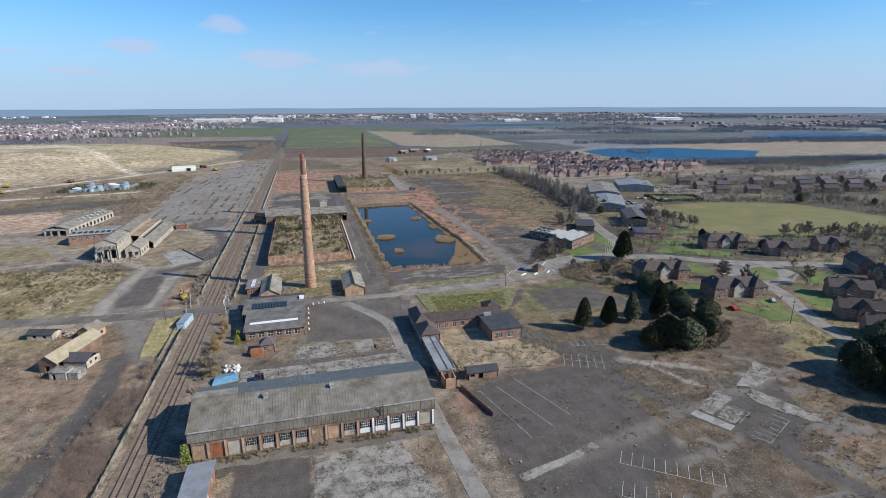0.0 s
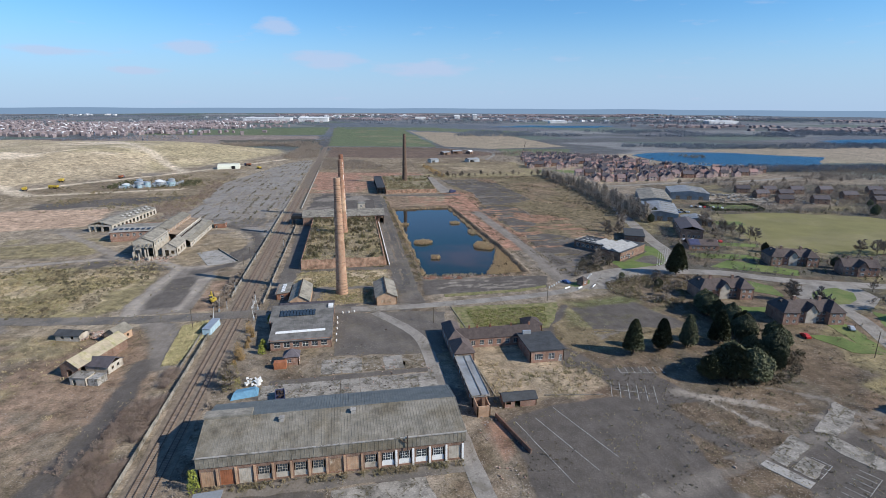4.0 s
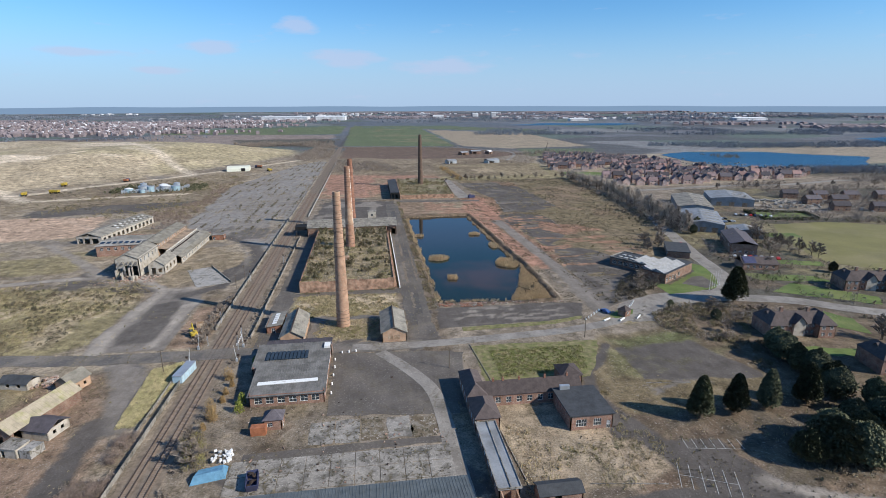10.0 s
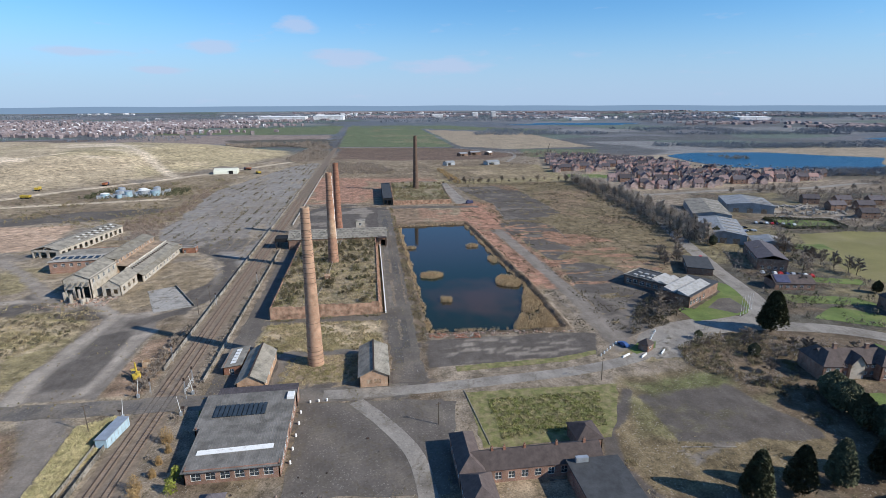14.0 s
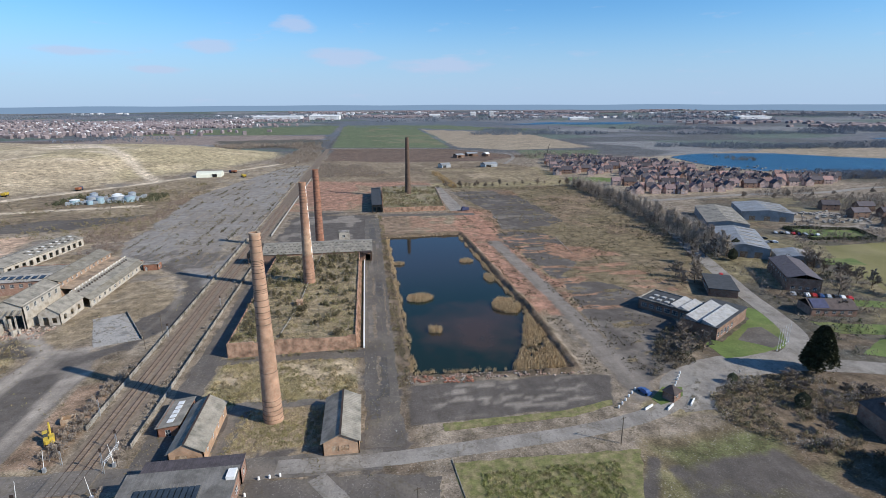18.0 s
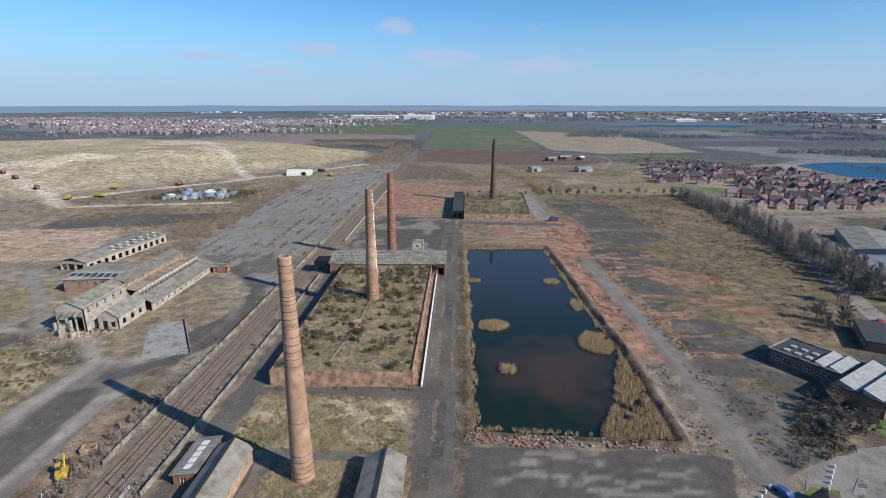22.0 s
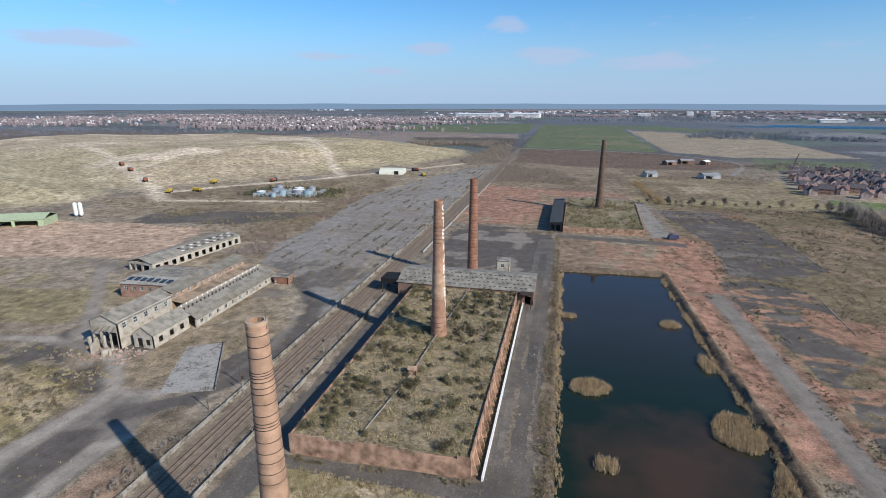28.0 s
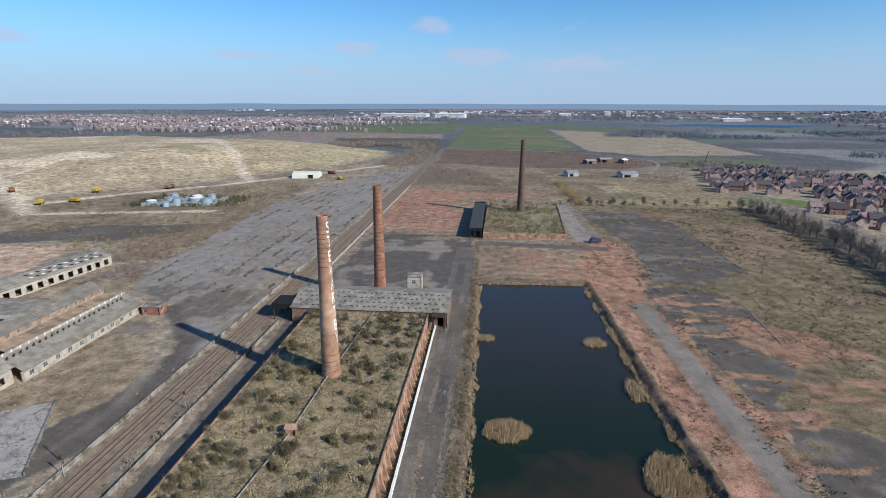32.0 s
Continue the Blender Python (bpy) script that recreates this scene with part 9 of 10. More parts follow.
def clear_of_roads(px, py, gap=8.0):
    """True where no road runs near."""
    ok = np.ones(len(px), bool)
    for line in ROADS:
        for ax, ay in line:
            ok &= np.hypot(px - ax, py - ay) > gap
    return ok


SPORT = [(294, 122), (306, 138), (350, 140), (415, 112), (432, 75), (437, 46), (392, 12), (362, 22), (310, 14), (286, 24), (266, 50), (274, 82)]
GARDENS = [(196, 100), (196, 10), (232, -60), (250, -150), (480, -170), (560, 60), (470, 140), (300, 150), (250, 110)]


def garden(size, cut, seed):
    return lambda px, py: (inside(px, py, SPORT) < -3) & clear_of_roads(px, py) & (fbm(px, py, size, seed) > cut)


mass("garden_scrub", "leafless shrubs and hedges among the gardens", M_TWIG, GARDENS, 6500, 1.5, 2.4, 34, 0.3, garden(24, 0.46, 62), 65)
mass("garden_trees", "crowded leafless trees among the gardens", M_TWIG, GARDENS, 1300, 3.0, 8.0, 110, 0.3, garden(30, 0.5, 66), 70)
mass("garden_scrub", "dark evergreen shrubs among the gardens", M_CON, GARDENS, 4200, 1.3, 2.2, 40, 0.3, garden(20, 0.52, 63), 66)
mass("garden_scrub", "leafless scrub round the industrial estate", M_TWIG, [(290, 150), (470, 110), (560, 180), (560, 290), (420, 300), (380, 240), (330, 190)], 2600, 2.0, 3.0, 30, 0.4, patchy(26, 0.5, 64), 67)
mass("garden_trees", "leafless trees between the estate and the lake", M_TWIG, [(380, 296), (700, 300), (860, 400), (560, 420), (540, 340), (400, 318)], 4000, 2.4, 5.0, 36, 0.45, patchy(40, 0.45, 65), 68)
mass("garden_trees", "leafless trees among the older village houses", M_TWIG, [(390, 150), (720, 110), (760, 260), (400, 270)], 2400, 2.2, 5.0, 40, 0.42, patchy(26, 0.47, 67), 71)
for k in range(96):
    x, y = _r.uniform(198, 480), _r.uniform(-150, 160)
    d = inside(np.array([x]), np.array([y]), [(294, 122), (306, 138), (350, 140), (415, 112), (432, 75), (437, 46), (392, 12), (362, 22), (310, 14), (286, 24), (266, 50), (274, 82)])[0]
    if d < -4 and clear_of_roads(np.array([x]), np.array([y]), 7)[0]:
        if k % 5 == 0:
            evergreen(x, y, _r.uniform(6, 11), BROAD, "dark evergreen garden tree", 0.7, "garden trees")
        else:
            bare_tree(x, y, _r.uniform(0.6, 1.1), BARE, "leafless grey-brown garden tree", "garden trees")
for k in range(26):
    bare_tree((262 + 5.2 * k if k >= 8 else 262 + 0.4 * k) + _r.uniform(-2, 2), 100 - 6.5 * k + _r.uniform(-3, 3) if k < 8 else 30 - 1.2 * k + _r.uniform(-4, 4), _r.uniform(0.6, 1.0), BARE, "leafless tree at the sports field", "field edge trees")
for k in range(12):
    bare_tree(370 + 22 * k + _r.uniform(-4, 4), 292 - 0.5 * k + _r.uniform(-6, 6), _r.uniform(0.4, 0.75), BARE, "leafless tree along the estate road", "estate road trees")
for x, y, s, kd, lab in [(-33, -82, 0.75, BARE, "olive-budded tree beside the line"), (-35, -75, 0.7, BARE, "bare tree beside the line")]:
    bare_tree(x, y, s, kd, lab)
    g = Geo()
    for _ in range(5):
        bush(g, x + _r.uniform(-2.2, 2.2), y + _r.uniform(-2.2, 2.2), 0.3, 2.0, _r.uniform(3.5, 5.8), 420, 0.17, _r)
    tagged(g.ob("olive_bush", M_BUD), "olive-budded willow thicket beside the line", "shrub", "thickets beside the line")
for k in range(7):
    g = Geo()
    x, y = -34.5 + _r.uniform(-1.5, 1.5), -66 + 4.6 * k
    sz = 1.0 if k in (1, 2, 6) else 0.5
    bush(g, x, y, 0, 2.0 * sz, 4.4 * sz, 520, 0.17, _r)
    blades(g, x, y, 0, 1.4 * sz, 4.0 * sz, 120, 0.04, 0.4, _r)
    tagged(g.ob("willow_bush", M_WILLOW), "orange-twigged willow bush beside the line", "shrub", "willows beside the line")
for k, (x, y) in enumerate([(-27.5, -54), (-28.2, -30), (-27.6, -58), (-32, -127)]):
    g = Geo()
    bush(g, x, y, 0, 1.6, 3.4 if k < 3 else 5.5, 420, 0.3, _r)
    tagged(g.ob("ivy_bush", M_IVY), "yellow-green ivy bush against a wall", "shrub", "ivy bushes")

for k, poly in enumerate([[(119.5, -13.5), (124, -9.5), (127, -6.5), (125.5, -5), (121.5, -8), (117.5, -12)], [(127.5, -3.5), (133, 2.5), (131.5, 3.6), (126, -2)]]):
    sheet("kerb_island", poly, M_CONC, 0.16, 0.1, "raised kerbed island by the gatehouse", "kerb", 140 + k, 2, 0.25)
for a, b in (((120.4, -11.4), (123.4, -8.4)), ((112.5, -12.5), (115.5, -10.2)), ((106, -11.5), (109.4, -9.6))):
    struct(Geo().wall(a, b, 0, 0.7, 0.35).ob("low_wall", M_WHITE), "low white painted wall at the gate", "wall")

# ---- level crossing and signals ----
for x, y, rz in ((-51.5, -14.5, 0), (-51.2, -25.5, 0), (-35.6, -14.8, 180), (-35.4, -26.2, 180)):
    G = thing("crossing_barrier", "raised level crossing barrier with grey mast", "barrier", x, y, 0, rz, "level crossing barriers")
    Geo().box(-0.35, -0.3, 0, 0.35, 0.3, 1.2).ob("cabinet", M_STEEL, G)
    Geo().beam((0, 0, 1.1), (0.6, 0, 6.4), (0.08, 0.04), 6).ob("arm", M_WHITE, G)
    Geo().cyl(-0.7, 0, 0, 2.6, 0.06, 0.06, 8).box(-1.1, -0.08, 2.2, -0.3, 0.08, 2.9).ob("signal_lamp", M_IRON, G)
gate = thing("steel_gate", "white tubular gate at the crossing", "gate", -38.2, -14.0, 0, 0)
for z in (0.4, 0.8, 1.2):
    Geo().beam((0, 0, z), (0, 8, z), 0.05, 6).ob("gate_rail", M_WHITE, gate)
for y in (0, 4, 8):
    Geo().beam((0, y, 0), (0, y, 1.35), 0.06, 6).ob("gate_post", M_WHITE, gate)
for x, y, h in ((-49.4, 9, 6.5), (-37.6, -8, 6.0), (-36.9, -17, 7.0), (-48.8, -12, 5.0), (-48.9, 62, 5.5), (-36.8, 90, 5.5)):
    P = thing("signal_post", "grey steel railway signal post with ladder", "signal", x, y, 0, 0, "railway signals")
    Geo().cyl(0, 0, 0, h, 0.09, 0.07, 8).ob("mast", M_STEEL, P)
    Geo().box(-0.25, -0.15, h - 1.0, 0.25, 0.1, h).ob("lamp_head", M_IRON, P)
    Geo().beam((-0.2, -0.35, 0), (-0.2, -0.1, h - 1), 0.03).beam((0.2, -0.35, 0), (0.2, -0.1, h - 1), 0.03).ob("ladder", M_STEEL, P)
for x, y, h in ((-57.8, -30.8, 8.5), (-52.5, 66, 7.5), (-53.5, 52, 7), (92, -24.5, 8), (37, -41, 7), (186, -97, 10), (-19.6, 43, 3)):
    P = thing("pole", "dark wooden service pole with crossarm", "pole", x, y, 0, 20, "service poles")
    Geo().cyl(0, 0, 0, h, 0.14, 0.09, 8).ob("shaft", M_BARK, P)
    Geo().box(-0.8, -0.05, h - 0.6, 0.8, 0.05, h - 0.45).ob("crossarm", M_BARK, P)
cabin = thing("site_cabin", "pale blue-white steel cabin beside the railway", "cabin", -49.8, -34.5, 0.1, -8)
Geo().box(-1.5, -5, 0.3, 1.5, 5, 2.9).ob("body", mat("pale_blue_steel", (0.42, 0.55, 0.62), 0.5, 0.1, 0.12), cabin)
Geo().slab([(-1.6, -5.2, 2.9), (1.6, -5.2, 2.9), (1.6, 5.2, 3.0), (-1.6, 5.2, 3.0)], 0.12).ob("roof", M_STEEL, cabin)
for k in range(7):
    part("rib", Geo().box(-1.56, -0.05, 0.35, 1.56, 0.05, 2.85).mesh("rib", M_STEEL), cabin, "", (0, -4.6 + 1.5 * k, 0))
panel_fence("concrete_fence", -52.6, -66, -28, 1.2, "low concrete fence below the ivy bank")
# crossing deck
struct(Geo().box(-49, -24, 0.1, -38, -15.5, 0.33).ob("crossing_deck", M_ASPH2), "grey level crossing deck between the rails", "road")

# ---- excavator and box ----
X = thing("excavator", "yellow tracked excavator parked on brown earth", "excavator", -56.9, -2.0, 0, 30)
for s in (-1.1, 1.1):
    Geo().box(s - 0.3, -1.9, 0.0, s + 0.3, 1.9, 0.75).ob("track", M_IRON, X)
Geo().prism([(-1.2, -1.9), (-0.8, -2.3), (0.8, -2.3), (1.2, -1.9), (1.2, 0.9), (-1.2, 0.9)], 0.85, 1.95).ob("body", M_YELLOW, X)
Geo().cyl(0, -0.3, 0.7, 0.86, 0.8, 0.8, 14).ob("slew_ring", M_IRON, X)
Geo().box(0.1, -1.9, 1.95, 1.1, -0.4, 2.25).ob("engine_cover", M_YELLOW, X)
Geo().box(-1.15, -0.1, 1.9, -0.1, 1.3, 3.0).ob("cab", M_GLASS, X)
Geo().box(-1.2, -0.15, 3.0, -0.05, 1.35, 3.12).ob("cab_roof", M_YELLOW, X)
Geo().beam((0.4, 0.9, 1.7), (0.4, 3.0, 4.2), (0.26, 0.22), 4).ob("boom", M_YELLOW, X)
Geo().beam((0.4, 2.9, 4.3), (0.4, 5.0, 1.2), (0.22, 0.16), 4).ob("dipper_arm", M_YELLOW, X)
Geo().beam((0.4, 1.4, 1.6), (0.4, 2.6, 3.4), 0.09, 6).ob("hydraulic_ram", M_STEEL, X)
Geo().box(-0.2, 4.5, 0.3, 1.0, 5.4, 1.3).ob("bucket", M_IRON, X)
bx = thing("storage_box", "tan open timber storage crate", "crate", -56.8, 7.0, 0, 14)
for a, b, c, d in ((-1.6, -1.2, 1.6, -1.1), (-1.6, 1.1, 1.6, 1.2), (-1.6, -1.1, -1.5, 1.1), (1.5, -1.1, 1.6, 1.1)):
    Geo().box(a, b, 0.1, c, d, 1.7).ob("side_panel", M_WOOD, bx)
Geo().box(-1.6, -1.2, 0, 1.6, 1.2, 0.1).ob("base", M_WOOD, bx)

# ---- derelict cottages west of the line ----
V = thing("derelict_barn", "long derelict barn with pale mossy roof", "barn", -88.8, -64.5, 0, -17)
walls4(V, 0, 0, 6.4, 22.5, 0, 3.9, M_BRICKB, front=[(2.2, 4.0, 0, 2.6)], right=[(1, 6.5, 0, 3.2), (7.2, 10, 0, 3)] , fill=None)
gable_end(V, 0, 6.4, 0, 3.9, 6.1, M_BRICKB)
gable_end(V, 0, 6.4, 22.2, 3.9, 6.1, M_BRICKB)
corrugated(V, [(6.9, -0.4, 3.6), (6.9, 22.9, 3.6), (3.2, 22.9, 6.3), (3.2, -0.4, 6.3)], 18, mat("pale_mossy_sheet", (0.34, 0.29, 0.21), var=0.2, scale=0.5, tint=(0.28, 0.26, 0.13), tfac=0.4, tscale=0.3))
corrugated(V, [(-0.5, 22.9, 3.6), (-0.5, -0.4, 3.6), (3.2, -0.4, 6.3), (3.2, 22.9, 6.3)], 18, M_ASBT)
V2 = thing("derelict_cottage", "roofed derelict cottage with pale end walls", "cottage", -82.2, -63, 0, -17)
walls4(V2, 0, 0, 8, 7, 0, 2.8, M_RENDER, right=row(7, 2, 1, 0.9, 2.0), fill=None)
Geo().gable(0, 0, 8, 7, 2.8, 4.4, "x").ob("roof", M_TILED, V2)
V3 = thing("derelict_outhouse", "flat-roofed pale block outhouse", "outhouse", -83.5, -70.6, 0, -17)
walls4(V3, 0, 0, 5.5, 4.2, 0, 2.6, M_RENDER, front=[(1, 2.1, 0, 2)], fill=None)
Geo().box(-0.2, -0.2, 2.6, 5.7, 4.4, 2.8).ob("roof", M_CONC, V3)
Geo().box(6, 0.5, 0, 9.2, 4.6, 2.4).ob("side_room", M_PALE, V3)
V4 = thing("derelict_gable", "brick cottage with pale gable end", "cottage", -86.4, -38.8, 0, -20)
walls4(V4, 0, 0, 6, 7, 0, 3.2, M_BRICKT, right=row(7, 2, 1, 0.9, 2.0), fill=None)
gable_end(V4, 0, 6, 0, 3.2, 5.2, M_BRICKT)
Geo().gable(0, 0, 6, 7, 3.2, 5.3, "y").ob("roof", M_ASBT, V4)
V5 = thing("collapsed_shed", "collapsed dark-roofed shed with pale front", "shed", -105, -34.6, 0, -14)
walls4(V5, 0, 0, 9.5, 5, 0, 2.5, M_RENDER, front=row(9.5, 2, 1.2, 0.8, 1.9), fill=None)
Geo().gable(0, 0, 9.5, 5, 2.5, 3.7, "x").ob("roof", M_SLATE, V5)
g = Geo()
for k in range(50):
    g.rbox((-94 + _r.uniform(-4, 5), -33 + _r.uniform(-3, 3), _r.uniform(0.2, 1.0)), (_r.uniform(0.4, 1.8), _r.uniform(0.4, 1.2), _r.uniform(0.2, 0.8)), _r.uniform(0, 180), _r.uniform(-25, 25))
tagged(g.ob("rubble_heap", M_RUBBLE), "heap of tipped rubble and boards", "rubble", "", "stuff")

# ---- landfill: plant, vehicles, tent ----
T = thing("storage_tent", "cream fabric storage tent at the hill foot", "tent", -160, 533, 0, 6)
g = Geo()
n = 9
prof = [(11 * math.cos(math.pi * i / (n - 1)), 6.4 * math.sin(math.pi * i / (n - 1)) ** 0.7) for i in range(n)]
g.add([(-14, y, z) for y, z in prof] + [(14, y, z) for y, z in prof], [(i, i + 1, n + i + 1, n + i) for i in range(n - 1)] + [tuple(range(n)), tuple(range(2 * n - 1, n - 1, -1))])
g.ob("cover", M_CREAM, T)
# black box for the dark inside of the doorway; the cover stays closed
Geo().box(4, -11.1, 0, 9, -10.6, 4).ob("door_opening", M_BLACK, T)
GS = thing("green_shed", "sage green open steel shed", "shed", -325, 222, 0, 24)
walls4(GS, -16, -9, 16, 9, 0, 5, M_GREENP, front=[(2, 12, 0, 4), (14, 28, 0, 4)], fill=None)
Geo().gable(-16, -9, 16, 9, 5, 8, "x").ob("roof", M_GREENP, GS)
for k in range(2):
    S = thing("silo", "tall white steel storage silo", "silo", -311 + 3.6 * k, 249 + 1.0 * k, 0, 0, "white silos")
    Geo().cyl(0, 0, 2, 10, 1.4, 1.4, 16).cyl(0, 0, 10, 11, 1.4, 0.4, 16).cyl(0, 0, 0.8, 2, 0.5, 1.4, 16).ob("drum", M_WHITE, S)
    for a in range(3):
        Geo().box(-0.08, -0.08, 0, 0.08, 0.08, 2.1).ob("leg", M_STEEL, S).location = (1.1 * math.cos(2.1 * a), 1.1 * math.sin(2.1 * a), 0)
for k, (x, y, r, h) in enumerate([(-228, 362, 5, 4), (-218, 372, 6, 5), (-208, 364, 4, 5.5), (-198, 376, 6.5, 4.5), (-186, 370, 5.5, 5), (-222, 384, 4, 6), (-204, 388, 5, 4), (-190, 386, 4, 5.5), (-214, 358, 3, 3.5)]):
    S = thing("treatment_tank", "blue-grey steel treatment tank at the hill foot", "tank", x, y, 0, 0, "treatment works tanks")
    r *= 0.8
    Geo().cyl(0, 0, 0, h, r, r, 20).ob("drum", M_STEEL if k % 2 else mat("blue_grey_steel", (0.3, 0.4, 0.45), 0.5, 0.2, 0.15), S)
    Geo().cyl(0, 0, h, h + 0.9, r * 1.02, r * 0.15, 20).ob("lid", M_WHITE if k % 3 == 0 else M_STEEL, S)
scatter("plant_pipework", "grey pipework and boxes between the treatment tanks", M_STEEL, [(-234, 356), (-178, 364), (-180, 392), (-230, 392)], 130, lambda g, x, y, z, rng: g.rbox((x, y, 1.2), (rng.uniform(0.6, 3.5), rng.uniform(0.5, 2), rng.uniform(1.0, 4.0)), rng.choice((10, 100))), None, 62, "plant")
scatter("plant_hedge", "dark evergreen scrub round the treatment tanks", M_CON, [(-250, 350), (-160, 362), (-162, 400), (-245, 404)], 400, lambda g, x, y, z, rng: bush(g, x, y, z, 2.0, 3.0, 30, 0.6, rng), lambda px, py: inside(px, py, [(-238, 354), (-176, 362), (-178, 392), (-232, 394)]) < 0, 60)
for k, (x, y, r) in enumerate([(-420, 418, 60), (-320, 355, 20), (-455, 443, 60), (-300, 368, 80), (-372, 385, 50), (-118, 518, 30), (-262, 440, 0), (-311, 408, 10), (-140, 560, 70)]):
    z = float(terrain(np.array([x]), np.array([y]))[0])
    Tk = thing("dump_truck", "yellow articulated dump truck on the hill track" if k % 2 else "dark loaded tipper truck on the hill track", "truck", x, y, z, r, "landfill trucks")
    Geo().add([(-1.6, -4, 1.4), (1.6, -4, 1.4), (1.6, 1.5, 1.4), (-1.6, 1.5, 1.4), (-1.9, -5, 3.6), (1.9, -5, 3.6), (1.9, 1.7, 3.4), (-1.9, 1.7, 3.4)], [(3, 2, 1, 0), (4, 5, 6, 7), (0, 1, 5, 4), (1, 2, 6, 5), (2, 3, 7, 6), (3, 0, 4, 7)]).ob("tipper_body", M_YELLOW if k % 2 else M_RUST, Tk)
    Geo().box(-1.5, 2, 1.0, 1.5, 4.6, 3.6).ob("cab", M_YELLOW if k % 2 else M_BLUEC, Tk)
    for a in (-1.4, 1.4):
        for b in (-3.4, -1.4, 3.3):
            w = Geo()
            an = [2 * math.pi * i / 12 for i in range(12)]
            w.add([(-0.3, 0.8 * math.cos(t), 0.8 + 0.8 * math.sin(t)) for t in an] + [(0.3, 0.8 * math.cos(t), 0.8 + 0.8 * math.sin(t)) for t in an], [tuple(range(12)), tuple(range(23, 11, -1))] + [(i, i + 12, (i + 1) % 12 + 12, (i + 1) % 12) for i in range(12)])
            o = w.ob("wheel", M_BLACK, Tk)
            o.location = (a, b, 0)
# farm beyond the works
for x, y, w, d, rz, lab in [(133, 574, 14, 10, 25, "small grey steel barn in the rough field"), (195, 573, 20, 12, 20, "pale grey steel barn with open front"), (175, 700, 16, 10, 30, "grey farm building among yards"), (200, 722, 18, 12, 10, "brick farm building among yards"), (222, 712, 12, 9, 50, "white farm building among yards")]:
    Fm = thing("barn", lab, "barn", x, y, 0, rz, "farm buildings")
    walls4(Fm, -w / 2, -d / 2, w / 2, d / 2, 0, 4.4, M_STEEL if "steel" in lab else M_BRICKB, front=[(2, w / 2, 0, 3.4)], fill=None)
    Geo().gable(-w / 2, -d / 2, w / 2, d / 2, 4.4, 6.2, "x").ob("roof", M_GREYP if "white" not in lab else M_WHITE, Fm)
cr = thing("crane", "slim tower crane above the new estate", "crane", 292, 618, 0, 0)
Geo().beam((0, 0, 0), (0.3, 0, 9), 0.5, 4).ob("mast", M_IRON, cr)
Geo().beam((0.3, 0, 9), (6, 4, 25), 0.35, 4).ob("jib", M_IRON, cr)
bs = thing("blue_container", "dark blue open machine on the red track", "machine", 107, 280.5, 0, 10)
Geo().box(-3, -1.4, 0.4, 3, 1.4, 2.6).ob("body", M_BLUEC, bs)
Geo().box(-2, -1, 2.6, -0.5, 1, 3.4).ob("hopper", M_BLUEC, bs)

# ---- paved yards south and east ----
sheet("pavement_south_slab", [(-1, -132), (21, -131), (28, -162), (29, -190), (-4, -190), (-2, -160)], M_CONC, 0.05, 0.4, "cracked pale concrete slab before the warehouse", "pavement", 100)
sheet("pavement_front_strip", [(-28, -127), (31, -127), (34, -131), (-28, -131)], M_ASPH2, 0.03, 0.5, "worn tarmac strip before the warehouse", "pavement", 102)
_c = Geo().box(0.04, 0.04, -0.2, 5.96, 5.96, 0.0).mesh("concrete_bay", M_CONC)
slab = struct(thing("pavement_yard_slab", "", ""), "bays of cracked pale concrete behind the warehouse", "pavement")
for i in range(9):
    for j in range(3):
        part("concrete_bay", _c, slab, "", (-24 + 6.1 * i, -99.5 + 6.1 * j, 0.07 + 0.006 * ((i * 5 + j * 3) % 4)))
M_PLOT = mat("weedy_floor", (0.16, 0.125, 0.08), var=0.35, scale=0.4, fine=2.0, tint=(0.2, 0.175, 0.14), tfac=0.5, tscale=0.4, weeds=1.0)
for i in range(5):
    sheet("pavement_plot", [(-6 + 7 * i, -77), (0.4 + 7 * i, -77), (0.4 + 7 * i, -67), (-6 + 7 * i, -67)], (M_CONC, M_CONC, M_PLOT, M_CONC, M_PLOT)[i], 0.06, 0.8, "old floor plot of a vanished building", "pavement", 110 + i)
sheet("pavement_tarmac_back", [(-22, -82), (32, -80), (31, -77.4), (-22, -78.6)], M_ASPH, 0.045, 0.4, "dark tarmac path between concrete bays", "pavement", 116)
sheet("pavement_edge", strip([(46, -153), (58, -150), (70, -146)], 2.4), M_CONC, 0.1, 0.3, "pale concrete edge of the car park", "pavement", 120)
EASTSLABS = [[(121, -131), (122.4, -136), (109.2, -142.4), (107.7, -138.7)], [(117, -139.6), (119, -143.5), (112, -147.6), (110, -143.4)], [(132, -133), (133.8, -141.5), (129.5, -146.2), (126.8, -140.5), (127, -136)], [(133.4, -138), (136.2, -145.4), (136.8, -149), (140.7, -150.3), (135.7, -153.9), (129.6, -146.6)], [(146.8, -119), (148, -124.8), (141.5, -130), (132.3, -134), (128, -131)]]
for k, poly in enumerate(EASTSLABS):
    sheet("pavement_east_slab", poly, M_CONC, 0.06 + 0.012 * k, 0.35, "broken grey concrete floor slab on waste ground", "pavement", 121 + k, 2.2)
sheet("pavement_white_slab", [(103.1, -140.6), (106.1, -139.3), (111.3, -148.6), (108.2, -150.1)], M_PALE, 0.13, 0.25, "pale concrete strip on waste ground", "pavement", 130, 2)


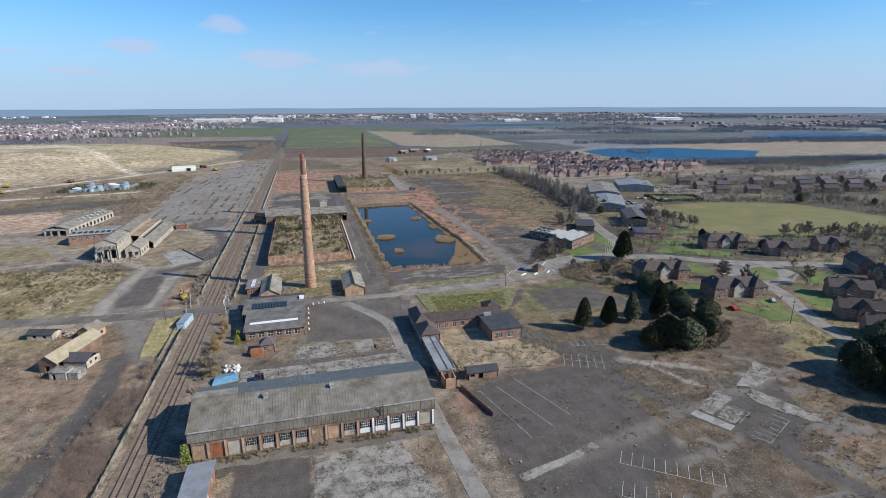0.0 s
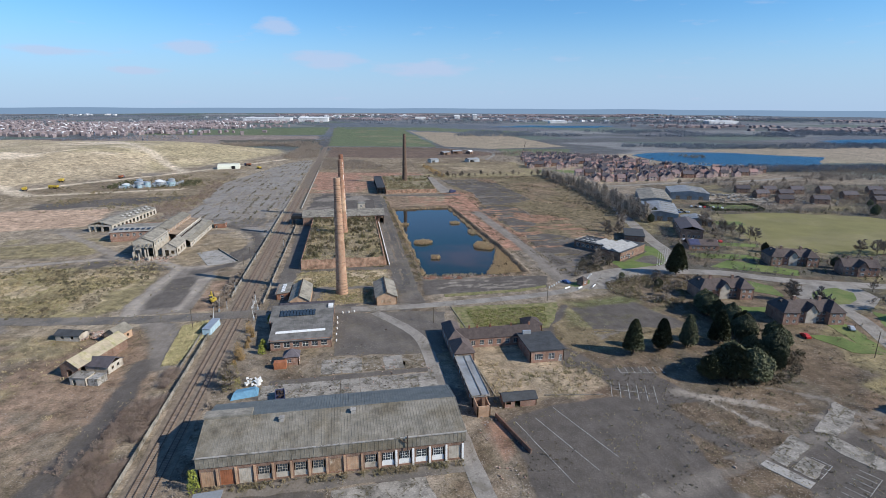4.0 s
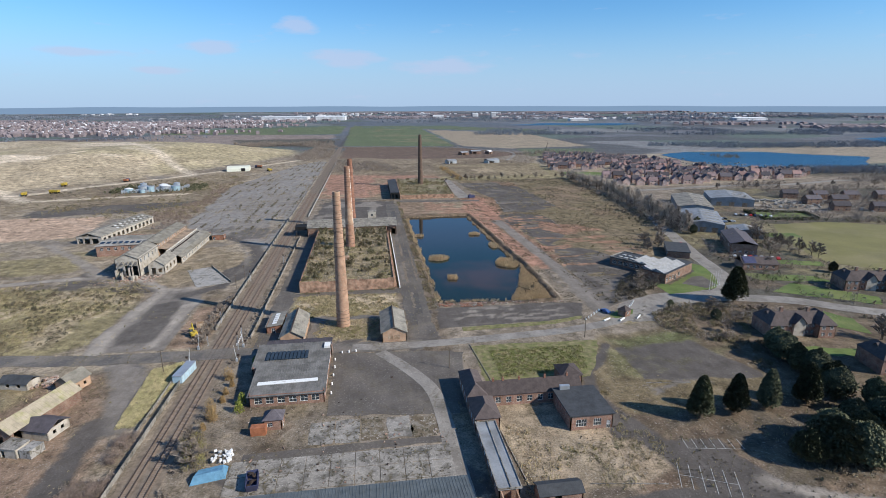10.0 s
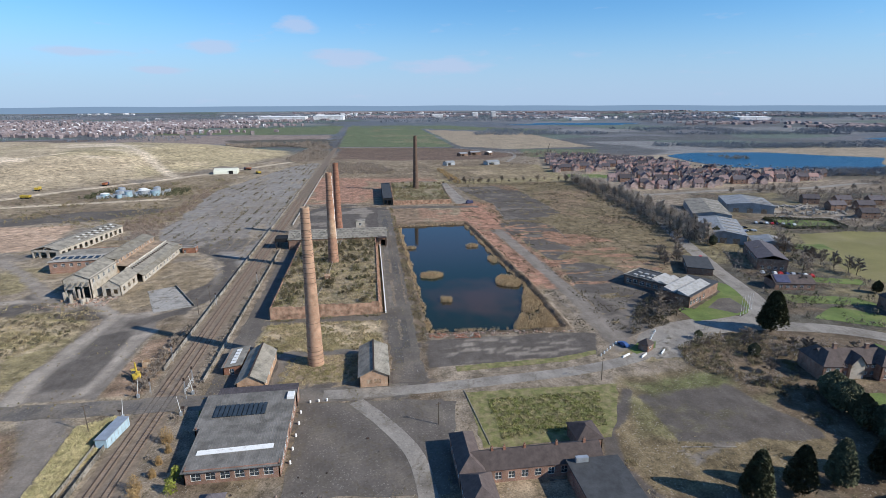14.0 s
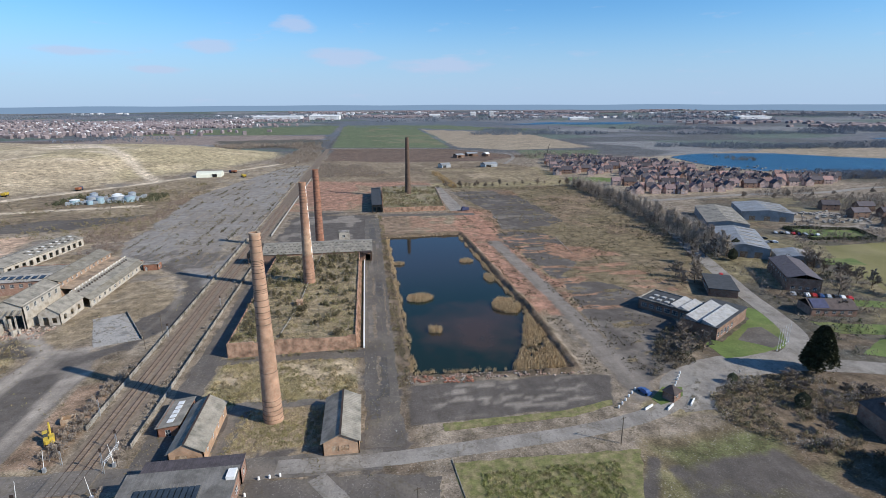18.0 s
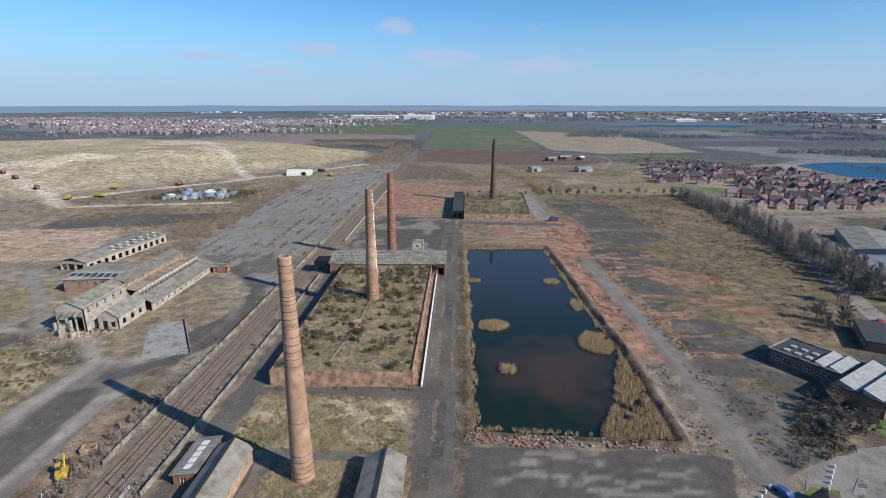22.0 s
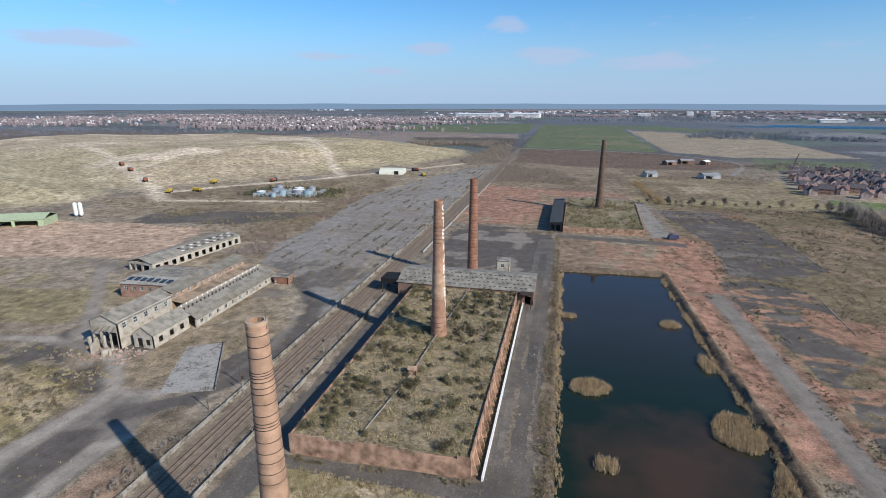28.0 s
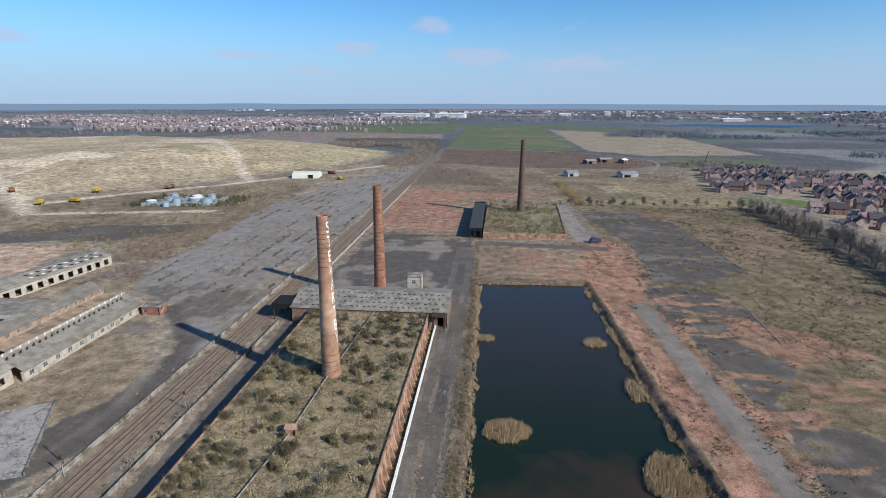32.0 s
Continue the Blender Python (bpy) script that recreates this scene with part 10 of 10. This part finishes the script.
def bay_lines(x, y, n, pitch, length, rz, two=False):
    """White painted parking bays."""
    T = struct(thing("bay_marking", "", "", x, y, 0.0, rz), "faded white painted parking bays", "marking")
    me = Geo().box(-0.07, 0, 0.062, 0.07, length, 0.068).mesh("line", M_PAINTY)
    for i in range(n):
        part("line", me, T, "", (i * pitch, 0, 0))
        if two:
            part("line", me, T, "", (i * pitch, -length - 0.2, 0))
    part("line", Geo().box(-0.07, -0.12, 0.062, (n - 1) * pitch + 0.07, 0.0, 0.068).mesh("line", M_PAINTY), T)


bay_lines(72, -154, 10, 2.6, 5, -36)
bay_lines(66, -164, 11, 2.6, 5, -36)
bay_lines(60, -173, 10, 2.6, 5, -30)
bay_lines(114.4, -157.2, 7, 2.5, 4.5, 27)
bay_lines(113.6, -147.6, 4, 2.5, 4.6, 27)
bay_lines(84, -101, 6, 2.6, 4.6, -24, True)
bay_lines(92, -92, 7, 2.4, 4.2, -10)
for k, (a, b) in enumerate([((49, -113), (55, -139)), ((55, -112), (63, -136)), ((62, -108), (70, -132))]):
    struct(Geo().wall(a, b, 0.06, 0.068, 0.12).ob("lane_marking", M_PAINTY), "long faded white lane line", "marking")
for a, b in (((61.7, -101.2), (79.7, -103.8)), ((45.5, -78), (47, -101)), ((98, -60), (112, -62)), ((47, -24.6), (49, -52)), ((60, -67), (64, -67.2))):
    struct(Geo().wall(a, b, 0, 0.25, 0.2).ob("kerb", M_CONC), "broken concrete kerb", "kerb")

# ---- distant land ----


def far_blocks(name, label, material, count, x0, y0, x1, y1, size, clump, seed):
    g = Geo()
    rng = random.Random(seed)
    cent = [(rng.uniform(x0, x1), rng.uniform(y0, y1)) for _ in range(clump)]
    spots = []
    for _ in range(count):
        cx, cy = cent[rng.randrange(clump)]
        spots.append((cx + rng.gauss(0, 130), cy + rng.gauss(0, 60)))
    for (x, y), z in zip(spots, terrain([p[0] for p in spots], [p[1] for p in spots]).tolist()):
        w, d, h = rng.uniform(0.6, 1.3) * size, rng.uniform(0.6, 1.0) * size, rng.uniform(5, 8)
        a = rng.choice((-14, 76, 20))
        g.rbox((x, y, z + h / 2), (w, d, h), a)
        m = Matrix.Rotation(radians(a), 3, "Z")
        k = [m @ Vector((sx * w / 2, sy * d / 2, 0)) + Vector((x, y, z + h)) for sx, sy in ((-1, -1), (1, -1), (1, 1), (-1, 1))]
        e = [m @ Vector((sx * w / 2, 0, 2.6)) + Vector((x, y, z + h)) for sx in (-1, 1)]
        g.add(k + e, [(0, 1, 5, 4), (1, 2, 5), (2, 3, 4, 5), (3, 0, 4)])
    return tagged(g.ob(name, material), label, "town", "", "stuff")


M_FARR = mat("far_roofs", (0.215, 0.178, 0.18), var=0.35, scale=0.03, fine=0.1, bump=0)
M_FARW = mat("far_render", (0.56, 0.55, 0.56), var=0.3, scale=0.03, fine=0.1, bump=0)
far_blocks("far_town", "distant red-brown house roofs of a town", M_FARR, 3800, -2300, 1450, -480, 2600, 10.5, 30, 1)
far_blocks("far_town", "distant white houses of a town", M_FARW, 800, -2300, 1450, -480, 2600, 9, 30, 1)
far_blocks("far_town", "distant roofs along the horizon", M_FARR, 1500, -1800, 2500, 2600, 4000, 22, 24, 2)
far_blocks("far_town", "distant pale buildings along the horizon", M_FARW, 180, -1800, 2500, 2600, 4000, 22, 24, 3)
far_blocks("far_town", "distant village roofs beyond the lakes", M_FARR, 500, 1400, 1300, 3200, 2600, 20, 10, 4)
for x, y, w, d, h in [(-400, 2640, 230, 90, 18), (-175, 2680, 150, 90, 19), (1050, 2350, 90, 40, 10), (1900, 2250, 160, 60, 12), (420, 2900, 60, 30, 16), (640, 2900, 30, 30, 26), (760, 2950, 24, 24, 30)]:
    Wh = thing("distribution_warehouse", "distant long white distribution warehouse", "warehouse", x, y, 0, -4, "distant white warehouses")
    Geo().box(-w / 2, -d / 2, 0, w / 2, d / 2, h).ob("wall", M_FARW, Wh)
    Geo().slab([(-w / 2 - 1, -d / 2 - 1, h), (w / 2 + 1, -d / 2 - 1, h), (w / 2 + 1, d / 2 + 1, h + 3), (-w / 2 - 1, d / 2 + 1, h + 3)], 0.5).ob("roof", M_WHITE, Wh)


def woods(name, label, poly, count, seed, size=5.0, mat_=None):
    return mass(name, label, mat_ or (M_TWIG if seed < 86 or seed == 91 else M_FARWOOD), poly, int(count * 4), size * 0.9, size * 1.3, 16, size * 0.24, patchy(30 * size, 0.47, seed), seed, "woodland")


woods("far_woods", "leafless brown copse beyond the hill", [(-260, 905), (-62, 880), (-58, 1010), (-200, 1060)], 420, 80)
woods("line_scrub", "leafless scrub along the far line", [(-36, 470), (-36, 640), (30, 600), (60, 480), (20, 470)], 420, 81, 2.6)
woods("line_scrub", "leafless scrub west of the far line", [(-110, 620), (-50, 600), (-50, 900), (-90, 900)], 320, 82, 3.5)
woods("hedge_line", "leafless hedge along the ploughed field", [(-40, 862), (240, 818), (240, 828), (-40, 872)], 160, 83, 2.6)
woods("hedge_line", "leafless hedge along the farm lane", [(100, 566), (250, 560), (330, 690), (320, 700), (240, 572), (100, 576)], 200, 84, 2.4)
woods("estate_woods", "leafless belt behind the new estate", [(250, 640), (330, 690), (470, 640), (600, 560), (620, 600), (480, 690), (330, 740), (245, 690)], 420, 85, 3.6)
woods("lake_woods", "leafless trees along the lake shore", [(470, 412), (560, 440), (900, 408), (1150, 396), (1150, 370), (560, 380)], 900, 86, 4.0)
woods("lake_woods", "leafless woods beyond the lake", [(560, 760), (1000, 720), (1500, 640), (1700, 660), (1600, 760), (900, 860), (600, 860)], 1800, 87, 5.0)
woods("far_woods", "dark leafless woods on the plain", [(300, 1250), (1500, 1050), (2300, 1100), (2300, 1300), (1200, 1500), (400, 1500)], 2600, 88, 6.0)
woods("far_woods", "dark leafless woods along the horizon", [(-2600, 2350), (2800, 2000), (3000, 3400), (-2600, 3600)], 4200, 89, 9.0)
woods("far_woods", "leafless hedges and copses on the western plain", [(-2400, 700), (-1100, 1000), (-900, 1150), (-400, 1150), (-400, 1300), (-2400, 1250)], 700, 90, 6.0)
woods("south_woods", "leafless trees among the eastern gardens", [(420, -150), (760, -60), (760, 160), (560, 140), (520, 40), (420, -20)], 420, 91, 4.5)
scatter("estate_rubble", "pale building materials on the estate site", M_PALE, [(300, 560), (430, 560), (500, 460), (560, 400), (620, 380), (600, 470), (450, 640), (330, 670)], 420, lambda g, x, y, z, rng: g.rbox((x, y, 0.7), (rng.uniform(1, 4), rng.uniform(1, 4), rng.uniform(0.8, 2.2)), rng.uniform(0, 180)), None, 92, "building site")
scatter("yard_clutter", "pale builders' clutter beyond the sports field", M_PALE, [(330, 186), (440, 160), (470, 190), (450, 226), (340, 232)], 260, lambda g, x, y, z, rng: g.rbox((x, y, 0.6), (rng.uniform(0.6, 3), rng.uniform(0.6, 2.5), rng.uniform(0.6, 1.8)), rng.uniform(0, 180)), None, 93, "building site")
